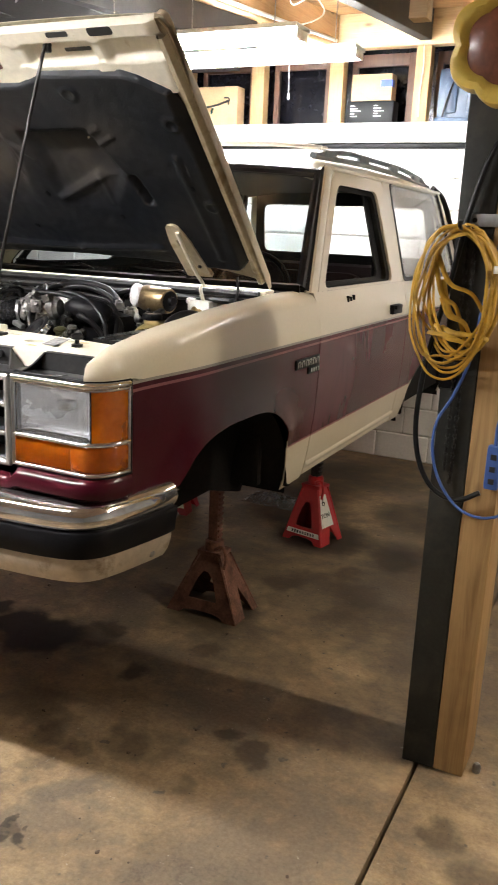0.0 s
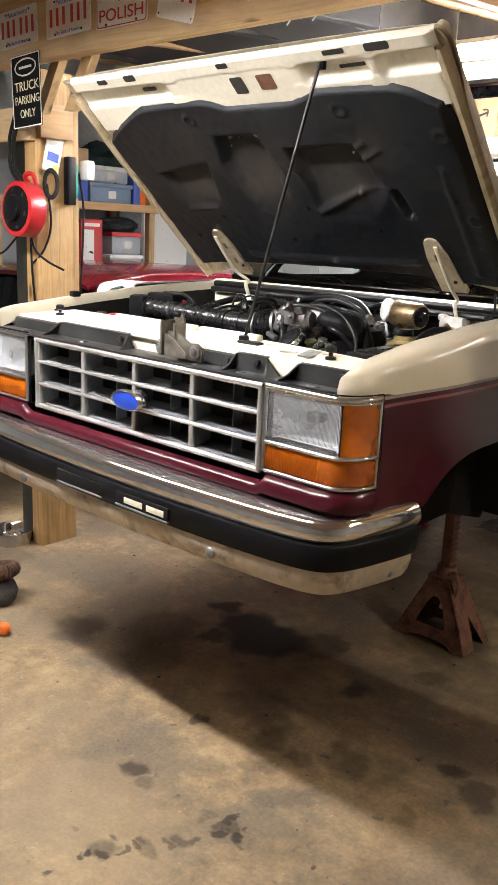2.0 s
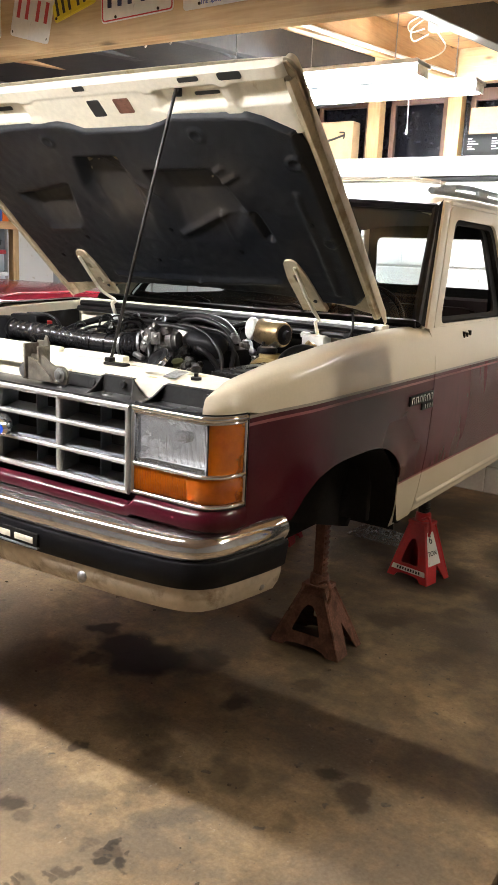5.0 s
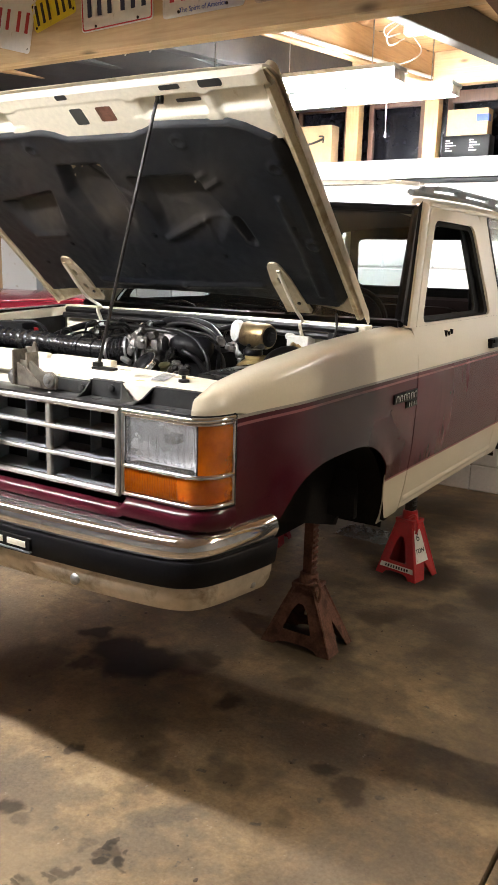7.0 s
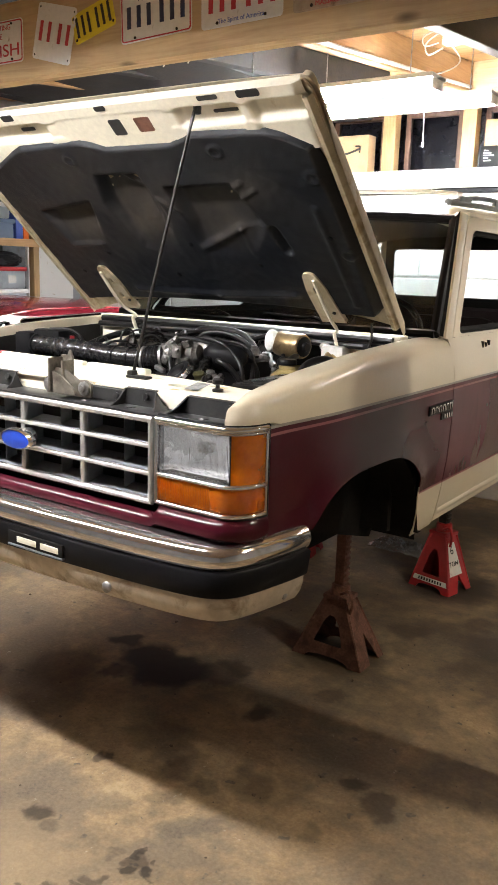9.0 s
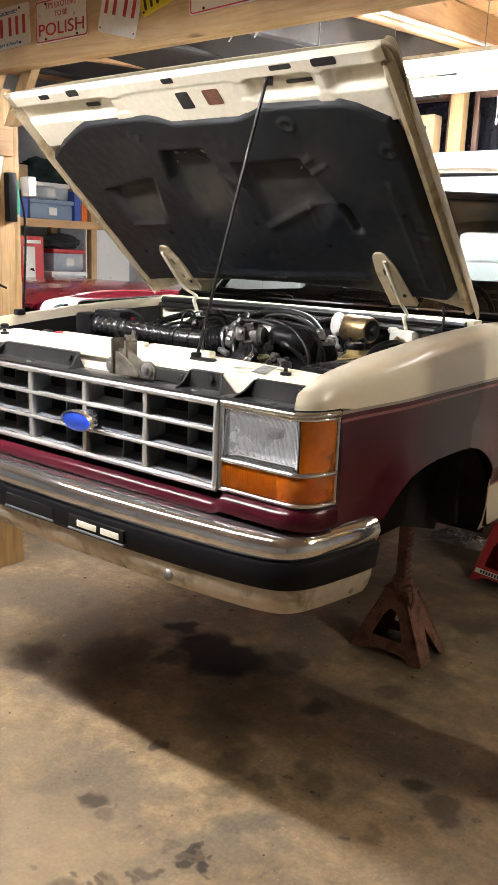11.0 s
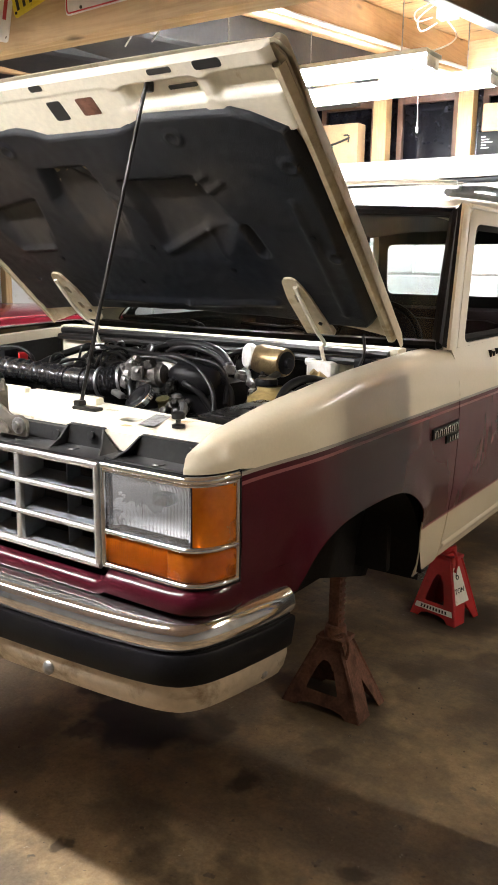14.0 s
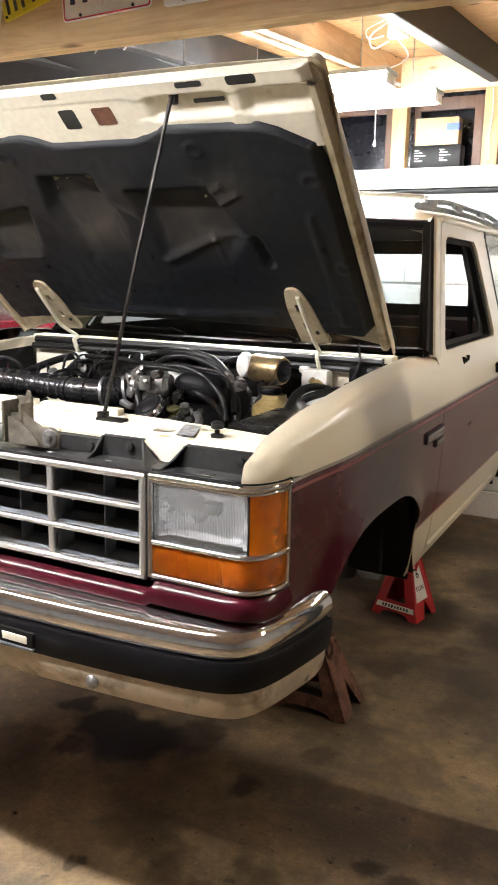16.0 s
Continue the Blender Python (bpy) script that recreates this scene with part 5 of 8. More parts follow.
# badge on the front wing
bm = boxes(((0.8425, 0.945, 1.146), (0.850, 1.165, 1.182)), ((0.8425, 1.06, 1.118), (0.850, 1.168, 1.144)), bevel=0.003)
badge = part("badge", bm, M_BLACK, truck, "black model badge with chrome letter strokes")
bm = bmesh.new()
for k in range(6):
    y = 0.955 + k * 0.034
    box(bm, (0.8495, y, 1.152), (0.8525, y + 0.006, 1.176), 0.001)
    box(bm, (0.8495, y + 0.02, 1.152), (0.8525, y + 0.025, 1.176), 0.001)
    box(bm, (0.8495, y, 1.171), (0.8525, y + 0.025, 1.176), 0.001)
for k in range(4):
    box(bm, (0.8495, 1.08 + k * 0.022, 1.123), (0.8525, 1.088 + k * 0.022, 1.139), 0.001)
part("badge_strokes", bm, M_CHROME, badge)

# ---- hood, standing open on its rod ----
def rear_bow(u):
    """The hood's rear edge arches away from the cowl between its corners."""
    return 0.122 * (1 - min(1, abs(u / 0.77)) ** 3)


def hood_right(v):
    """Half width of the hood on the driver's side."""
    return interp(v, [(0, 0.716), (0.44, 0.738), (0.73, 0.75), (1.0, 0.754)])


HR, HV, HN = Vector((0, 0.97, 1.43)), Vector((0, -0.7496, 0.6619)), Vector((0, -0.6619, -0.7496))


def hp(u, v, w=0.0):
    """A point of the open hood: across, from hinge to front lip, and out of its underside."""
    return HR + Vector((u, 0, 0)) + HV * v + HN * w


bm = bmesh.new()
rows = []
for v in [lerp(-0.01, 0.99, j / 16) for j in range(17)] + [1.0, 1.01, 1.02, 1.027, 1.033, 1.037, 1.039, 1.04]:
    tip = 1 - math.sqrt(max(0, 1 - max(0, (v - 1.02) / 0.02) ** 2))
    wide, wide_left = hood_right(v) - 0.02 * tip, 0.795 - 0.012 * tip
    drop = lerp(0.008, -0.02, step(0.78, 0.97, v))
    row = [hp(-wide_left - 0.003, v, drop), hp(-wide_left - 0.005, v, min(-0.004, drop - 0.003))]
    for k in range(25):
        u = lerp(-wide_left, wide, k / 24)
        lipfall = 0.018 * step(0.97, 1.04, v)
        row.append(hp(u, v + rear_bow(u) * (1 - step(0, 0.3, v)), -0.022 - 0.022 * (1 - (u / 0.8) ** 4) + lipfall))
    row += [hp(wide + 0.005, v, min(-0.004, drop - 0.003)), hp(wide + 0.003, v, drop)]
    rows.append(row + [q + HN * 0.0035 for q in reversed(row)])
skin(bm, rows, closed=True)
for ring in (rows[0], rows[-1]):
    skin(bm, [ring[:len(ring) // 2], list(reversed(ring[len(ring) // 2:]))])
hood = part("hood", bm, material("weathered_cream", (0.57, 0.5, 0.37), 0.42, 0, 60, 0.08, (0.36, 0.26, 0.13), 12, (0.56, 0.68), 0.04), truck, "cream steel hood standing open")

slots = [((-0.545, 1.03), 0.05, 0.014), ((-0.40, 1.031), 0.055, 0.018), ((0.025, 1.03), 0.045, 0.014), ((0.435, 1.027), 0.07, 0.012), ((0.572, 1.027), 0.075, 0.019),
         ((-0.37, 0.967), 0.065, 0.012), ((0.457, 0.965), 0.085, 0.009), ((0.048, 0.957), 0.05, 0.036), ((0.158, 0.959), 0.06, 0.032)]
bm = bmesh.new()
out = [(lerp(-0.785, 0.71, k / 24), rear_bow(lerp(-0.785, 0.71, k / 24)) - 0.004) for k in range(25)] + [(0.735, 0.44), (0.747, 0.73), (0.75, 1.0), (0.735, 1.03), (-0.77, 1.03), (-0.785, 1.0), (-0.786, 0.5)]
plate(bm, out, lambda u, v, w: hp(u, v, w - 0.008), 0.008)
part("hood_frame", bm, M_GRIMY, hood, "pale cream inner panel")


def ledge(u, v):
    """Pressed shape of the inner panel along the front: ledge, scalloped valley, rim over the liner."""
    v -= 0.033
    h = 0.024 * step(0.955, 0.972, v)
    h += 0.02 * step(0.91, 0.892, v)
    h += 0.02 * max(step(0.045, 0.02, abs(u + 0.235)), step(0.03, 0.012, abs(u - 0.275)), step(0.03, 0.012, abs(u - 0.535))) * step(0.985, 0.955, v)
    h = max(h, 0.022 * step(-0.24, -0.2, u) * step(0.29, 0.25, u))
    h = min(h, 0.024)
    return h * step(0.75, 0.71, abs(u)) * step(1.012, 1.006, v) + 0.002


bm = bmesh.new()
skin(bm, [[hp(lerp(-0.735, 0.735, k / 180), lerp(0.83, 1.046, j / 60), ledge(lerp(-0.735, 0.735, k / 180), lerp(0.83, 1.046, j / 60))) for k in range(181)] for j in range(61)])
front_panel = part("hood_front_panel", bm, M_CREAM_BARE, hood, "pressed pale cream front of the hood's inner panel", 60)
for c, a, b in slots:
    bm = bmesh.new()
    hgt = ledge(*c)
    b *= 0.62 if b < 0.03 else 0.8
    plate(bm, round_poly([(c[0] - a / 2, c[1] - b), (c[0] + a / 2, c[1] - b), (c[0] + a / 2, c[1] + b), (c[0] - a / 2, c[1] + b)], b * (0.7 if b < 0.018 else 0.25), 3), lambda u, v, w: hp(u, v, w + hgt - 0.002), 0.0035)
    part("slot", bm, M_RUST if c[0] == 0.158 else M_INK, front_panel, "dark punched slot")
# pressed stiffening ribs of the side rails


def rib(pts, half, height):
    """A rounded pressed rib along a line on the hood's underside."""
    bm = bmesh.new()
    line = [Vector((*p, 0)) for p in pts]
    rws = []
    for i, p in enumerate(line):
        t = (line[min(i + 1, len(line) - 1)] - line[max(i - 1, 0)]).normalized()
        nrm = Vector((-t.y, t.x, 0))
        rws.append([hp(*(p + nrm * half * a).xy, height * b) for a, b in ((-1, 0), (-0.75, 0.7), (-0.4, 1), (0.4, 1), (0.75, 0.7), (1, 0))])
    skin(bm, rws)
    part("hood_rib", bm, M_GRIMY, hood)


rib([(0.70, 0.03), (0.717, 0.44), (0.728, 0.73), (0.732, 0.99)], 0.016, 0.02)
rib([(-0.765, 0.02), (-0.765, 0.5), (-0.765, 0.99)], 0.018, 0.02)

PAD_TOP = [(-0.735, 0.70), (-0.72, 0.80), (-0.61, 0.862), (-0.5, 0.91), (-0.443, 0.929), (-0.148, 0.934), (-0.10, 0.922), (-0.054, 0.90), (0.214, 0.898), (0.26, 0.912), (0.313, 0.93), (0.573, 0.921), (0.62, 0.902), (0.70, 0.85), (0.712, 0.78)]
PAD_LOW = [(-0.735, 0.10), (-0.6, 0.118), (-0.44, 0.128), (-0.2, 0.138), (0.1, 0.138), (0.4, 0.122), (0.56, 0.105), (0.68, 0.10), (0.712, 0.14)]
# outlines of the pressed pockets in the liner
POCKETS = ([(-0.565, 0.62), (-0.30, 0.665), (-0.37, 0.46), (-0.53, 0.45)], [(-0.17, 0.775), (0.0, 0.775), (0.02, 0.60), (-0.03, 0.42), (-0.17, 0.45), (-0.21, 0.66)],
           [(0.105, 0.715), (0.35, 0.715), (0.40, 0.55), (0.30, 0.405), (0.10, 0.415), (0.115, 0.56)])


def segment_gap(u, v, a, b):
    du, dv = b[0] - a[0], b[1] - a[1]
    t = max(0.0, min(1.0, ((u - a[0]) * du + (v - a[1]) * dv) / (du * du + dv * dv)))
    return math.hypot(u - a[0] - du * t, v - a[1] - dv * t)


def inside(u, v, poly):
    """Distance to the outline, positive inside it."""
    hit, near = False, 9.0
    for i, b in enumerate(poly):
        a = poly[i - 1]
        near = min(near, segment_gap(u, v, a, b))
        if (a[1] > v) != (b[1] > v) and u < (b[0] - a[0]) * (v - a[1]) / (b[1] - a[1]) + a[0]:
            hit = not hit
    return near if hit else -near


def ridge(u, v, a, b, half):
    return math.exp(-(segment_gap(u, v, a, b) / half) ** 2)


def pad_height(u, v):
    h = 0.038
    for poly in POCKETS:
        if abs(u - poly[0][0]) < 0.45:
            low, high = min(p[1] for p in poly), max(p[1] for p in poly)
            h -= lerp(0.005, 0.036, step(low, high - 0.05, v)) * step(-0.02, 0.024, inside(u, v, poly))
    h += 0.012 * ridge(u, v, (0.112, 0.447), (0.30, 0.53), 0.014)
    h += 0.008 * ridge(u, v, (0.0, 0.74), (0.0, 0.55), 0.01) + 0.004 * ridge(u, v, (0.30, 0.53), (0.39, 0.54), 0.009) + 0.004 * ridge(u, v, (0.30, 0.53), (0.30, 0.42), 0.009)
    h += 0.006 * ridge(u, v, (0.33, 0.69), (0.40, 0.73), 0.01) + 0.006 * ridge(u, v, (0.36, 0.66), (0.44, 0.70), 0.008) + 0.005 * ridge(u, v, (-0.08, 0.76), (0.10, 0.62), 0.009)
    h -= 0.03 * step(0.022, 0.008, segment_gap(u, v, (0.432, 0.53), (0.446, 0.435)))
    h += 0.009 * ridge(u, v, (-0.36, 0.21), (0.05, 0.202), 0.014) + 0.009 * ridge(u, v, (0.05, 0.202), (0.39, 0.217), 0.014)
    h += 0.009 * ridge(u, v, (0.625, 0.62), (0.613, 0.18), 0.012) + 0.008 * ridge(u, v, (-0.53, 0.455), (-0.38, 0.46), 0.01)
    for c in ((-0.236, 0.858), (0.376, 0.853), (0.665, 0.74), (0.67, 0.42)):
        d = math.hypot(u - c[0], v - c[1])
        h += 0.006 * math.exp(-((d - 0.02) / 0.006) ** 2)
    return h + 0.004 * noise.noise((u * 7, v * 7, 1.3)) + 0.0018 * noise.noise((u * 30, v * 30, 4.1))


bm = bmesh.new()
rows = []
NU, NV = 230, 140
for j in range(NV + 1):
    row = []
    for k in range(NU + 1):
        u = lerp(-0.735, 0.712, k / NU)
        v = lerp(interp(u, PAD_LOW), interp(u, PAD_TOP), j / NV)
        u *= lerp(0.965, 1.0, step(0.0, 0.7, v)) if u > 0 else 1.0
        rim = min(k, NU - k, j, NV - j)
        row.append(hp(u, v, pad_height(u, v) * min(1, 0.2 + rim / 5)))
    rows.append(row)
skin(bm, rows)
pad = part("hood_liner", bm, M_PAD, hood, "black felt hood liner with pressed pockets", 60)


def dust_liner():
    """Brown dust caught in the pockets and pale scuffs on the raised creases of the liner."""
    nt = M_PAD.node_tree
    b = nt.nodes["Principled BSDF"]
    col = b.inputs["Base Color"].links[0].from_socket
    vec = coords(nt)
    patchy = noise_tex(nt, vec, 9.0, 5, 0.6, 0.5)
    for u, v, r, k in ((-0.44, 0.55, 0.1, 0.6), (-0.09, 0.60, 0.11, 0.75), (0.24, 0.58, 0.11, 0.75), (0.06, 0.70, 0.08, 0.4), (0.4, 0.7, 0.09, 0.35), (-0.3, 0.75, 0.1, 0.25)):
        d = nt.nodes.new("ShaderNodeVectorMath")
        d.operation = "DISTANCE"
        d.inputs[1].default_value = hp(u, v, 0.02) - Vector((0, 1.8, 0.6))
        nt.links.new(vec, d.inputs[0])
        blob = nt.nodes.new("ShaderNodeMapRange")
        blob.interpolation_type = "SMOOTHSTEP"
        blob.inputs[1].default_value, blob.inputs[2].default_value = r * 1.7, r * 0.3
        blob.inputs[3].default_value, blob.inputs[4].default_value = 0, k
        nt.links.new(d.outputs["Value"], blob.inputs[0])
        mul = nt.nodes.new("ShaderNodeMath")
        mul.operation = "MULTIPLY"
        nt.links.new(blob.outputs[0], mul.inputs[0])
        nt.links.new(ramp(nt, patchy, [(0.35, (0.25, 0.25, 0.25)), (0.65, (1, 1, 1))]), mul.inputs[1])
        col = mixc(nt, mul.outputs[0], col, (0.062, 0.05, 0.038))
    geo = nt.nodes.new("ShaderNodeNewGeometry")
    worn = ramp(nt, geo.outputs["Pointiness"], [(0.53, (0, 0, 0)), (0.58, (0.6, 0.6, 0.6))])
    rubbed = mixc(nt, 1.0, worn, ramp(nt, noise_tex(nt, vec, 22, 4, 0.6), [(0.4, (0.15, 0.15, 0.15)), (0.6, (1, 1, 1))]), "MULTIPLY")
    nt.links.new(mixc(nt, rubbed, col, (0.17, 0.16, 0.15)), b.inputs["Base Color"])


dust_liner()
for c in ((-0.6, 0.3), (-0.385, 0.41), (0.05, 0.46), (0.30, 0.36), (0.63, 0.5), (-0.1, 0.3), (0.5, 0.16)):
    bm = lathe(bmesh.new(), hp(*c, pad_height(*c) - 0.001), HN, [(0.011, 0), (0.011, 0.002), (0.004, 0.004), (0.0, 0.004)], 12)
    part("liner_clip", bm, M_BLACK, pad)

for s in (1, -1):
    u0 = s * 0.485
    bm = bmesh.new()
    outl = round_poly([(u0 + s * a, b) for a, b in ((-0.042, 0.25), (-0.042, 0.085), (0.056, 0.085), (0.036, 0.29), (0.016, 0.34), (-0.026, 0.338))], [0.02, 0.0, 0.0, 0.03, 0.03, 0.03], 4)
    hole1, hole2 = (round_poly([(u0 + s * a, b) for a, b in ((-0.012, c), (0.006, c), (0.006, c + 0.034), (-0.012, c + 0.034))], 0.004, 2) for c in (0.235, 0.15))
    plate(bm, outl, lambda u, v, w: hp(u, v, w + 0.03), 0.016, [hole1, hole2])
    hb = part("hinge_plate", bm, M_GRIMY, hood, "cream hood hinge plate")
    bm = bmesh.new()
    tube(bm, [hp(u0 + s * 0.012, 0.31, 0.05), hp(u0 + s * 0.014, 0.2, 0.062), hp(u0 + s * 0.014, 0.12, 0.064), hp(u0 + 0.014, 0.06, 0.06), (u0 + 0.012, 0.872, 1.41), (u0 + 0.016, 0.885, 1.37), (u0 + 0.02, 0.90, 1.33)], 0.009, 8, 6, flat=0.7)
    part("hinge_arm", bm, M_CREAM_BARE, hb)
    bm = bmesh.new()
    lathe(bm, hp(u0 + 0.028, 0.14, 0.046), HN, [(0.007, 0), (0.007, 0.004), (0, 0.005)], 8)
    part("hinge_bolt", bm, M_DARKSTEEL, hb)
bm = bmesh.new()
tube(bm, [(0.26, 0.072, 1.312), (0.264, 0.078, 1.33), (0.318, 0.142, 1.70), (0.372, 0.205, 2.055), (0.374, 0.222, 2.075)], 0.005, 8, 5)
prop_rod = part("prop_rod", bm, M_DARKSTEEL, truck, "thin steel rod holding up the hood")
bm = boxes(((0.364, 0.21, 2.056), (0.384, 0.228, 2.082)), bevel=0.005)
part("rod_clip", bm, M_RUBBER, prop_rod)
bm = boxes(((0.25, 0.055, 1.304), (0.33, 0.085, 1.313)), ((0.25, 0.06, 1.31), (0.272, 0.085, 1.326)), bevel=0.004)
part("rod_seat", bm, M_DARKSTEEL, prop_rod, "rusty rod pivot")

# ---- engine bay ----
bay = part("engine_bay", boxes(((-0.72, 0.94, 0.7), (0.72, 0.97, 1.40)), ((-0.45, 0.0, 0.64), (0.45, 0.95, 0.66)), bevel=0.004), M_DARK, truck, "dark dirty engine compartment")
for s in (1, -1):
    bm = bmesh.new()
    skin(bm, [[(s * 0.728, y, interp(y, FENDER_TOP) - 0.03), (s * 0.722, y, 1.27), (s * 0.70, y, 1.2), (s * 0.58, y, 1.08), (s * 0.5, y, 0.7)] for y in (0.1, 0.3, 0.6, 0.93)])
    thicken(bm, 0.004)
    part("inner_fender", bm, M_CREAM_BARE if s > 0 else M_DARK, bay)
bm = boxes(((-0.725, 0.935, 1.392), (0.725, 1.0, 1.416)), bevel=0.006)
cowl = part("cowl", bm, M_CREAM_BARE, truck, "cream cowl panel below the windshield")
bm = boxes(((-0.72, 1.001, 1.394), (0.72, 1.16, 1.406)), bevel=0.004)
part("cowl_grille", bm, M_BLACK, cowl)
bm = bmesh.new()
tube(bm, [(-0.7, 0.925, 1.397), (0.0, 0.915, 1.402), (0.7, 0.925, 1.397)], 0.014, 8, 8)
part("cowl_seal", bm, M_RUBBER, cowl)
bm = bmesh.new()
tube(bm, [(-0.7, 0.905, 1.375), (0.0, 0.9, 1.378), (0.7, 0.905, 1.37)], 0.012, 8, 8)
part("wiring_loom", bm, M_RUBBER, cowl)
for x, a in ((-0.12, 0.42), (0.34, 0.3)):
    bm = bmesh.new()
    lathe(bm, (x, 1.06, 1.41), (0, 0, 1), [(0.018, 0), (0.016, 0.025), (0.008, 0.035)], 12)
    tube(bm, [(x, 1.06, 1.44), (x - 0.03, 1.03, 1.455), (x - 0.1, 1.045, 1.45), (x - a, 1.10, 1.452)], 0.007, 6, 5)
    part("wiper", bm, M_BLACK, cowl, "black windshield wiper")

# top of the radiator support: pale sheet metal with punched holes
support_holes = [round_poly([(x - a, y - b), (x + a, y - b), (x + a, y + b), (x - a, y + b)], min(a, b) * 0.9, 3)
                 for x, y, a, b in ((-0.55, 0.06, 0.025, 0.012), (-0.36, 0.08, 0.02, 0.009), (0.343, 0.1, 0.02, 0.01), (0.466, 0.035, 0.028, 0.02), (0.552, 0.092, 0.017, 0.012), (-0.15, 0.1, 0.02, 0.008))]
bm = bmesh.new()
plate(bm, round_poly([(-0.73, -0.052), (-0.30, -0.052), (0.0, -0.052), (0.48, -0.052), (0.58, -0.052), (0.755, -0.052), (0.735, 0.10), (0.6, 0.125), (0.4, 0.155), (0.12, 0.18), (-0.3, 0.20), (-0.73, 0.19)], 0.012, 2),
      lambda u, v, w: (u, v, 1.300 - 0.008 * step(0.03, -0.06, v) + w), 0.006, support_holes)
support = part("radiator_support", bm, M_RUSTCREAM, truck, "pale cream radiator support panel with punched holes")
bm = bmesh.new()
plate(bm, [(0.468, 1.296), (0.584, 1.296), (0.552, 1.256), (0.516, 1.256)], lambda u, v, w: (u, -0.056 + w, v), 0.004)
part("support_tongue", bm, M_CREAM_BARE, support)
bm = boxes(((-0.69, 0.16, 1.2), (0.69, 0.175, 1.29)), ((-0.69, -0.04, 1.22), (0.69, -0.03, 1.298)), bevel=0.003)
part("support_web", bm, M_CREAM_BARE, support)
bm = boxes(((-0.42, 0.14, 1.305), (-0.02, 0.165, 1.322)), ((0.02, 0.12, 1.305), (0.27, 0.15, 1.324)), bevel=0.006)
part("support_bar", bm, M_CREAM_BARE, support)
bm = bmesh.new()
plate(bm, [(0.52, 0.0), (0.565, 0.001), (0.518, 0.118), (0.47, 0.12)], lambda u, v, w: (u, v, 1.3062 + w), 0.001)
part("sticker", bm, M_STICKER, support, "grey information sticker")
bm = boxes(((-0.68, 0.18, 0.95), (0.68, 0.21, 1.27)), bevel=0.01)
part("fan_shroud", bm, M_DARK, support)
for x in (0.606, -0.60):
    bm = bmesh.new()
    cyl(bm, (x, 0.036, 1.305), (x, 0.036, 1.33), 0.006, seg=8)
    lathe(bm, (x, 0.036, 1.304), (0, 0, 1), [(0.015, 0), (0.015, 0.007), (0.006, 0.009)], 14)
    lathe(bm, (x, 0.036, 1.322), (0, 0, 1), [(0.006, 0), (0.015, 0.003), (0.015, 0.014), (0.01, 0.018), (0, 0.019)], 14)
    part("hood_bumper", bm, M_RUBBER, support, "black rubber hood stop")
# rubber stop on the far wing
bm = boxes(((-0.744 - 0.013, 0.206 - 0.02, interp(0.206, FENDER_TOP) - 0.002), (-0.744 + 0.013, 0.206 + 0.02, interp(0.206, FENDER_TOP) + 0.022)), bevel=0.008)
part("wing_stop", bm, M_RUBBER, truck, "black rubber stop on the wing")
# black splash strip between grille and support
bm = boxes(((-0.76, -0.144, 1.2485), (0.765, -0.05, 1.2545)), bevel=0.002)
deflector = part("air_deflector", bm, M_SHEEN, truck, "black plastic deflector with walled pockets behind the grille")
for x0, x1, lean0, lean1, top in ((0.58, 0.75, -0.028, 0.0, 1.298), (0.36, 0.47, 0.0, 0.046, 1.298), (0.13, 0.36, 0.0, 0.0, 1.288), (-0.46, -0.10, -0.02, 0.03, 1.296), (-0.735, -0.46, 0.0, 0.0, 1.288)):
    bm = bmesh.new()
    rows = []
    for k in range(7):
        x = lerp(x0, x1, k / 6)
        sh = lean0 * (1 - k / 6) ** 3 + lean1 * (k / 6) ** 3
        rows.append([(x + sh, -0.068, 1.252), (x + sh * 0.5, -0.064, 1.27), (x, -0.06, top), (x, -0.05, top + 0.003), (x, -0.048, top)])
    skin(bm, rows)
    thicken(bm, 0.002)
    for x, sh in ((x0, lean0), (x1, lean1)):
        if sh or x1 - x0 < 0.2:
            rows = [[(x + sh + q, -0.125, 1.252), (x + q + sh * 0.5, -0.09, 1.27), (x + q, -0.062, top)] for q in (-0.0025, 0.0025)]
            rows += [[(x + sh + q, -0.06, 1.252), (x + q + sh * 0.5, -0.06, 1.27), (x + q, -0.06, top)] for q in (0.0025, -0.0025)]
            skin(bm, rows + rows[:1])
    lathe(bm, (x1 - 0.03, -0.066, top - 0.016), (0, -1, 0.15), [(0.01, 0), (0.01, 0.007), (0, 0.009)], 10)
    lathe(bm, ((x0 + x1) / 2, -0.1, 1.253), (0, 0, 1), [(0.016, 0), (0.013, 0.004), (0, 0.004)], 12)
    part("pocket_wall", bm, M_SHEEN, deflector)
# latch: bolted base, upright channel with a pointed tip, web down to a round boss
LX = 0.165
bm = bmesh.new()
plate(bm, round_poly([(LX - 0.075, 1.262), (LX + 0.105, 1.262), (LX + 0.108, 1.298), (LX + 0.085, 1.312), (LX + 0.055, 1.308), (LX + 0.022, 1.326), (LX + 0.004, 1.336), (LX - 0.045, 1.336), (LX - 0.05, 1.312), (LX - 0.075, 1.308)], 0.008, 3), lambda u, v, w: (u, -0.1 - w, v), 0.008)
for x0, x1, y0, y1, z in ((-0.044, -0.036, -0.13, -0.07, 1.366), (-0.006, 0.002, -0.115, -0.07, 1.36), (-0.044, 0.002, -0.078, -0.07, 1.372)):
    box(bm, (LX + x0, y0, 1.268), (LX + x1, y1, z), 0.003)
plate(bm, [(LX - 0.018, 1.36), (LX + 0.006, 1.36), (LX + 0.0, 1.384), (LX - 0.006, 1.388)], lambda u, v, w: (u, -0.082 + w, v), 0.006)
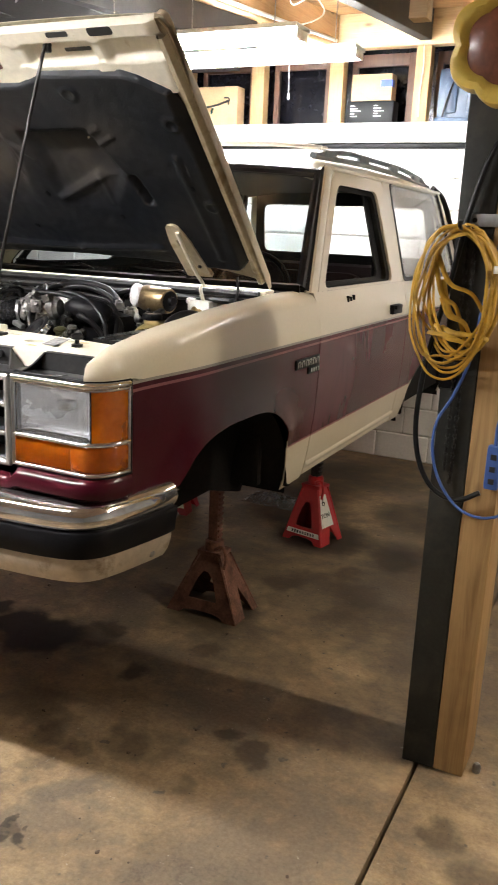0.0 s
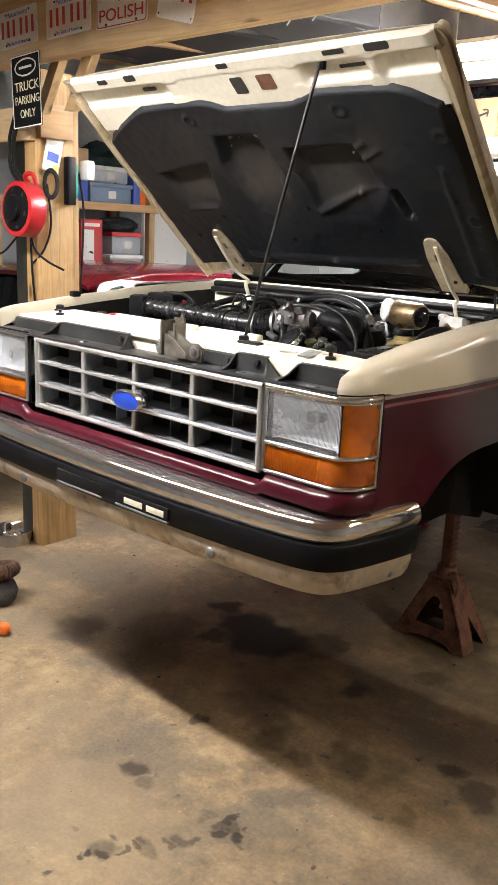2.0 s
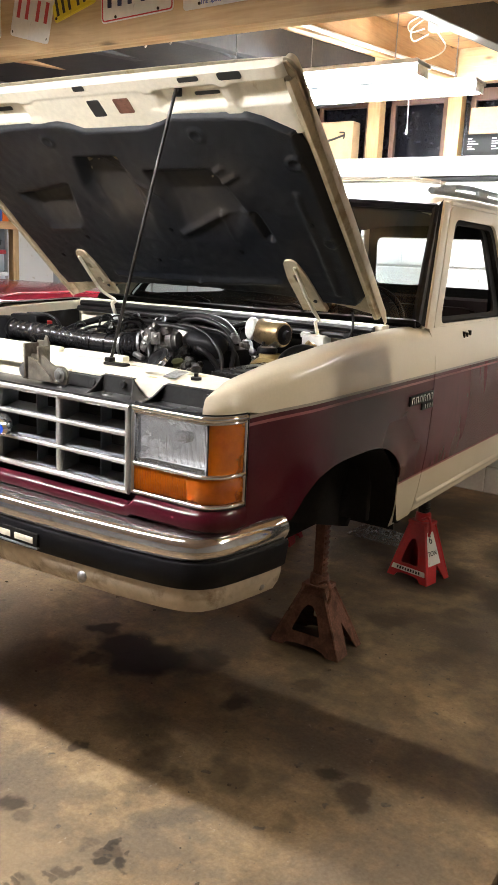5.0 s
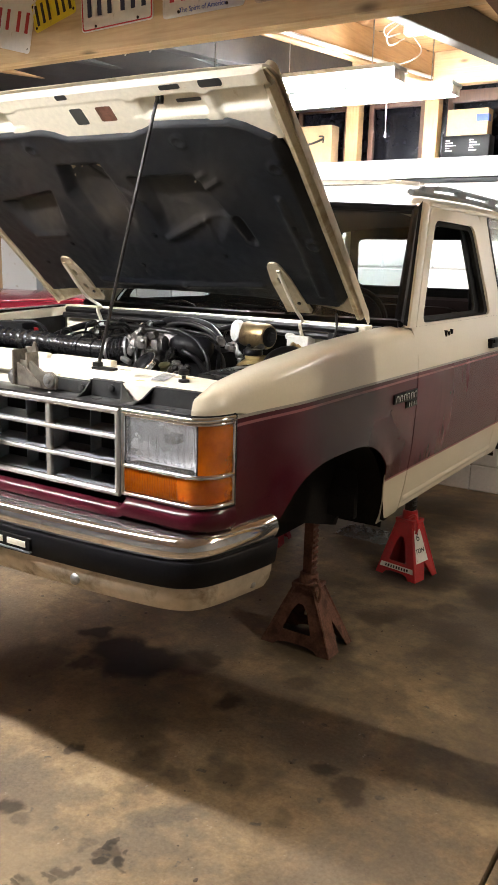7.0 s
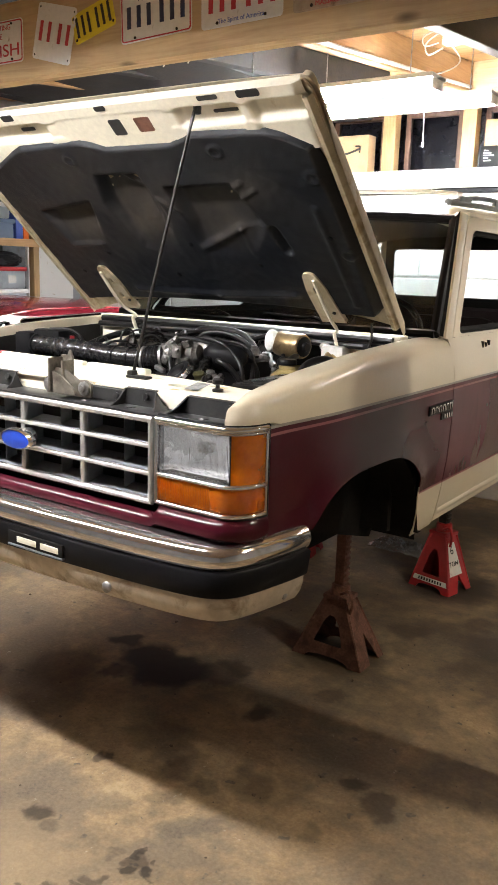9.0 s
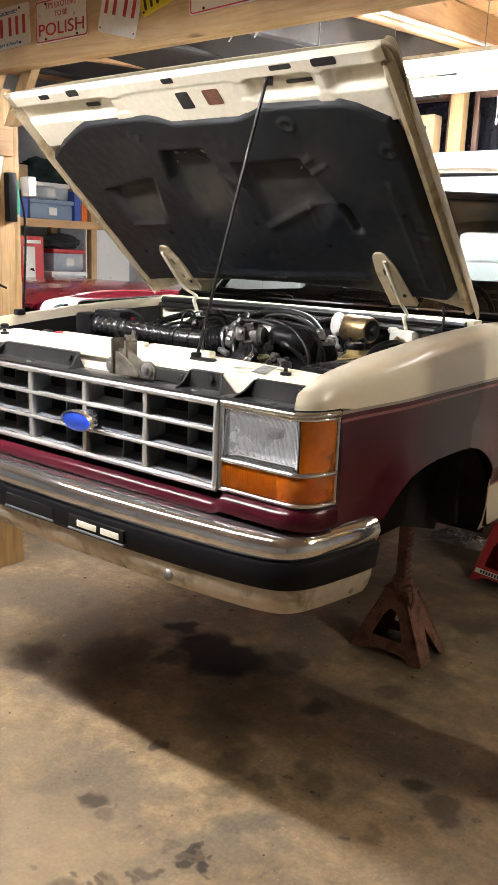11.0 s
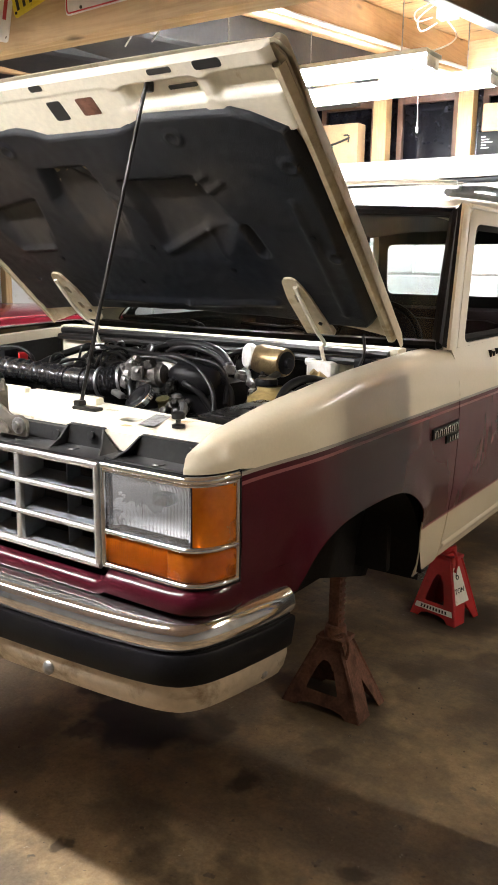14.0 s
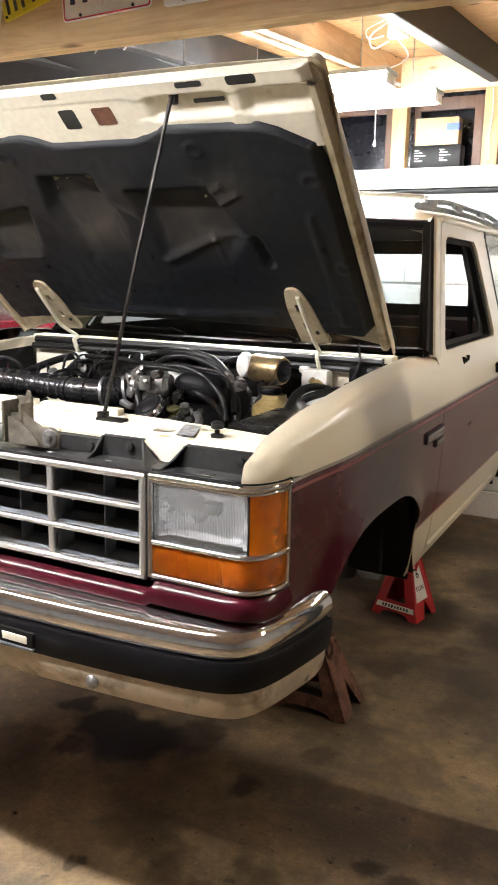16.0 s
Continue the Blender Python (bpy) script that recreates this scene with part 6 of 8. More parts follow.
plate(bm, [(LX - 0.03, 1.268), (LX + 0.06, 1.268), (LX + 0.052, 1.285), (LX + 0.004, 1.318), (LX - 0.03, 1.33)], lambda u, v, w: (u, -0.118 - w, v), 0.006)
latch = part("hood_latch", bm, material("worn_latch_steel", (0.2, 0.18, 0.15), 0.45, 0.5, 50, 0.25, (0.08, 0.065, 0.05), 14, (0.45, 0.65), 0.2), truck, "grey steel hood latch on the support")
for x, z in ((-0.06, 1.286), (0.082, 1.288)):
    bm = lathe(bmesh.new(), (LX + x, -0.108, z), (0, -1, 0), [(0.02, 0), (0.02, 0.006), (0.016, 0.008), (0.011, 0.008), (0.01, 0.014), (0, 0.015)], 16)
    part("latch_bolt", bm, M_STEEL, latch)

engine = part("engine", boxes(((-0.26, 0.3, 0.75), (0.30, 0.9, 1.14)), ((-0.3, 0.34, 1.0), (0.36, 0.86, 1.18)), bevel=0.03), M_ENGINE, truck, "oily black six-cylinder engine with hoses")
for x in (-0.2, 0.26):
    bm = bmesh.new()
    box(bm, (x - 0.075, 0.42, 1.16), (x + 0.075, 0.88, 1.235), 0.025)
    for k in range(5):
        box(bm, (x - 0.06, 0.46 + k * 0.09, 1.23), (x + 0.06, 0.475 + k * 0.09, 1.242), 0.004)
    part("valve_cover", bm, M_ENGINE, engine)
# upper intake: flat black lid, black drum with a bare metal end plate
bm = bmesh.new()
plate(bm, round_poly([(-0.22, 0.58), (0.0, 0.54), (0.16, 0.60), (0.14, 0.72), (-0.05, 0.76), (-0.24, 0.72)], 0.03, 3), lambda u, v, w: (u, v, 1.325 + 0.12 * (v - 0.58) + w), 0.022)
box(bm, (-0.2, 0.6, 1.22), (0.12, 0.8, 1.33), 0.03)
part("intake_lid", bm, M_ENGINE, engine, "flat black intake lid")
bm = lathe(bmesh.new(), (0.235, 0.475, 1.35), (0.93, 0.28, -0.2), [(0.015, -0.012), (0.028, 0.0), (0.038, 0.012), (0.045, 0.05), (0.045, 0.11), (0.035, 0.13), (0.015, 0.14)], 24)
box(bm, (0.22, 0.48, 1.2), (0.38, 0.66, 1.33), 0.04)
drum = part("intake_drum", bm, M_BLACK, engine, "glossy black intake drum")
bm = lathe(bmesh.new(), (0.212, 0.478, 1.362), (0.25, -0.87, 0.42), [(0.018, -0.03), (0.024, -0.004), (0.0265, 0.0), (0.0265, 0.005), (0.024, 0.007), (0.0, 0.0075)], 24)
part("end_plate", bm, M_ALU, drum, "round bare aluminium end plate")
bm = bmesh.new()
for q, d, r in (((0.12, 0.425, 1.335), (1, 0.1, 0.05), 0.042), ((0.165, 0.43, 1.34), (1, 0.1, 0.05), 0.034), ((0.2, 0.44, 1.345), (1, 0.2, 0.1), 0.038)):
    lathe(bm, q, d, [(r * 0.7, -0.018), (r, -0.012), (r, 0.01), (r * 0.8, 0.016), (r * 0.75, 0.024)], 16)
for x, y, z, a in ((0.135, 0.405, 1.372, 0.014), (0.17, 0.39, 1.352, 0.016), (0.125, 0.385, 1.325, 0.013), (0.18, 0.40, 1.318, 0.018), (0.15, 0.41, 1.39, 0.009), (0.195, 0.415, 1.378, 0.012), (0.108, 0.40, 1.358, 0.012)):
    box(bm, (-a, -a * 1.3, -a), (a, a * 1.3, a), 0.004, Matrix.Translation((x, y, z)) @ Matrix.Rotation(x * 40, 4, "Z") @ Matrix.Rotation(y * 60, 4, "X"))
    lathe(bm, (x + 0.01, y - 0.012, z + 0.008), (0.3, -0.8, 0.4), [(a * 0.35, 0), (a * 0.35, 0.008), (0.0, 0.009)], 8)
part("throttle_body", bm, M_ALU, engine, "grimy cast throttle body")
# ribbed intake duct with its elbow
line = [Vector((-0.50, 0.375, 1.328)), Vector((-0.36, 0.37, 1.326)), Vector((-0.2, 0.37, 1.322)), Vector((-0.05, 0.37, 1.316)), Vector((0.04, 0.385, 1.316)), Vector((0.105, 0.41, 1.325))]
pts = smooth_line(line, 12)
bm = bmesh.new()
rings = []
for k in range(97):
    p = pts[k // 3].lerp(pts[k // 3 + 1], (k % 3) / 3)
    r = 0.035 + (0.0055 if k % 9 in (3, 4, 5) else 0.002 if k % 9 in (2, 6) else 0.0)
    rings.append([p + Vector((0, math.cos(a), math.sin(a) * 0.92)) * r for a in (q * math.pi / 10 for q in range(20))])
skin(bm, rings, closed=True)
tube(bm, pts[32:47], 0.037, 20, 0)
tube(bm, pts[46:], 0.040, 20, 0, ribs=0.005)
for k in (33, 39):
    t = (pts[k + 1] - pts[k]).normalized()
    lathe(bm, pts[k], t, [(0.036, -0.003), (0.041, -0.002), (0.041, 0.002), (0.036, 0.003)], 20)
duct = part("intake_duct", bm, material("glossy_black_duct", (0.013, 0.013, 0.014), 0.24, 0, 120, 0.2, (0.03, 0.028, 0.026), 9, (0.5, 0.75), 0.03, spec=0.6), engine, "ribbed black air intake duct", 25)
bm = bmesh.new()
tube(bm, [(-0.49, 0.375, 1.328), (-0.54, 0.385, 1.33), (-0.565, 0.43, 1.325), (-0.57, 0.52, 1.30)], 0.042, 16, 5)
box(bm, (-0.585, 0.335, 1.2), (-0.50, 0.41, 1.372), 0.014)
box(bm, (-0.52, 0.37, 1.345), (-0.38, 0.43, 1.385), 0.012)
box(bm, (-0.70, 0.2, 1.05), (-0.52, 0.62, 1.27), 0.03)
part("air_box", bm, M_BLACK, duct)
for k in (47, len(pts) - 3):
    t = (pts[k + 1] - pts[k]).normalized()
    bm = lathe(bmesh.new(), pts[k], t, [(0.042, -0.005), (0.0455, -0.004), (0.0455, 0.004), (0.042, 0.005)], 24)
    part("hose_clamp", bm, M_STEEL, duct)
# front of the engine: pump, alternator, pulleys, belt
bm = lathe(bmesh.new(), (0.208, 0.345, 1.297), (-0.25, -0.62, 0.72), [(0.03, -0.06), (0.042, -0.05), (0.042, -0.02), (0.038, -0.018), (0.038, -0.01), (0.044, -0.008), (0.044, 0.0), (0.036, 0.004), (0.03, 0.003), (0.026, 0.006), (0.0, 0.008)], 28)
pump = part("steering_pump", bm, M_BLACK, engine, "round black pump with ringed cap")
bm = lathe(bmesh.new(), (0.208, 0.345, 1.297), (-0.25, -0.62, 0.72), [(0.0438, -0.02), (0.0462, -0.018), (0.0462, -0.003), (0.0438, -0.001)], 28, cap=False)
part("pump_ring", bm, M_CHROME, pump, "bright steel ring")
bm = bmesh.new()
box(bm, (-0.02, -0.01, -0.008), (0.02, 0.01, 0.008), 0.005, Matrix.Translation((0.148, 0.33, 1.298)) @ Matrix.Rotation(radians(20), 4, "Y"))
part("pump_bracket", bm, M_STEEL, pump)
bm = bmesh.new()
box(bm, (0.24, 0.37, 1.25), (0.30, 0.42, 1.288), 0.014)
lathe(bm, (0.27, 0.38, 1.286), (0.1, -0.3, 1), [(0.02, 0), (0.02, 0.006), (0.008, 0.01), (0.0, 0.01)], 12)
part("valve", bm, material("olive_plated_cover", (0.085, 0.08, 0.035), 0.4, 0.4, 60, 0.2, (0.03, 0.03, 0.02), 12), engine)
bm = bmesh.new()
for x, y, z, a in ((0.305, 0.375, 1.272, 0.016), (0.32, 0.37, 1.283, 0.012), (0.35, 0.375, 1.275, 0.015), (0.36, 0.38, 1.288, 0.011), (0.335, 0.36, 1.262, 0.014), (0.29, 0.36, 1.258, 0.014)):
    lathe(bm, (x, y, z), (0.4, -0.7, 0.5), [(a * 0.6, -a), (a, -a * 0.8), (a, a * 0.4), (a * 0.6, a), (0, a)], 10)
part("idler_bolts", bm, M_DARKSTEEL, engine)
bm = bmesh.new()
tube(bm, [(0.36, 0.36, 1.285), (0.385, 0.33, 1.275), (0.40, 0.28, 1.24), (0.40, 0.26, 1.18)], 0.011, 8, 5)
part("hose", bm, M_STEEL, engine, "pale grey curved hose")
bm = bmesh.new()
lathe(bm, (0.26, 0.34, 1.2), (0, -1, 0.05), [(0.03, -0.12), (0.06, -0.1), (0.065, -0.04), (0.065, 0.0), (0.05, 0.015), (0.03, 0.02), (0.02, 0.04)], 24)
alt = part("alternator", bm, M_DARKSTEEL, engine)
for c, r in (((0.26, 0.27, 1.2), 0.04), ((0.06, 0.27, 1.12), 0.075), ((-0.12, 0.27, 1.18), 0.05), ((0.33, 0.27, 1.1), 0.06)):
    bm = lathe(bmesh.new(), c, (0, 1, 0), [(r * 0.3, 0), (r, 0.002), (r, 0.008), (r * 0.86, 0.012), (r, 0.02), (r, 0.028), (r * 0.3, 0.03)], 24)
    part("pulley", bm, M_DARKSTEEL, alt)
bm = bmesh.new()
tube(bm, [(0.17, 0.285, 1.22), (0.1, 0.285, 1.22), (0.0, 0.285, 1.18), (0.06, 0.285, 1.05), (0.3, 0.285, 1.06), (0.385, 0.285, 1.1), (0.31, 0.285, 1.2), (0.25, 0.285, 1.24), (0.17, 0.285, 1.22)], 0.008, 6, 5, flat=1.6)
part("drive_belt", bm, M_RUBBER, alt)
# canister, tanks and battery on the driver's side
bm = lathe(bmesh.new(), (0.296, 0.815, 1.368), (0.97, -0.2, -0.03), [(0.036, 0), (0.042, 0.004), (0.043, 0.012), (0.0455, 0.016), (0.0455, 0.118), (0.042, 0.126), (0.036, 0.128)], 28)
can = part("canister", bm, M_GOLD, engine, "brassy plated steel canister on the firewall")
bm = lathe(bmesh.new(), (0.284, 0.80, 1.375), (-0.62, -0.78, 0.1), [(0.034, -0.014), (0.041, 0.0), (0.04, 0.014), (0.032, 0.022), (0.01, 0.025), (0.0, 0.025)], 20)
part("canister_cap", bm, M_WHITEPL, can, "white plastic end cap")
bm = lathe(bmesh.new(), (0.418, 0.79, 1.364), (0.97, -0.2, -0.03), [(0.036, 0), (0.036, 0.006), (0.018, 0.01), (0.014, 0.02)], 16)
part("canister_neck", bm, M_BLACK, can)
for c in ((0.245, 0.825, 1.325), (0.262, 0.81, 1.318)):
    bm = tube(bmesh.new(), [c, (c[0] + 0.022, c[1] - 0.025, c[2] - 0.022), (c[0] + 0.045, c[1] - 0.03, c[2] - 0.034)], 0.013, 10, 4)
    part("plug_boot", bm, M_STEEL, can, "grey plug boot")
bm = bmesh.new()
rows = []
for z, a, b in ((1.15, 0.05, 0.06), (1.268, 0.056, 0.066), (1.284, 0.054, 0.064), (1.292, 0.044, 0.052), (1.302, 0.034, 0.034), (1.314, 0.032, 0.032)):
    rows.append([(0.462 + a * math.copysign(abs(math.cos(t)) ** 0.55, math.cos(t)), 0.637 + b * math.copysign(abs(math.sin(t)) ** 0.55, math.sin(t)), z) for t in (k * math.pi / 12 + 0.01 for k in range(24))])
skin(bm, rows, closed=True)
tank = part("coolant_tank", bm, M_YELLOWED, engine, "yellowed plastic fluid tank")
bm = lathe(bmesh.new(), (0.449, 0.637, 1.316), (0, 0, 1), [(0.033, 0), (0.034, 0.003), (0.034, 0.014), (0.03, 0.019), (0.026, 0.018), (0.0, 0.018)], 20)
part("tank_cap", bm, M_BLACK, tank)
bm = boxes(((0.575, 0.165, 1.06), (0.70, 0.40, 1.292)), bevel=0.012)
batt = part("battery", bm, M_WHITEPL, engine, "pale battery case under a black lid")
bm = boxes(((0.566, 0.155, 1.294), (0.705, 0.42, 1.312)), ((0.585, 0.18, 1.31), (0.69, 0.40, 1.319)), bevel=0.006)
part("battery_cover", bm, M_ENGINE, batt)
bm = boxes(((0.448, 0.86, 1.25), (0.54, 0.925, 1.368)), ((0.43, 0.88, 1.35), (0.47, 0.915, 1.374)), bevel=0.015)
part("washer_tank", bm, M_WHITEPL, engine, "cloudy white washer tank")
bm = boxes(((0.655, 0.70, 1.28), (0.70, 0.84, 1.355)), ((0.60, 0.89, 1.30), (0.66, 0.932, 1.385)), bevel=0.006)
part("relay_box", bm, M_BLACK, engine)
bm = lathe(bmesh.new(), (0.625, 0.74, 1.285), (-0.1, -0.55, 0.83), [(0.03, -0.1), (0.068, -0.08), (0.074, -0.03), (0.078, -0.026), (0.078, -0.018), (0.07, -0.014), (0.062, 0.0), (0.058, 0.002), (0.046, 0.014), (0.042, 0.013), (0.03, 0.02), (0.0, 0.021)], 32)
part("brake_booster", bm, material("dusty_brown_steel", (0.13, 0.1, 0.07), 0.55, 0.2, 60, 0.2, (0.06, 0.045, 0.03), 9), engine, "dusty brown stepped brake booster drum")
bm = tube(bmesh.new(), [(0.53, 0.66, 1.24), (0.555, 0.63, 1.30), (0.60, 0.64, 1.325), (0.65, 0.69, 1.335), (0.70, 0.76, 1.33)], 0.012, 10, 6)
part("vacuum_hose", bm, M_RUBBER, engine, "black curved vacuum hose")
bm = lathe(bmesh.new(), (0.53, 0.79, 1.335), (-0.5, -0.6, 0.6), [(0.016, -0.03), (0.016, 0.0), (0.011, 0.004), (0.011, 0.02), (0.0, 0.021)], 14)
part("brass_valve", bm, M_GOLD, engine, "small brass valve")
bm = tube(bmesh.new(), [(0.515, 0.62, 1.26), (0.54, 0.60, 1.295), (0.57, 0.59, 1.29), (0.585, 0.60, 1.25)], 0.02, 12, 5)
part("hose", bm, M_STEEL, engine, "pale grey curved hose")
for s in (1, -1):
    bm = boxes(((s * 0.59 - 0.12, 0.93, 1.15), (s * 0.59 + 0.12, 0.9385, 1.388)), bevel=0.003)
    part("firewall_panel", bm, M_CREAM_BARE, bay, "pale end of the firewall")
bm = cyl(bmesh.new(), (-0.40, 0.79, 1.362), (-0.325, 0.755, 1.368), 0.012, seg=12, edge=0.003)
part("connector", bm, M_WHITEPL, engine, "white cable connector")
# hoses, cables and looms
rng = random.Random(5)
HOSES = [([(-0.12, 0.86, 1.375), (-0.04, 0.80, 1.395), (0.08, 0.775, 1.402), (0.18, 0.76, 1.388), (0.26, 0.72, 1.345), (0.31, 0.677, 1.292), (0.33, 0.63, 1.24)], 0.0135),
         ([(-0.02, 0.76, 1.35), (0.02, 0.73, 1.385), (0.10, 0.74, 1.395), (0.20, 0.73, 1.372), (0.265, 0.70, 1.33), (0.29, 0.66, 1.28)], 0.0095),
         ([(0.1, 0.58, 1.36), (0.17, 0.55, 1.386), (0.262, 0.545, 1.356), (0.327, 0.55, 1.333), (0.377, 0.545, 1.305), (0.392, 0.53, 1.255), (0.395, 0.5, 1.18)], 0.0135),
         ([(0.16, 0.60, 1.385), (0.235, 0.56, 1.386), (0.31, 0.565, 1.376), (0.342, 0.57, 1.352), (0.345, 0.60, 1.30)], 0.006),
         ([(-0.16, 0.82, 1.37), (-0.11, 0.77, 1.38), (-0.08, 0.73, 1.37), (-0.07, 0.68, 1.345)], 0.011),
         ([(-0.03, 0.86, 1.37), (-0.06, 0.80, 1.385), (-0.11, 0.74, 1.37), (-0.15, 0.68, 1.34)], 0.009),
         ([(-0.325, 0.755, 1.368), (-0.24, 0.72, 1.375), (-0.1, 0.70, 1.37), (0.05, 0.66, 1.37), (0.18, 0.62, 1.37)], 0.008),
         ([(-0.40, 0.79, 1.362), (-0.44, 0.74, 1.35), (-0.48, 0.65, 1.32), (-0.5, 0.55, 1.28)], 0.013),
         ([(-0.42, 0.84, 1.34), (-0.34, 0.7, 1.335), (-0.3, 0.58, 1.30), (-0.32, 0.48, 1.25)], 0.016),
         ([(-0.46, 0.4, 1.385), (-0.40, 0.44, 1.385), (-0.36, 0.46, 1.36), (-0.35, 0.47, 1.31)], 0.006),
         ([(0.40, 0.78, 1.33), (0.42, 0.72, 1.33), (0.41, 0.66, 1.30), (0.40, 0.56, 1.22)], 0.011),
         ([(-0.68, 0.3, 1.29), (-0.62, 0.22, 1.30), (-0.55, 0.19, 1.285), (-0.4, 0.2, 1.25)], 0.008),
         ([(0.2, 0.9, 1.37), (0.22, 0.86, 1.385), (0.18, 0.82, 1.37), (0.14, 0.80, 1.34)], 0.01),
         ([(0.13, 0.44, 1.345), (0.15, 0.38, 1.325), (0.17, 0.36, 1.29)], 0.008),
         ([(0.05, 0.47, 1.36), (0.12, 0.46, 1.388), (0.2, 0.48, 1.386), (0.28, 0.5, 1.36)], 0.007),
         ([(0.12, 0.50, 1.38), (0.22, 0.49, 1.395), (0.31, 0.48, 1.372), (0.38, 0.46, 1.32), (0.42, 0.42, 1.26)], 0.007),
         ([(0.2, 0.62, 1.375), (0.3, 0.6, 1.36), (0.36, 0.56, 1.33), (0.4, 0.5, 1.27)], 0.008),
         ([(0.30, 0.44, 1.33), (0.34, 0.40, 1.335), (0.38, 0.41, 1.31), (0.41, 0.44, 1.25)], 0.009),
         ([(0.60, 0.72, 1.33), (0.58, 0.64, 1.345), (0.555, 0.58, 1.325), (0.55, 0.52, 1.27)], 0.012)]
for pts, r in HOSES:
    part("hose", tube(bmesh.new(), pts, r, 10, 6), M_RUBBER, engine, "black rubber engine hose")
for k in range(26):
    x, y = rng.uniform(-0.35, 0.2), rng.uniform(0.5, 0.88)
    a, b = rng.uniform(-0.12, 0.12), rng.uniform(-0.16, 0.16)
    z = rng.uniform(1.32, 1.36)
    part("cable", tube(bmesh.new(), [(x, y, z - 0.03), (x + a * 0.3, y + b * 0.3, z + 0.02), (x + a * 0.7, y + b * 0.8, z + 0.015), (x + a, y + b, z - 0.04)], rng.uniform(0.003, 0.0065), 6, 5), M_RUBBER, engine)
for k in range(52):
    x, y, z = (rng.uniform(-0.36, 0.24), rng.uniform(0.5, 0.88), rng.uniform(1.28, 1.355)) if k < 34 else (rng.uniform(0.22, 0.4), rng.uniform(0.42, 0.72), rng.uniform(1.27, 1.345))
    w, d, h = (rng.uniform(0.008, 0.022) for _ in range(3))
    m = Matrix.Translation((x, y, z)) @ Matrix.Rotation(rng.uniform(0, 3), 4, "Z") @ Matrix.Rotation(rng.uniform(-0.6, 0.6), 4, "X")
    bm = box(bmesh.new(), (-w, -d, -h), (w, d, h), 0.005, m)
    lathe(bm, m @ Vector((0, 0, h)), m.to_3x3() @ Vector((0, 0, 1)), [(w * 0.7, 0), (w * 0.7, 0.008), (w * 0.4, 0.011), (0, 0.011)], 10)
    part("fitting", bm, rng.choice((M_ALU, M_ENGINE, M_BLACK, M_STEEL, M_ENGINE, M_DARKSTEEL, M_WHITEPL if k % 5 == 0 else M_ENGINE)), engine)
bm = bmesh.new()
tube(bm, [hp(0.62, 0.06, 0.02), (0.635, 0.89, 1.40), (0.62, 0.87, 1.345), (0.60, 0.84, 1.31)], 0.005, 6, 5)
part("hood_cable", bm, M_RUBBER, hood)
for x, y, z in ((-0.6, 0.62, 1.33), (-0.52, 0.22, 1.30)):
    part("terminal", box(bmesh.new(), (x - 0.02, y - 0.02, z - 0.02), (x + 0.02, y + 0.02, z + 0.01), 0.006), M_RED, engine, "red cable terminal")

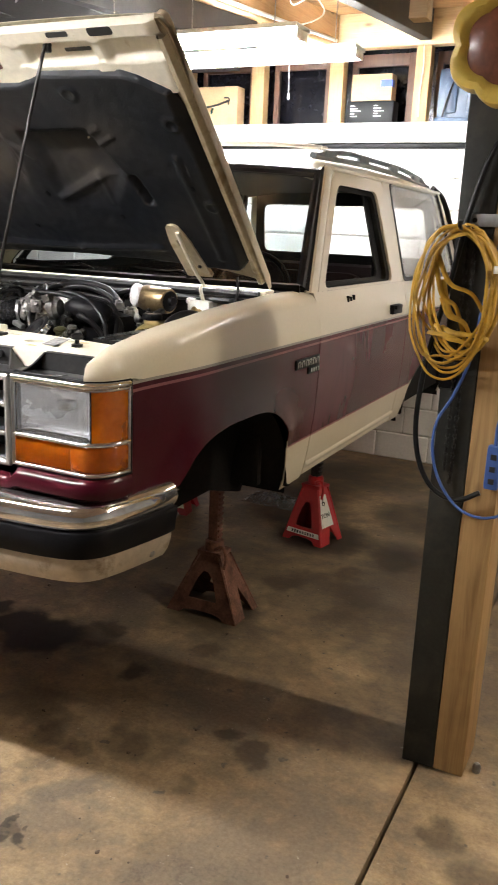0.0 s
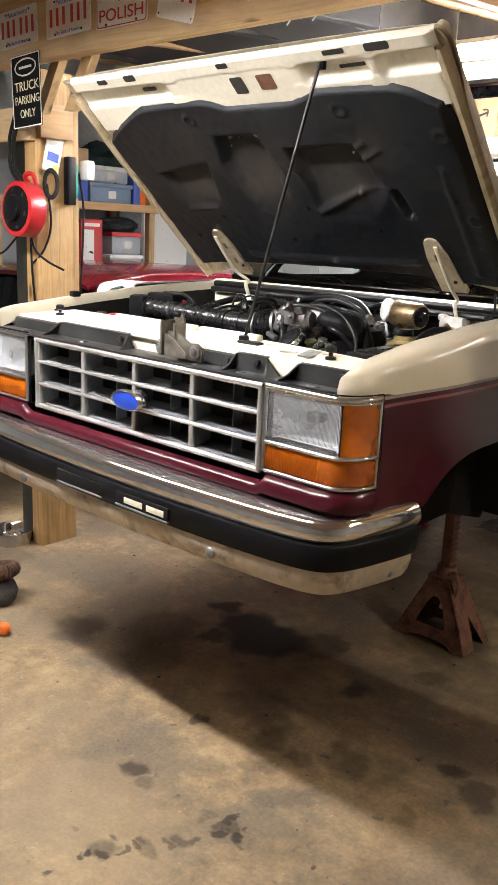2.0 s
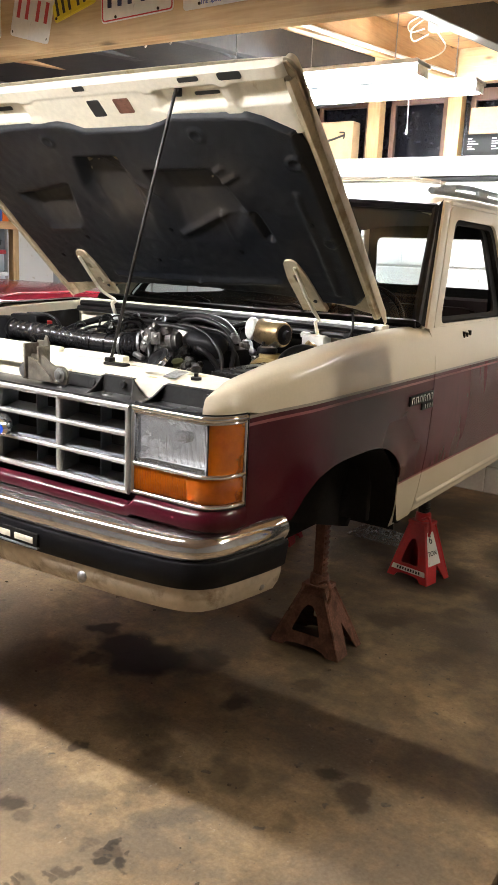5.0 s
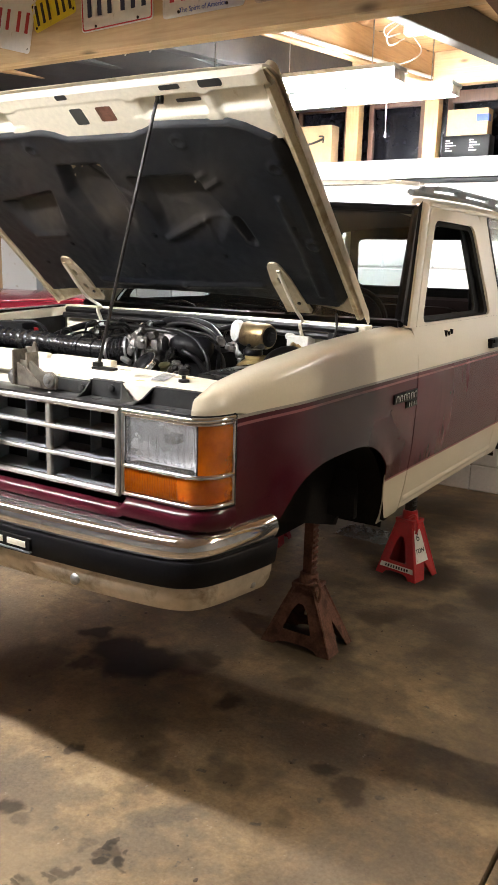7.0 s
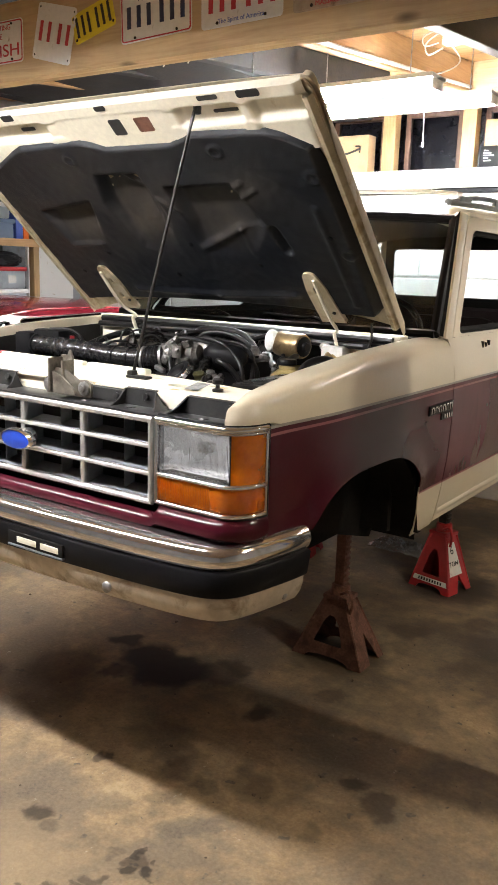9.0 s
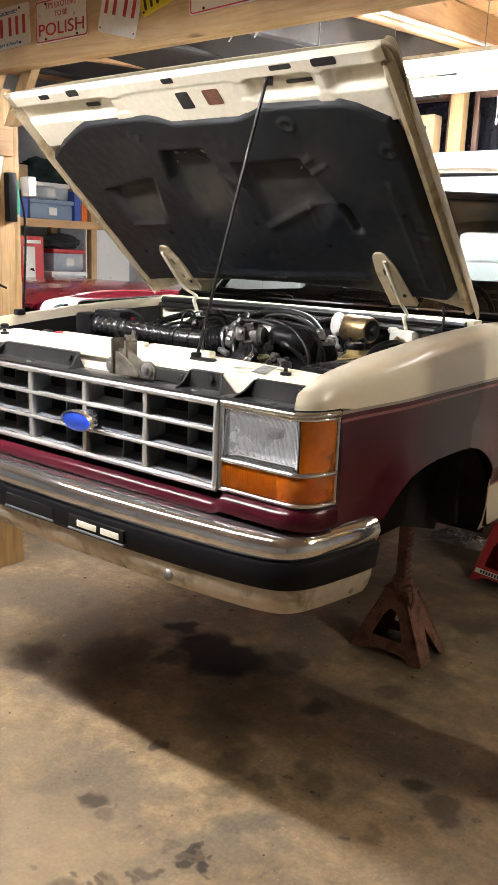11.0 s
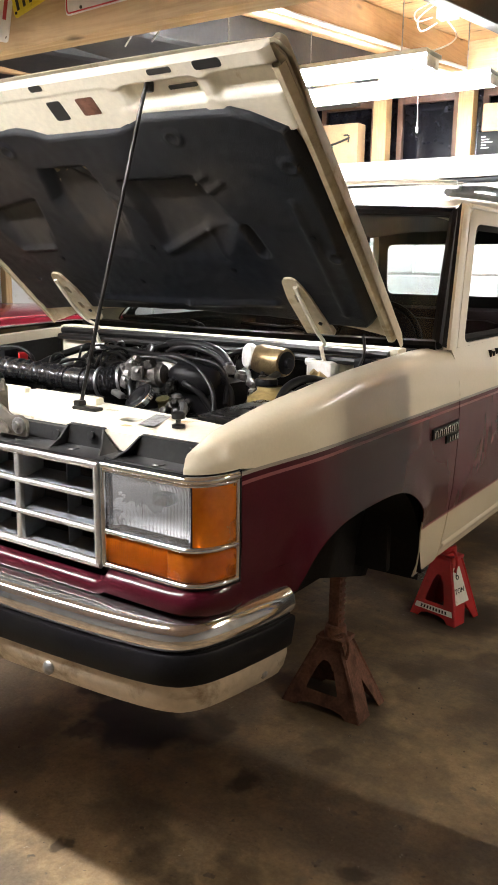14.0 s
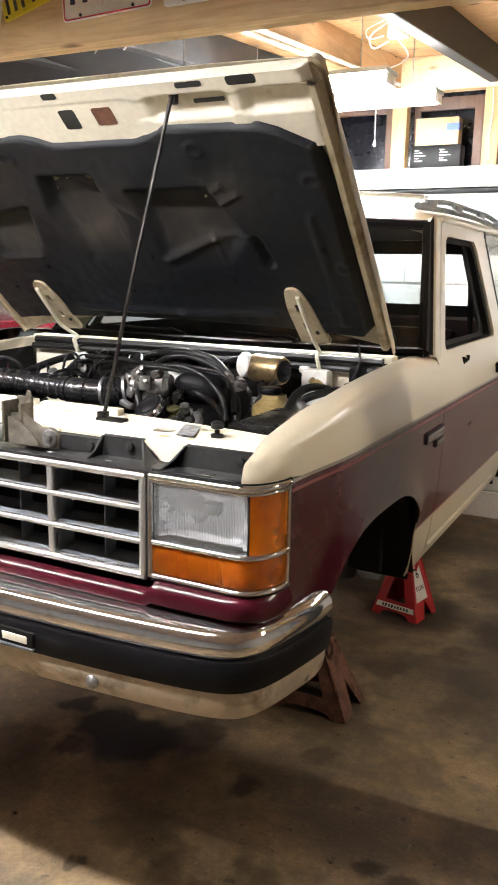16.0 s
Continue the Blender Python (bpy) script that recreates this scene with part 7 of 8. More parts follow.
# ---- stands under the truck ----
def jack_stand(mat, top, post_top, half, at, turn, label, marked=False):
    """Four folded side plates with cut-outs meeting in a head, with a toothed post."""
    st = thing("jack_stand", label, "jack stand", "jack stands under the truck", (at[0], at[1], 0))
    base = Matrix.Translation((at[0], at[1], 0)) @ Matrix.Rotation(radians(turn), 4, "Z")
    hx, hy = half
    for side in range(4):
        hw, hd = (hx, hy) if side % 2 == 0 else (hy, hx)
        m = base @ Matrix.Rotation(radians(90 * side), 4, "Z")
        nrm = Vector((0, -top, hd - 0.042)).normalized()
        nrm = Vector((0, -abs(nrm.y), abs(nrm.z)))

        def face(a, t, w):
            return m @ (Vector((a * lerp(hw, 0.048, t), -lerp(hd, 0.042, t), top * t)) + nrm * w)

        bm = bmesh.new()
        notch = 0.3 if marked else 0.46
        outline = [(-1, 0), (-0.66, 0), (-0.56, 0.06), (-0.3, 0.09), (0.3, 0.09), (0.56, 0.06), (0.66, 0), (1, 0), (1, 0.25), (1, 0.5), (1, 0.75), (1, 1), (-1, 1), (-1, 0.75), (-1, 0.5), (-1, 0.25)]
        hole = round_poly([(-0.56, 0.27), (0.5, 0.27), (0.38, 0.6), (0.12, 0.72), (-0.2, 0.72), (-0.42, 0.6)], 0.06, 3)
        if side % 2:
            outline = [(-1, 0), (-0.2, 0), (0.12, notch), (0.62, 0), (1, 0), (1, 0.25), (1, 0.5), (1, 0.75), (1, 1), (-1, 1), (-1, 0.75), (-1, 0.5), (-1, 0.25)]
        plate(bm, outline, lambda u, v, w: face(u, v, w), 0.004, [hole] if side % 2 == 0 else [])
        sp = part("side_plate", bm, mat, st)
        for sx in (-1, 1):
            part("folded_edge", tube(bmesh.new(), [face(sx, 0.0, 0.0), face(sx, 0.5, 0.001), face(sx, 1, 0.0)], 0.0055, 6, 2), mat, sp)
        if marked and side % 2 == 0:
            bm = bmesh.new()
            plate(bm, [(-0.93, 0.13), (0.93, 0.13), (0.92, 0.215), (-0.92, 0.215)], lambda u, v, w: face(u, v, w + 0.005), 0.001)
            band = part("band", bm, M_LABEL, sp, "white printed band")
            for k in range(9):
                c = lerp(-0.6, 0.62, k / 8)
                bm = bmesh.new()
                plate(bm, [(c - 0.045, 0.148), (c + 0.035, 0.148), (c + 0.035, 0.195), (c - 0.045, 0.195)], lambda u, v, w: face(u, v, w + 0.0062), 0.0008)
                part("print_bar", bm, M_INK, sp)
        if marked and side == 1:
            bm = bmesh.new()
            plate(bm, [(-0.8, 0.3), (0.5, 0.3), (0.2, 0.86), (-0.8, 0.86)], lambda u, v, w: face(u, v, w + 0.005), 0.001)
            stk = part("sticker", bm, M_LABEL, sp, "white capacity sticker")
            ux = (face(1, 0.5, 0) - face(-1, 0.5, 0)).normalized()
            uy = (face(0, 0.9, 0) - face(0, 0.1, 0)).normalized()
            uz = ux.cross(uy).normalized()
            turned = Matrix((ux, uy, uz)).transposed().to_4x4()
            words("number", "6", 0.06, Matrix.Translation(face(-0.36, 0.73, 0.0075)) @ turned, M_INK, sp, 0.0006)
            words("lettering", "TON", 0.036, Matrix.Translation(face(-0.28, 0.5, 0.0075)) @ turned, M_INK, sp, 0.0006)
    m = base
    bm = bmesh.new()
    box(bm, (-0.058, -0.052, top - 0.008), (0.058, 0.052, top + 0.012), 0.006, m)
    lathe(bm, m @ Vector((0, 0, top)), (0, 0, 1), [(0.045, 0), (0.04, 0.05), (0.034, 0.055)], 18)
    part("head", bm, mat, st)
    bm = bmesh.new()
    box(bm, (-0.022, -0.022, top - 0.1), (0.022, 0.022, post_top - 0.02), 0.004, m)
    k = top + 0.07
    while k < post_top - 0.05:
        box(bm, (0.02, -0.018, k), (0.03, 0.018, k + 0.012), 0.003, m)
        k += 0.024
    box(bm, (-0.06, -0.03, post_top - 0.03), (0.06, 0.03, post_top), 0.008, m)
    part("post", bm, M_DARKSTEEL if marked else mat, st)
    bm = bmesh.new()
    tube(bm, [m @ Vector(p) for p in ((0.03, -0.055, top + 0.03), (0.07, -0.06, top + 0.05), (0.085, -0.055, top + 0.0), (0.075, -0.05, top - 0.05))], 0.007, 8, 5)
    part("ratchet_handle", bm, mat, st)
    return st


jack_stand(M_RUST, 0.268, 0.602, (0.165, 0.105), (0.392, 1.24), 0, "rusty brown steel jack stand under the truck frame")
jack_stand(M_RED, 0.30, 0.602, (0.122, 0.102), (0.445, 2.275), -12, "glossy red steel jack stand with white capacity sticker", True)
jack_stand(M_RED, 0.30, 0.602, (0.122, 0.102), (-0.445, 2.275), 10, "red steel jack stand in the truck's far-side shade", True)

# crumpled clear film lying under the truck
bm = bmesh.new()
rng = random.Random(3)
rows = []
for j in range(13):
    rows.append([(lerp(-0.16, 0.2, k / 16) + rng.uniform(-0.012, 0.012), lerp(2.6, 2.84, j / 12) + rng.uniform(-0.012, 0.012), 0.004 + 0.05 * rng.random() ** 1.6 * (1 - abs(k / 8 - 1) ** 3) * (1 - abs(j / 6 - 1) ** 3)) for k in range(17)])
skin(bm, rows)
solo("plastic_film", bm, material("clear_film", (0.5, 0.52, 0.54), 0.12, 0, 40, 0.1, None, bump=0, transmission=0.7), "crumpled clear plastic film on the concrete floor", "plastic film", smooth=0)


# ---- plates and signs on the beam ----
M_PLATE = material("white_embossed_plate", (0.72, 0.72, 0.7), 0.4, 0.1, 50, 0.05, (0.4, 0.36, 0.3), 22, (0.62, 0.74), 0.05)
M_PLATETAN = material("weathered_plate", (0.42, 0.33, 0.24), 0.6, 0.1, 50, 0.1, (0.2, 0.13, 0.08), 16, (0.5, 0.7), 0.08)
M_PLATEGREEN = material("old_green_plate", (0.13, 0.16, 0.14), 0.5, 0.1, 50, 0.1, (0.2, 0.16, 0.1), 16, (0.55, 0.7), 0.08)
M_PLATEYEL = material("yellow_plate", (0.68, 0.56, 0.03), 0.45, 0.1, 50, 0.05, (0.35, 0.28, 0.05), 22, (0.6, 0.74), 0.05)
M_REDINK = material("red_ink", (0.45, 0.03, 0.04), 0.5, 0, 50, 0.08, None, bump=0)
M_NAVYINK = material("navy_ink", (0.02, 0.025, 0.07), 0.5, 0, 50, 0.08, None, bump=0)
M_BLUEINK = material("blue_ink", (0.05, 0.1, 0.4), 0.5, 0, 50, 0.08, None, bump=0)


def number_plate(x, z, base, ink, label, turn=0.0, size=(0.305, 0.152), top="", foot="", topink=None, big="", small="", rim=None, bars=6, warp=0.0, y=0.4775):
    """A pressed plate; characters that identify a car stand as plain bars."""
    pl = thing("number_plate", label, "plate", "plates along the beam", (x, y, z))
    w, h = size[0] / 2, size[1] / 2
    m = Matrix.Translation((x, y, z)) @ Matrix.Rotation(radians(90), 4, "X") @ Matrix.Rotation(radians(turn), 4, "Z")
    bm = bmesh.new()
    plate(bm, round_poly([(-w, -h), (w, -h), (w, h), (-w, h)], 0.014, 4), lambda u, v, t: m @ Vector((u, v, t + warp * abs(u) * 3 * abs(v))), 0.0015)
    part("sheet", bm, base, pl)
    bm = bmesh.new()
    plate(bm, round_poly([(-w + 0.004, -h + 0.004), (w - 0.004, -h + 0.004), (w - 0.004, h - 0.004), (-w + 0.004, h - 0.004)], 0.012, 4), lambda u, v, t: m @ Vector((u, v, t + 0.0012 + warp * abs(u) * 3 * abs(v))), 0.0018,
          [round_poly([(-w + 0.008, -h + 0.008), (w - 0.008, -h + 0.008), (w - 0.008, h - 0.008), (-w + 0.008, h - 0.008)], 0.01, 4)])
    part("rim", bm, rim or base, pl)
    for a in (-0.09, 0.09):
        for b in (-h + 0.014, h - 0.014):
            bm = lathe(bmesh.new(), m @ Vector((a, b, 0.001)), m.to_3x3() @ Vector((0, 0, 1)), [(0.005, 0), (0.005, 0.002), (0, 0.0025)], 10)
            part("screw", bm, M_DARKSTEEL, pl)
    gap = 2 * w * 0.86 / bars if bars else 0
    for k in range(bars):
        c = -w * 0.86 + gap * (k + 0.5) + (0.006 if k >= bars / 2 else -0.006)
        bm = box(bmesh.new(), (c - gap * 0.2, -0.032, 0.0012), (c + gap * 0.2, 0.036, 0.003), 0.001, m)
        part("character_bar", bm, ink, pl)
    if top:
        words("heading", top, 0.028, m @ Matrix.Translation((0, h - 0.02, 0.0025)), topink or ink, pl, 0.0005)
    if foot:
        words("motto", foot, 0.02, m @ Matrix.Translation((0, -h + 0.017, 0.0025)), topink or ink, pl, 0.0005)
    if small:
        for i, line in enumerate(small.split("|")):
            words("line", line, 0.027, m @ Matrix.Translation((0, 0.05 - i * 0.03, 0.0025)), ink, pl, 0.0005)
    if big:
        words("big_word", big, 0.062, m @ Matrix.Translation((0, -0.032, 0.0025)), ink, pl, 0.0008, width=0.26)
    return pl


PZ = 2.438
number_plate(-1.52, PZ, M_PLATE, M_REDINK, "white embossed registration plate with red bars", 2, top="Massachusetts", foot="The Spirit of America", topink=M_BLUEINK)
number_plate(-1.152, PZ + 0.004, M_PLATE, M_REDINK, "white embossed registration plate with red bars", 1.5, top="Massachusetts", foot="The Spirit of America", topink=M_BLUEINK)
number_plate(-0.812, PZ - 0.002, M_PLATE, M_REDINK, "white novelty plate with red words", 0, small="IT'S EXCITING|TO BE", big="POLISH", bars=0, rim=M_REDINK)
number_plate(-0.49, PZ - 0.004, M_PLATE, M_REDINK, "bent white trailer plate hung askew", -14, size=(0.2, 0.19), bars=4, warp=0.05)
number_plate(-0.295, PZ + 0.015, M_PLATEYEL, M_INK, "small yellow plate hung askew", 14, size=(0.2, 0.10), bars=6)
number_plate(-0.012, PZ, M_PLATE, M_NAVYINK, "white embossed plate with dark blue bars", 2, top="NEW YORK", topink=M_NAVYINK, rim=M_REDINK)
number_plate(0.332, PZ, M_PLATE, M_REDINK, "white embossed registration plate with red bars", 1, top="Massachusetts", foot="The Spirit of America", topink=M_BLUEINK)
number_plate(0.672, PZ + 0.004, M_PLATETAN, M_REDINK, "weathered tan plate with faded red bars", 1, foot="MASSACHUSETTS")
number_plate(1.0, PZ + 0.01, M_PLATEGREEN, M_NAVYINK, "old dark green plate with faded bars", 1, foot="")

# parking sign hung on the post
M_CREAMINK = material("cream_ink", (0.7, 0.64, 0.42), 0.5, 0, 50, 0.05, None, bump=0)
sign = thing("parking_sign", "black enamel parking sign with cream letters, hung on the cleat", "sign", "", (-1.575, 0.53, 2.19))
SM = Matrix.Translation((-1.447, 0.468, 2.175)) @ Matrix.Rotation(radians(90), 4, "X") @ Matrix.Rotation(radians(3), 4, "Z") @ Matrix.Scale(0.97, 4)
bm = bmesh.new()
plate(bm, round_poly([(-0.115, -0.155), (0.115, -0.155), (0.115, 0.155), (-0.115, 0.155)], 0.006), lambda u, v, t: SM @ Vector((u, v, t)), 0.002)
part("sheet", bm, M_BLACK, sign)
bm = bmesh.new()
plate(bm, round_poly([(-0.113, -0.153), (0.113, -0.153), (0.113, 0.153), (-0.113, 0.153)], 0.006), lambda u, v, t: SM @ Vector((u, v, t + 0.002)), 0.001,
      [round_poly([(-0.108, -0.148), (0.108, -0.148), (0.108, 0.148), (-0.108, 0.148)], 0.006)])
part("border", bm, M_LABEL, sign)
bm = bmesh.new()
ell = lambda a, b: [(a * math.cos(k * math.pi / 18), 0.1 + b * math.sin(k * math.pi / 18)) for k in range(36)]
plate(bm, ell(0.085, 0.038), lambda u, v, t: SM @ Vector((u, v, t + 0.002)), 0.001, [ell(0.078, 0.031)])
box(bm, (-0.05, 0.095, 0.002), (0.05, 0.105, 0.003), 0, SM)
part("oval_mark", bm, M_LABEL, sign)
for k, (text, size) in enumerate((("TRUCK", 0.056), ("PARKING", 0.05), ("ONLY", 0.05))):
    words("lettering", text, size, SM @ Matrix.Translation((0.005, 0.02 - 0.058 * k, 0.0025)), M_CREAMINK, sign, 0.0006, width=0.19 if k < 2 else 0.12)

# round sign high on the gusset
bm = lathe(bmesh.new(), (1.50, 0.444, 2.40), (0, -1, 0), [(0.14, 0), (0.14, 0.006), (0.128, 0.008)], 48)
rs = solo("round_sign", bm, M_LABEL, "round black sign with a white rim on the gusset", "sign")
bm = lathe(bmesh.new(), (1.50, 0.436, 2.40), (0, -1, 0), [(0.127, 0), (0.127, 0.002), (0, 0.0025)], 48)
part("face", bm, M_INK, rs)


# ---- things hung on the near post ----
spool = thing("cord_reel", "yellow scalloped plastic reel with brown hub, hung on the post", "reel", "", (1.53, 0.42, 2.06))
bm = bmesh.new()
rows = []
for w, k in ((0.0, 1.0), (0.02, 1.03), (0.06, 1.03), (0.08, 1.0), (0.085, 0.86), (0.08, 0.76), (0.066, 0.66), (0.05, 0.5)):
    rows.append([(1.535 + (0.108 + 0.019 * abs(math.sin(3 * a))) * k * math.cos(a), 0.50 - w, 2.06 + (0.112 + 0.019 * abs(math.sin(3 * a))) * k * math.sin(a)) for a in (j * math.pi / 36 for j in range(72))])
skin(bm, rows, closed=True)
part("rim", bm, material("yellow_plastic", (0.68, 0.5, 0.1), 0.4, 0, 50, 0.06, (0.5, 0.34, 0.06), 9, (0.55, 0.75), 0.03, coat=0.3), spool)
bm = lathe(bmesh.new(), (1.535, 0.445, 2.06), (0, -1, 0), [(0.09, 0), (0.088, 0.012), (0.07, 0.022), (0.04, 0.026), (0.0, 0.027)], 40)
part("hub", bm, material("brown_hub", (0.22, 0.075, 0.04), 0.35, 0, 30, 0.25, (0.12, 0.04, 0.02), 12, (0.45, 0.65), 0.1, coat=0.4), spool)
bm = boxes(((1.52, 0.498, 2.0), (1.55, 0.612, 2.12)), bevel=0.004)
part("hanger", bm, M_DARKSTEEL, spool)
bm = boxes(((1.455, 0.597, 1.652), (1.64, 0.611, 1.685)), bevel=0.003)
br = solo("post_bracket", bm, M_STEEL, "galvanised steel strap screwed across the post", "bracket")
for x in (1.48, 1.56):
    part("screw", lathe(bmesh.new(), (x, 0.597, 1.668), (0, -1, 0), [(0.007, 0), (0.006, 0.003), (0, 0.004)], 10), M_DARKSTEEL, br)

# coil of flat yellow cord
coil = thing("cord_coil", "loose coil of flat yellow webbing cord hung on the post", "cord", "", (1.47, 0.58, 1.5))
rng = random.Random(11)
for k in range(11):
    rx, rz = rng.uniform(0.075, 0.115), rng.uniform(0.15, 0.2)
    cx, cz = 1.462 + rng.uniform(-0.012, 0.018), 1.648 - rz + rng.uniform(-0.006, 0.004)
    lean = rng.uniform(-0.25, 0.25)
    pts = []
    for j in range(17):
        a = math.pi / 2 + j * 2 * math.pi / 16
        wob = 1 + rng.uniform(-0.05, 0.05)
        pts.append((cx + rx * math.cos(a) * wob + lean * 0.1 * math.sin(a), 0.578 - 0.012 * (k % 5) + rng.uniform(-0.006, 0.006), cz + rz * math.sin(a) * wob))
    part("loop", tube(bmesh.new(), pts, 0.0028, 6, 4, flat=2.0), M_YELLOW, coil)
for k in range(7):
    a, b = rng.uniform(1.39, 1.43), rng.uniform(1.49, 1.56)
    z0, z1 = rng.uniform(1.36, 1.58), rng.uniform(1.30, 1.42)
    part("strand", tube(bmesh.new(), [(a, 0.565, z0), (lerp(a, b, 0.3), 0.545, lerp(z0, z1, 0.45)), (lerp(a, b, 0.7), 0.55, lerp(z0, z1, 0.6)), (b, 0.56, z1)], 0.0028, 6, 5, flat=2.8), M_YELLOW, coil)
part("hook", tube(bmesh.new(), [(1.462, 0.61, 1.66), (1.462, 0.55, 1.645), (1.462, 0.51, 1.65), (1.462, 0.505, 1.665)], 0.006, 8, 5), M_DARKSTEEL, coil)
part("tag", box(bmesh.new(), (1.555, 0.53, 1.535), (1.585, 0.534, 1.555), 0.001), M_LABEL, coil)

# chains, black hose and blue cord down the post
for x in (1.468, 1.488):
    ch = thing("hanging_chain", "thin dark steel chain hanging down the post", "chain", "chains on the post", (x, 0.6, 1.62))
    bm = bmesh.new()
    z = 1.63
    k = 0
    while z > 0.93 + (1.488 - x) * 2:
        pts = [(x + (0.005 * math.cos(a) if k % 2 else 0), 0.604 + (0 if k % 2 else 0.0035 * math.cos(a)) - 0.004, z + 0.009 * math.sin(a)) for a in (j * math.pi / 4 for j in range(9))]
        tube(bm, pts, 0.0018, 5, 1)
        z -= 0.0135
        k += 1
    lk = part("chain_link", bm, M_DARKSTEEL, ch)
    lk["kind"] = "stuff"
bm = bmesh.new()
tube(bm, [(1.56, 0.60, 1.92), (1.51, 0.59, 1.84), (1.47, 0.585, 1.7), (1.435, 0.58, 1.5), (1.395, 0.575, 1.3), (1.38, 0.575, 1.12), (1.40, 0.57, 1.0), (1.45, 0.565, 0.925), (1.52, 0.56, 0.905), (1.58, 0.57, 0.935)], 0.0076, 10, 6)
solo("air_hose", bm, M_RUBBER, "thick black rubber hose looped down the post", "hose")
bm = bmesh.new()
tube(bm, [(1.555, 0.585, 1.62), (1.53, 0.575, 1.45), (1.515, 0.57, 1.31), (1.48, 0.565, 1.20), (1.442, 0.56, 1.12), (1.44, 0.56, 1.03), (1.47, 0.555, 0.95), (1.53, 0.55, 0.885), (1.60, 0.55, 0.87), (1.66, 0.56, 0.90), (1.70, 0.57, 1.0)], 0.0041, 10, 6)
solo("blue_cord", bm, M_BLUECORD, "blue extension cord draped round the post", "cord")
bm = boxes(((1.585, 0.575, 0.945), (1.625, 0.61, 1.07)), bevel=0.008)
plug = solo("power_block", bm, M_BLUECORD, "blue outlet block at the end of the cord", "outlet")
part("lead", tube(bmesh.new(), [(1.605, 0.592, 1.07), (1.605, 0.59, 1.12), (1.615, 0.585, 1.2), (1.60, 0.58, 1.32)], 0.0055, 8, 5), M_BLUECORD, plug)
for z in (0.97, 1.005, 1.04):
    part("socket", box(bmesh.new(), (1.597, 0.5735, z - 0.008), (1.613, 0.576, z + 0.008), 0.001), M_INK, plug)
bm = boxes(((1.425, 0.606, 1.21), (1.475, 0.612, 1.27)), bevel=0.004)
solo("switch_box", bm, M_BLACK, "small black box fixed to the dark post", "box")
bm = lathe(bmesh.new(), (1.655, 0.665, 0.0), (0, 0, 1), [(0.012, 0), (0.013, 0.004), (0.013, 0.022), (0.008, 0.03), (0, 0.031)], 12)
solo("loose_nut", bm, M_STEEL, "loose steel nut on the floor by the post", "nut")


# ---- back wall ledge ----
def carton(lo, hi, mat, label, swoosh=False, lines=False):
    b = thing("carton", label, "box", "cartons on the sill", ((lo[0] + hi[0]) / 2, (lo[1] + hi[1]) / 2, lo[2]))
    part("body", boxes((lo, hi), bevel=0.006), mat, b)
    y = lo[1] - 0.001
    cx = (lo[0] + hi[0]) / 2
    if swoosh:
        pts = [(lerp(lo[0] + 0.05, hi[0] - 0.07, t), y, lo[2] + 0.16 - 0.035 * math.sin(t * math.pi) + 0.02 * t) for t in (0, 0.2, 0.4, 0.6, 0.8, 1)]
        part("curved_mark", tube(bmesh.new(), pts, 0.008, 6, 4, flat=1.0), M_INK, b)
        part("mark_tip", tube(bmesh.new(), [(hi[0] - 0.11, y, lo[2] + 0.2), (hi[0] - 0.07, y, lo[2] + 0.195), (hi[0] - 0.075, y, lo[2] + 0.15)], 0.006, 6, 3), M_INK, b)
    if lines:
        for col, x0 in ((0, lo[0] + 0.03), (1, cx + 0.03)):
            for k in range(5):
                z = hi[2] - 0.035 - k * 0.017
                part("text_bar", box(bmesh.new(), (x0, y - 0.001, z), (x0 + 0.03 + 0.022 * ((k * 7 + col * 3) % 3), y + 0.002, z + 0.007)), M_LABEL, b)
    return b


carton((-1.60, 4.14, 2.3655), (-1.085, 4.26, 2.645), M_CARD, "brown shipping carton with a dark curved mark", swoosh=True)
carton((-0.215, 4.14, 2.3655), (0.125, 4.26, 2.515), M_BLACK, "black carton with white printed lines", lines=True)
c2 = carton((-0.19, 4.15, 2.5165), (0.10, 4.26, 2.69), M_CARD, "small tan carton stacked on a black one")
part("tape", box(bmesh.new(), (0.02, 4.147, 2.605), (0.104, 4.2, 2.65), 0.001), M_BLUEINK, c2, "blue tape strip")
bm = boxes(((0.42, 4.15, 2.3655), (0.80, 4.3, 2.71)), ((0.47, 4.13, 2.42), (0.56, 4.2, 2.66)), ((0.62, 4.13, 2.42), (0.71, 4.2, 2.66)), ((0.41, 4.135, 2.366), (0.81, 4.2, 2.40)), bevel=0.03)
bb = solo("storage_bin", bm, M_BINBLUE, "blue-grey plastic bin standing in the high opening", "bin")
part("strap", tube(bmesh.new(), [(0.55, 4.128, 2.68), (0.50, 4.12, 2.52), (0.47, 4.125, 2.40)], 0.006, 6, 4), M_RUBBER, bb)
bm = bmesh.new()
rng = random.Random(8)
for k in range(10):
    lathe(bm, (-1.33 + rng.uniform(-0.06, 0.06), 4.12 + rng.uniform(-0.01, 0.01), 2.368 + 0.012 * k), (rng.uniform(-1, 1), -1, rng.uniform(0, 1)), [(0.0, 0), (0.022, 0.01), (0.0, 0.02)], 6)
solo("tinsel", bm, material("teal_foil", (0.05, 0.3, 0.35), 0.25, 0.8, 40, 0.3), "small bunch of teal foil tinsel on the sill", "tinsel")
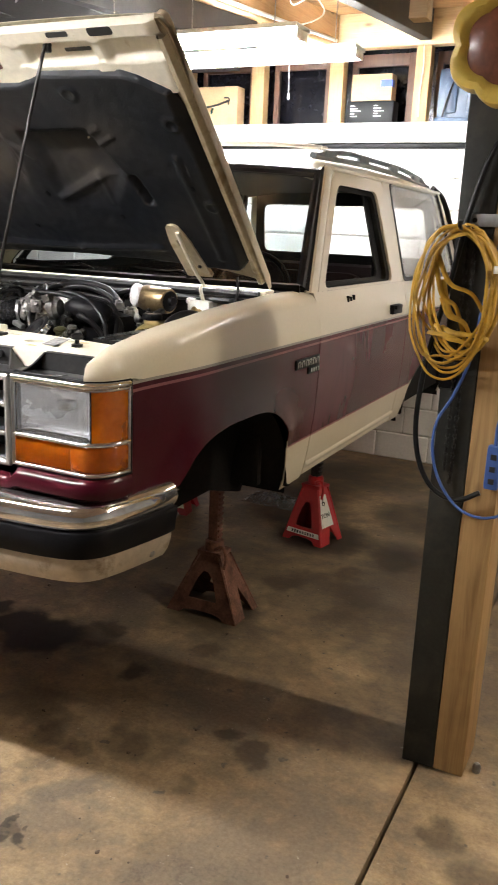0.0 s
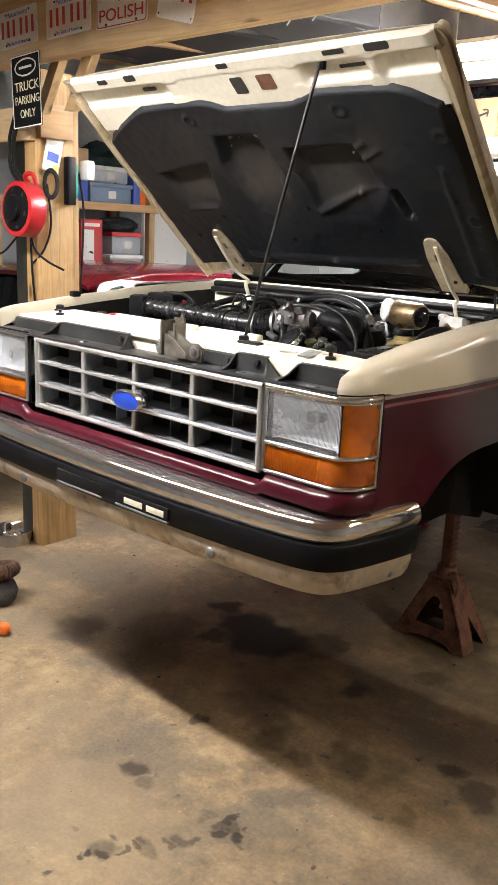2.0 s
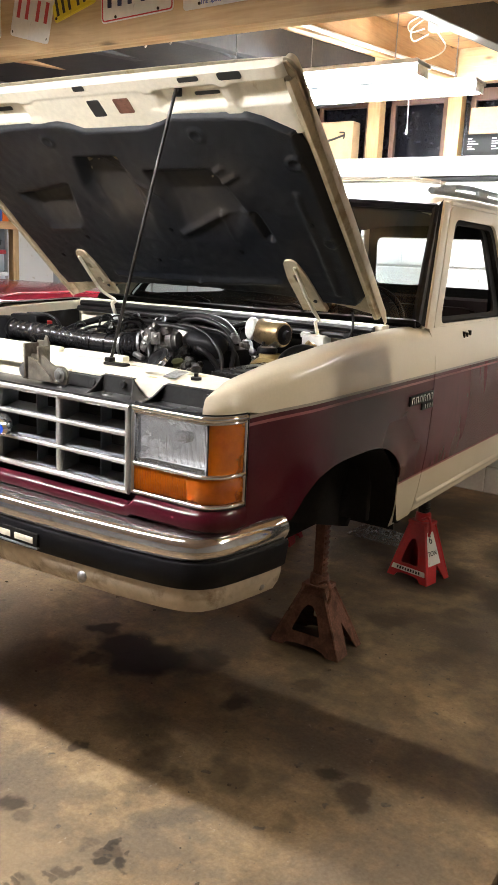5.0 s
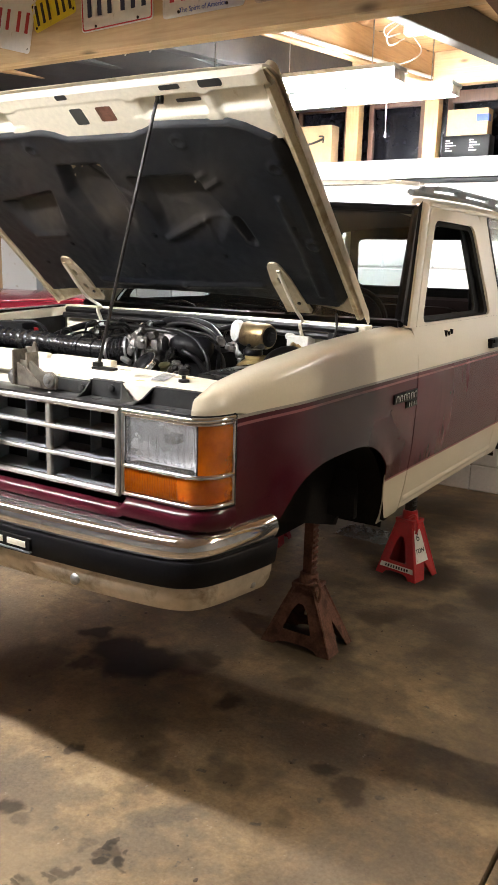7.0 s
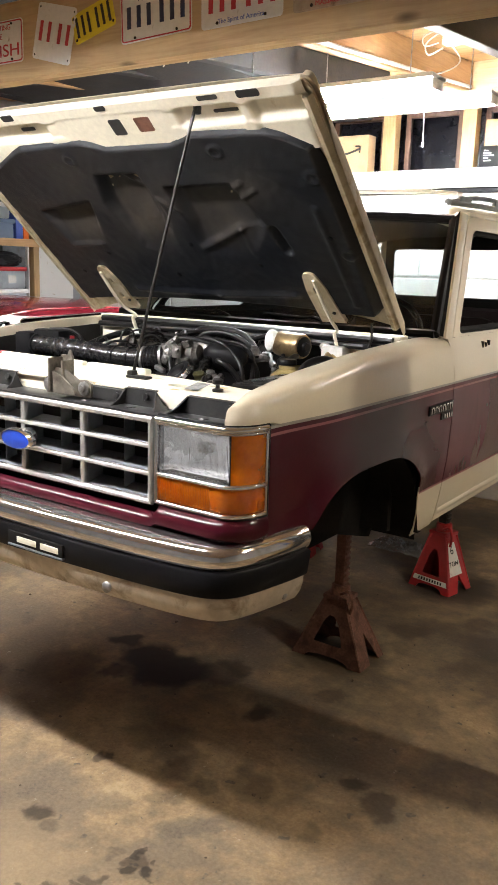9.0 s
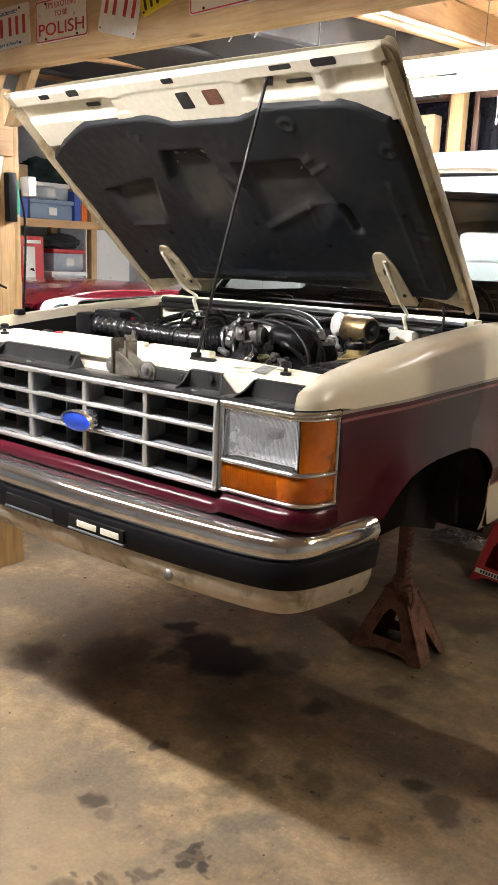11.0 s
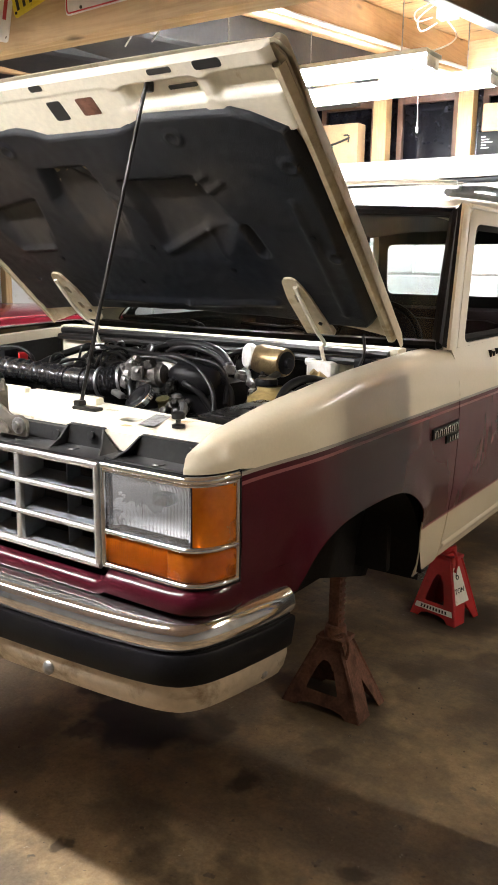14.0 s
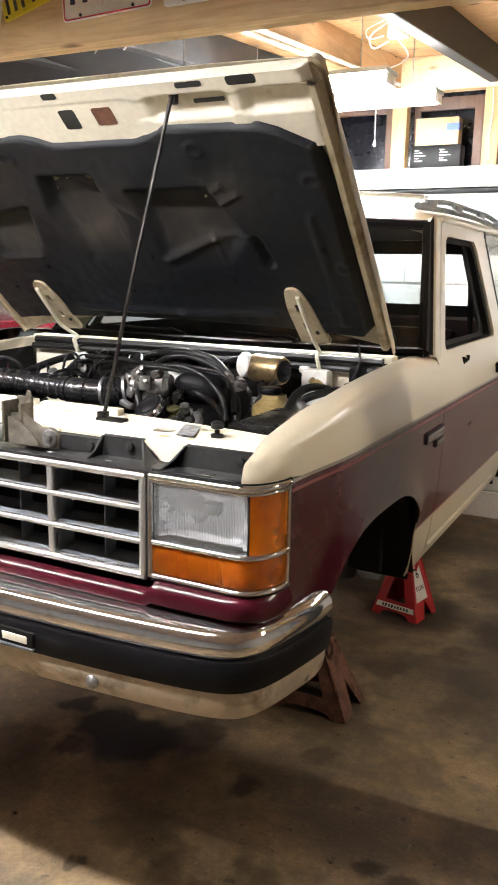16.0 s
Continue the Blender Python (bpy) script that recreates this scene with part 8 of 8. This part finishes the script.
# wire down one stud, lamp holder on the rafter
solo("stud_wire", tube(bmesh.new(), [(0.318, 4.09, 2.84), (0.325, 4.088, 2.7), (0.315, 4.09, 2.55), (0.32, 4.088, 2.40)], 0.004, 6, 5), M_WHITEPL, "white wire stapled down a pine stud", "wire")
lh = thing("lamp_holder", "white ceiling lamp holder with dangling wires on the roof boards", "lamp holder", "", (0.14, 2.6, 2.93))
bm = lathe(bmesh.new(), (0.14, 2.6, rafter_z(2.6) + 0.2), (0, 0, -1), [(0.06, 0), (0.06, 0.03), (0.045, 0.05), (0.03, 0.09), (0.0, 0.092)], 20)
part("base", bm, M_WHITEPL, lh)
part("plug_adapter", boxes(((0.11, 2.56, 2.79), (0.20, 2.63, 2.845)), ((0.20, 2.58, 2.80), (0.27, 2.60, 2.815)), bevel=0.006), M_WHITEPL, lh)
for pts in ([(0.10, 2.58, 2.86), (0.03, 2.55, 2.80), (0.05, 2.54, 2.74), (0.12, 2.56, 2.77)], [(0.15, 2.6, 2.79), (0.24, 2.5, 2.68), (0.2, 2.35, 2.60), (0.05, 2.2, 2.56)], [(0.08, 2.6, 2.88), (0.0, 2.58, 2.84), (0.02, 2.56, 2.79), (0.09, 2.57, 2.80)]):
    part("wire", tube(bmesh.new(), pts, 0.004, 6, 6), M_WHITEPL, lh)
for x, dx in ((-0.6, 0.06), (-0.45, 0.07)):
    solo("wire_hook", tube(bmesh.new(), [(x, 1.3, 2.655), (x + 0.01, 1.29, 2.60), (x - dx, 1.27, 2.50)], 0.003, 6, 5), M_WHITEPL, "thin white wire hanging from the rafter", "wire", "wires on the rafter")


# ---- beyond the truck: shelf, sedan, things on the far post ----
def sedan():
    """An older maroon saloon with chrome window trim, parked beyond the truck."""
    car = thing("sedan_car", "old maroon sedan with chrome window trim parked behind the post", "car", "", (-2.65, 3.0, 0))
    cx = -2.62
    bm = bmesh.new()
    sec = [(-0.82, 0.3), (-0.86, 0.55), (-0.84, 0.8), (-0.80, 0.93), (-0.6, 0.97), (0.6, 0.97), (0.80, 0.93), (0.84, 0.8), (0.86, 0.55), (0.82, 0.3)]
    skin(bm, [[(cx + a * k, y, 0.3 + (b - 0.3) * h) for a, b in sec] for y, k, h in ((1.02, 0.9, 0.8), (1.1, 0.97, 0.93), (1.5, 1.0, 1.0), (3.4, 1.0, 1.0), (3.9, 0.98, 0.97), (4.04, 0.9, 0.8))])
    body = part("body", bm, M_REDCAR, car)
    bm = bmesh.new()
    rows = []
    for y, z, w in ((1.22, 1.325, 0.60), (1.32, 1.36, 0.63), (1.7, 1.39, 0.65), (2.2, 1.39, 0.65), (2.6, 1.37, 0.645), (2.95, 1.32, 0.62)):
        rows.append([(cx + w * u, y, z - 0.05 * abs(u) ** 4) for u in (-1, -0.85, -0.5, 0, 0.5, 0.85, 1)])
    skin(bm, rows)
    thicken(bm, 0.03)
    rf = part("roof", bm, M_REDCAR, car)
    for s in (1, -1):
        bm = bmesh.new()
        side = [(1.04, 0.95), (1.26, 1.30), (1.7, 1.352), (2.3, 1.352), (2.8, 1.30), (3.3, 0.95)]
        win1 = [(1.20, 0.98), (1.31, 1.265), (1.44, 1.29), (1.44, 0.98)]
        win2 = [(1.50, 0.98), (1.51, 1.295), (2.2, 1.315), (2.7, 1.27), (3.05, 0.98)]
        place = lambda u, v, w: (cx + s * (0.79 - 0.42 * (v - 0.95) - w), u, v)
        plate(bm, round_poly(side, 0.05), place, 0.03, [round_poly(win1, 0.03), round_poly(win2, 0.05)])
        sd = part("cabin_side", bm, M_REDCAR, car)
        for wn in (win1, win2):
            loop = [place(*p, -0.004) for p in round_poly(wn, 0.04)]
            part("chrome_trim", tube(bmesh.new(), loop + loop[:1], 0.0055, 8, 0), M_CHROME, sd)
            bm = bmesh.new()
            plate(bm, round_poly(wn, 0.04), lambda u, v, w: place(u, v, w + 0.012), 0.004)
            part("pane", bm, M_NIGHTGLASS, sd)
    bm = boxes(((cx - 0.7, 1.3, 0.5), (cx + 0.7, 3.1, 0.96)), bevel=0.02)
    part("cabin", bm, M_DARK, car)
    for y, z, y2, z2 in ((1.06, 0.96, 1.25, 1.29), (3.3, 0.96, 2.93, 1.29)):
        bm = bmesh.new()
        skin(bm, [[(cx + w * 0.7, y, z) for w in (-1, 0, 1)], [(cx + w * 0.6, y2, z2) for w in (-1, 0, 1)]])
        part("windscreen", bm, M_NIGHTGLASS, car)
    for x in (-0.74, 0.74):
        for y in (1.55, 3.45):
            bm = lathe(bmesh.new(), (cx + x - 0.09, y, 0.3), (1, 0, 0), [(0.2, 0), (0.29, 0.01), (0.3, 0.04), (0.3, 0.14), (0.29, 0.17), (0.2, 0.18)], 28)
            wh = part("wheel", bm, M_RUBBER, car)
            part("hub_cap", lathe(bmesh.new(), (cx + x + (0.09 if x > 0 else -0.09), y, 0.3), (1 if x > 0 else -1, 0, 0), [(0.18, -0.01), (0.17, 0.01), (0.05, 0.02), (0, 0.022)], 24), M_CHROME, wh)
    return car


sedan()

shelf = thing("storage_shelf", "pine storage shelf packed with bins and boxes", "shelf", "", (-3.75, 2.4, 0))
SX0, SX1, SY0, SY1 = -4.15, -3.55, 1.55, 3.07
for z in (0.55, 1.22, 1.80):
    part("board", boxes(((SX0, SY0, z - 0.02), (SX1, SY1, z)), bevel=0.003), M_WOOD_Y, shelf)
    part("board_edge", boxes(((SX1 - 0.002, SY0, z - 0.055), (SX1 + 0.038, SY1 + 0.03, z + 0.005)), bevel=0.004), M_WOOD_Y, shelf)
for x in (SX0 + 0.03, SX1 - 0.045):
    for y in (SY0 + 0.03, SY1 - 0.03):
        part("upright", boxes(((x - 0.03, y - 0.03, 0), (x + 0.03, y + 0.03, 2.35)), bevel=0.004), M_WOOD_Z, shelf)


def bin_box(x0, x1, y0, y1, z0, z1, body, lid, label):
    b = thing("storage_bin", label, "bin", "bins on the shelf", ((x0 + x1) / 2, (y0 + y1) / 2, z0))
    part("tub", boxes(((x0 + 0.01, y0 + 0.01, z0), (x1 - 0.01, y1 - 0.01, z1 - 0.03)), bevel=0.02), body, b)
    part("lid", boxes(((x0, y0, z1 - 0.035), (x1, y1, z1)), bevel=0.01), lid, b)
    part("label", boxes(((x1 - 0.0105, (y0 + y1) / 2 - 0.03, (z0 + z1) / 2 - 0.04), (x1 - 0.008, (y0 + y1) / 2 + 0.05, (z0 + z1) / 2 + 0.02)), bevel=0), M_LABEL, b)
    return b


bin_box(-4.0, -3.6, 2.42, 2.86, 1.801, 1.96, M_BLUEPL, M_BLUEPL, "blue-grey plastic storage bin with a label")
bin_box(-4.0, -3.62, 2.44, 2.84, 1.961, 2.09, M_CLEARPL, M_WHITEPL, "clear storage bin stacked on a blue one")
bin_box(-4.0, -3.6, 2.62, 2.98, 1.221, 1.40, M_CLEARPL, M_WHITEPL, "clear storage bin holding packed goods")
bin_box(-4.0, -3.6, 2.64, 2.97, 1.401, 1.58, M_CLEARPL, M_RED, "clear storage bin with a red lid")
bin_box(-4.0, -3.6, 2.03, 2.31, 1.221, 1.38, M_BLUEPL, M_CLEARPL, "small blue storage bin under a towel")


def shelf_box(x0, x1, y0, y1, z0, z1, mat, label, face=None):
    b = solo("carton", boxes(((x0, y0, z0), (x1, y1, z1)), bevel=0.006), mat, label, "box", "boxes on the shelf")
    if face:
        part("printed_panel", boxes(((x1, y0 + 0.02, z0 + 0.03), (x1 + 0.002, y0 + (y1 - y0) * 0.6, z1 - 0.08)), bevel=0), face, b)
        part("text_bar", boxes(((x1, y0 + 0.03, z1 - 0.055), (x1 + 0.002, y1 - 0.03, z1 - 0.03)), bevel=0), M_LABEL, b)
    return b


shelf_box(-3.9, -3.6, 2.33, 2.545, 1.221, 1.672, M_RED, "tall red product carton with white print", M_LABEL)
shelf_box(-3.95, -3.6, 2.2, 2.41, 2.03, 2.2, M_CARD, "brown carton standing on the shelf")
shelf_box(-3.95, -3.61, 2.2, 2.414, 1.801, 2.029, M_BLUEINK, "slim blue carton on the shelf")
shelf_box(-3.9, -3.62, 2.88, 2.95, 1.801, 2.04, M_BLUEINK, "narrow blue box at the shelf end")
shelf_box(-3.9, -3.62, 2.955, 3.02, 1.801, 1.95, M_ORANGE, "narrow orange box at the shelf end")


def heap(name, c, size, mat, label, category, seed):
    rg = random.Random(seed)
    bm = bmesh.new()
    bmesh.ops.create_icosphere(bm, subdivisions=4, radius=1)
    for v in bm.verts:
        k = 1 + 0.35 * noise.noise(v.co * 1.7 + Vector((seed, 0, 0))) + 0.12 * noise.noise(v.co * 5 + Vector((0, seed, 0)))
        v.co = Vector((c[0] + v.co.x * size[0] * k, c[1] + v.co.y * size[1] * k, max(c[2], c[2] + size[2] * (v.co.z * k * 0.9 + 0.6))))
    return solo(name, bm, mat, label, category)


heap("dark_jacket", (-3.78, 2.72, 2.092), (0.2, 0.24, 0.13), M_GREENCLOTH, "dark green jacket heaped on the bins", "jacket", 2)
heap("black_bag", (-3.75, 2.78, 1.582), (0.16, 0.22, 0.075), M_BLACKCLOTH, "black cloth bag stuffed on the shelf", "bag", 4)
heap("baseball_cap", (-3.70, 2.42, 1.385), (0.1, 0.12, 0.07), M_BLACKCLOTH, "black cloth cap on a bin", "cap", 6)
heap("striped_blanket", (-3.75, 2.1, 2.165), (0.15, 0.16, 0.06), M_RED, "folded red and dark blanket on a carton", "blanket", 9)
bm = boxes(((-4.19, 3.16, 0), (-4.15, 3.42, 2.2)), bevel=0.004)
solo("grey_panel", bm, M_GREYPL, "tall blue-grey board leaning on the wall", "board")
bm = boxes(((-4.19, 3.45, 0), (-4.15, 4.0, 2.1)), bevel=0.004)
solo("white_panel", bm, M_WHITEWOOD, "white painted board leaning on the wall", "board")

# red cord reel and pouches on the far post
reel = thing("wall_reel", "red steel cord reel with black face mounted on the post", "reel", "", (-1.6, 0.48, 1.68))
RA = Vector((0.0, -1, 0.05)).normalized()
RC = Vector((-1.50, 0.50, 1.675))
bm = lathe(bmesh.new(), RC - RA * 0.02, RA, [(0.085, 0), (0.118, 0.004), (0.122, 0.01), (0.122, 0.085), (0.112, 0.09), (0.10, 0.088)], 40)
part("drum", bm, M_RED, reel)
bm = lathe(bmesh.new(), RC + RA * 0.066, RA, [(0.102, 0), (0.10, 0.006), (0.06, 0.012), (0.055, 0.03), (0.03, 0.034), (0, 0.035)], 36)
face = part("face", bm, M_BLACK, reel)
fx, fy, _ = frame_of(RA)
for k in range(6):
    a = k * math.pi / 3
    part("vent_hole", lathe(bmesh.new(), RC + RA * 0.071 + (fx * math.cos(a) + fy * math.sin(a)) * 0.08, RA, [(0.012, 0), (0.012, 0.004), (0, 0.0045)], 12), M_INK, face)
part("handle", tube(bmesh.new(), [RC + Vector((0.0, 0.0, 0.118)), RC + Vector((0.01, -0.02, 0.15)), RC + Vector((0.05, -0.01, 0.155)), RC + Vector((0.07, 0.0, 0.11))], 0.012, 8, 5), M_RED, reel)
part("bracket", boxes(((-1.56, 0.52, 1.6), (-1.5, 0.57, 1.74)), bevel=0.004), M_RED, reel)
for pts in ([(-1.52, 0.52, 1.57), (-1.5, 0.53, 1.5), (-1.45, 0.56, 1.45), (-1.40, 0.62, 1.41)], [(-1.55, 0.54, 1.56), (-1.56, 0.55, 1.40), (-1.55, 0.56, 1.2)], [(-1.53, 0.62, 1.80), (-1.53, 0.64, 1.62), (-1.53, 0.6, 1.5), (-1.56, 0.55, 1.43)],
            [(-1.53, 0.80, 1.86), (-1.52, 0.82, 1.7), (-1.52, 0.81, 1.45), (-1.53, 0.80, 1.22)], [(-1.9, 0.5, 1.5), (-1.75, 0.5, 1.47), (-1.62, 0.51, 1.55)]):
    solo("hanging_cable", tube(bmesh.new(), pts, 0.0055, 8, 6), M_RUBBER, "thin black cord hanging on the far post", "cord", "cords on the far post")
bm = box(bmesh.new(), (-0.004, -0.045, -0.08), (0.004, 0.045, 0.08), 0.002, Matrix.Translation((-1.53, 0.655, 1.93)) @ Matrix.Rotation(radians(-12), 4, "X"))
tagc = solo("cord_pack", bm, M_LABEL, "white card sleeve holding a new black cord", "cord pack")
part("print_bar", box(bmesh.new(), (-0.0055, -0.03, -0.03), (0.0055, 0.03, 0.01), 0, Matrix.Translation((-1.53, 0.655, 1.93)) @ Matrix.Rotation(radians(-12), 4, "X")), M_BLUEINK, tagc)
part("price_spot", box(bmesh.new(), (-0.0055, 0.01, -0.07), (0.0055, 0.035, -0.045), 0, Matrix.Translation((-1.53, 0.655, 1.93)) @ Matrix.Rotation(radians(-12), 4, "X")), M_PLATEYEL, tagc)
for k in range(3):
    pts = [(-1.525, 0.64 + (0.03 + 0.006 * k) * math.cos(a), 1.80 + (0.055 + 0.006 * k) * math.sin(a)) for a in (j * math.pi / 5 for j in range(11))]
    part("cord_loop", tube(bmesh.new(), pts, 0.005, 8, 3), M_RUBBER, tagc)
solo("tool_case", boxes(((-1.54, 0.72, 1.71), (-1.50, 0.765, 1.93)), bevel=0.006), M_BLACK, "slim black tool case hung on the far post", "tool case")
solo("green_level", boxes(((-1.54, 0.768, 1.745), (-1.51, 0.785, 1.90)), bevel=0.003), M_TEALPL, "small green spirit level hung on the far post", "level")
solo("wall_charger", boxes(((-1.55, 0.815, 1.83), (-1.48, 0.86, 1.92)), bevel=0.008), M_WHITEPL, "white plug charger on the far post", "charger")
for k, (x, y) in enumerate(((-1.62, 0.52), (-1.58, 0.515), (-1.9, 0.5), (-1.95, 0.49))):
    pts = [(x, y, 2.1), (x - 0.04, y - 0.01, 1.98), (x - 0.03, y - 0.01, 1.86), (x + 0.02, y, 1.80)] if k < 2 else [(x, y, 2.13), (x - 0.06, y, 1.9), (x - 0.03, y, 1.6), (x - 0.05, y, 1.2)]
    solo("rubber_strap", tube(bmesh.new(), pts, 0.011, 8, 6), M_RUBBER, "black rubber strap looped over the cleat", "strap", "straps on the cleat")

# a dark cabinet with pine frame beyond the far post
cab = thing("work_bench", "pine work bench with dark rounded top beyond the far post", "bench", "", (-2.9, 0.35, 0))
part("top", boxes(((-3.6, -0.1, 1.22), (-2.2, 0.5, 1.27)), bevel=0.02), M_BLACK, cab)
for x in (-3.55, -2.25):
    for y in (-0.05, 0.45):
        part("leg", boxes(((x - 0.045, y - 0.045, 0), (x + 0.045, y + 0.045, 1.22)), bevel=0.004), M_WOOD_Z, cab)
part("shelf", boxes(((-3.55, -0.05, 0.5), (-2.25, 0.45, 0.53)), bevel=0.004), M_WOOD_X, cab)
part("rail", boxes(((-3.6, 0.50, 1.6), (-2.0, 0.54, 1.72)), bevel=0.004), M_WOOD_X, cab)
part("back_post", boxes(((-2.1, 0.50, 0), (-2.02, 0.56, 2.29)), bevel=0.004), M_WOOD_Z, cab)
heap("work_coat", (-2.2, 0.40, 1.72), (0.14, 0.1, 0.22), M_BLACKCLOTH, "black work coat hung beyond the far post", "coat", 14)

# on the floor by the far post
bowl = thing("steel_bowl", "polished steel bowl on the floor by the post", "bowl", "", (-1.70, 0.50, 0))
bm = lathe(bmesh.new(), (-1.70, 0.49, 0), (0, 0, 1), [(0.09, 0), (0.092, 0.004), (0.1, 0.03), (0.105, 0.065), (0.112, 0.072), (0.108, 0.074), (0.098, 0.066), (0.085, 0.012), (0, 0.01)], 36)
part("shell", bm, M_CHROME, bowl)
boot = thing("lined_boot", "dark grey slip-on boot with brown fleece lining on the floor", "boot", "", (-1.13, 0.06, 0))
bm = bmesh.new()
bmesh.ops.create_icosphere(bm, subdivisions=4, radius=1)
for v in bm.verts:
    k = 1 + 0.1 * noise.noise(v.co * 2.5)
    v.co = Vector((-1.13 + v.co.x * 0.1 * k, 0.055 + v.co.y * 0.085 * k, max(0, 0.055 + 0.075 * v.co.z * k)))
part("upper", bm, material("charcoal_suede", (0.05, 0.043, 0.04), 0.95, 0, 120, 0.3, None, bump=0.4), boot)
bm = bmesh.new()
pts = [(-1.13 + 0.075 * math.cos(a), 0.06 + 0.065 * math.sin(a), 0.14 + 0.02 * math.cos(a)) for a in (j * math.pi / 8 for j in range(17))]
part("lining", tube(bm, pts, 0.03, 10, 3, ribs=0.004), material("brown_fleece", (0.07, 0.035, 0.022), 1.0, 0, 90, 0.4, None, bump=0.8), boot)
bm = bmesh.new()
bmesh.ops.create_uvsphere(bm, u_segments=24, v_segments=16, radius=0.028)
bmesh.ops.translate(bm, verts=bm.verts, vec=(-0.835, -0.09, 0.028))
solo("orange_ball", bm, M_ORANGE, "small orange ball on the concrete floor", "ball")

# crumbs of grit and bark swept about the slab
rng = random.Random(21)
bm = bmesh.new()
for k in range(150):
    x, y = rng.uniform(-1.2, 2.0), rng.uniform(-0.9, 2.6)
    r = rng.choice((0.002, 0.0025, 0.003, 0.004, 0.006)) * rng.uniform(0.7, 1.2)
    made = bmesh.ops.create_icosphere(bm, subdivisions=1, radius=r)["verts"]
    for v in made:
        v.co = Vector((x + v.co.x * rng.uniform(0.7, 1.6), y + v.co.y * rng.uniform(0.7, 1.6), max(0.0, v.co.z * 0.7 + r * 0.5)))
solo("floor_grit", bm, material("dark_grit", (0.09, 0.065, 0.045), 0.85, 0, 200, 0.4, (0.3, 0.26, 0.2), 40, (0.6, 0.66), 0.1), "dark crumbs of grit scattered over the slab", "grit", kind="stuff")
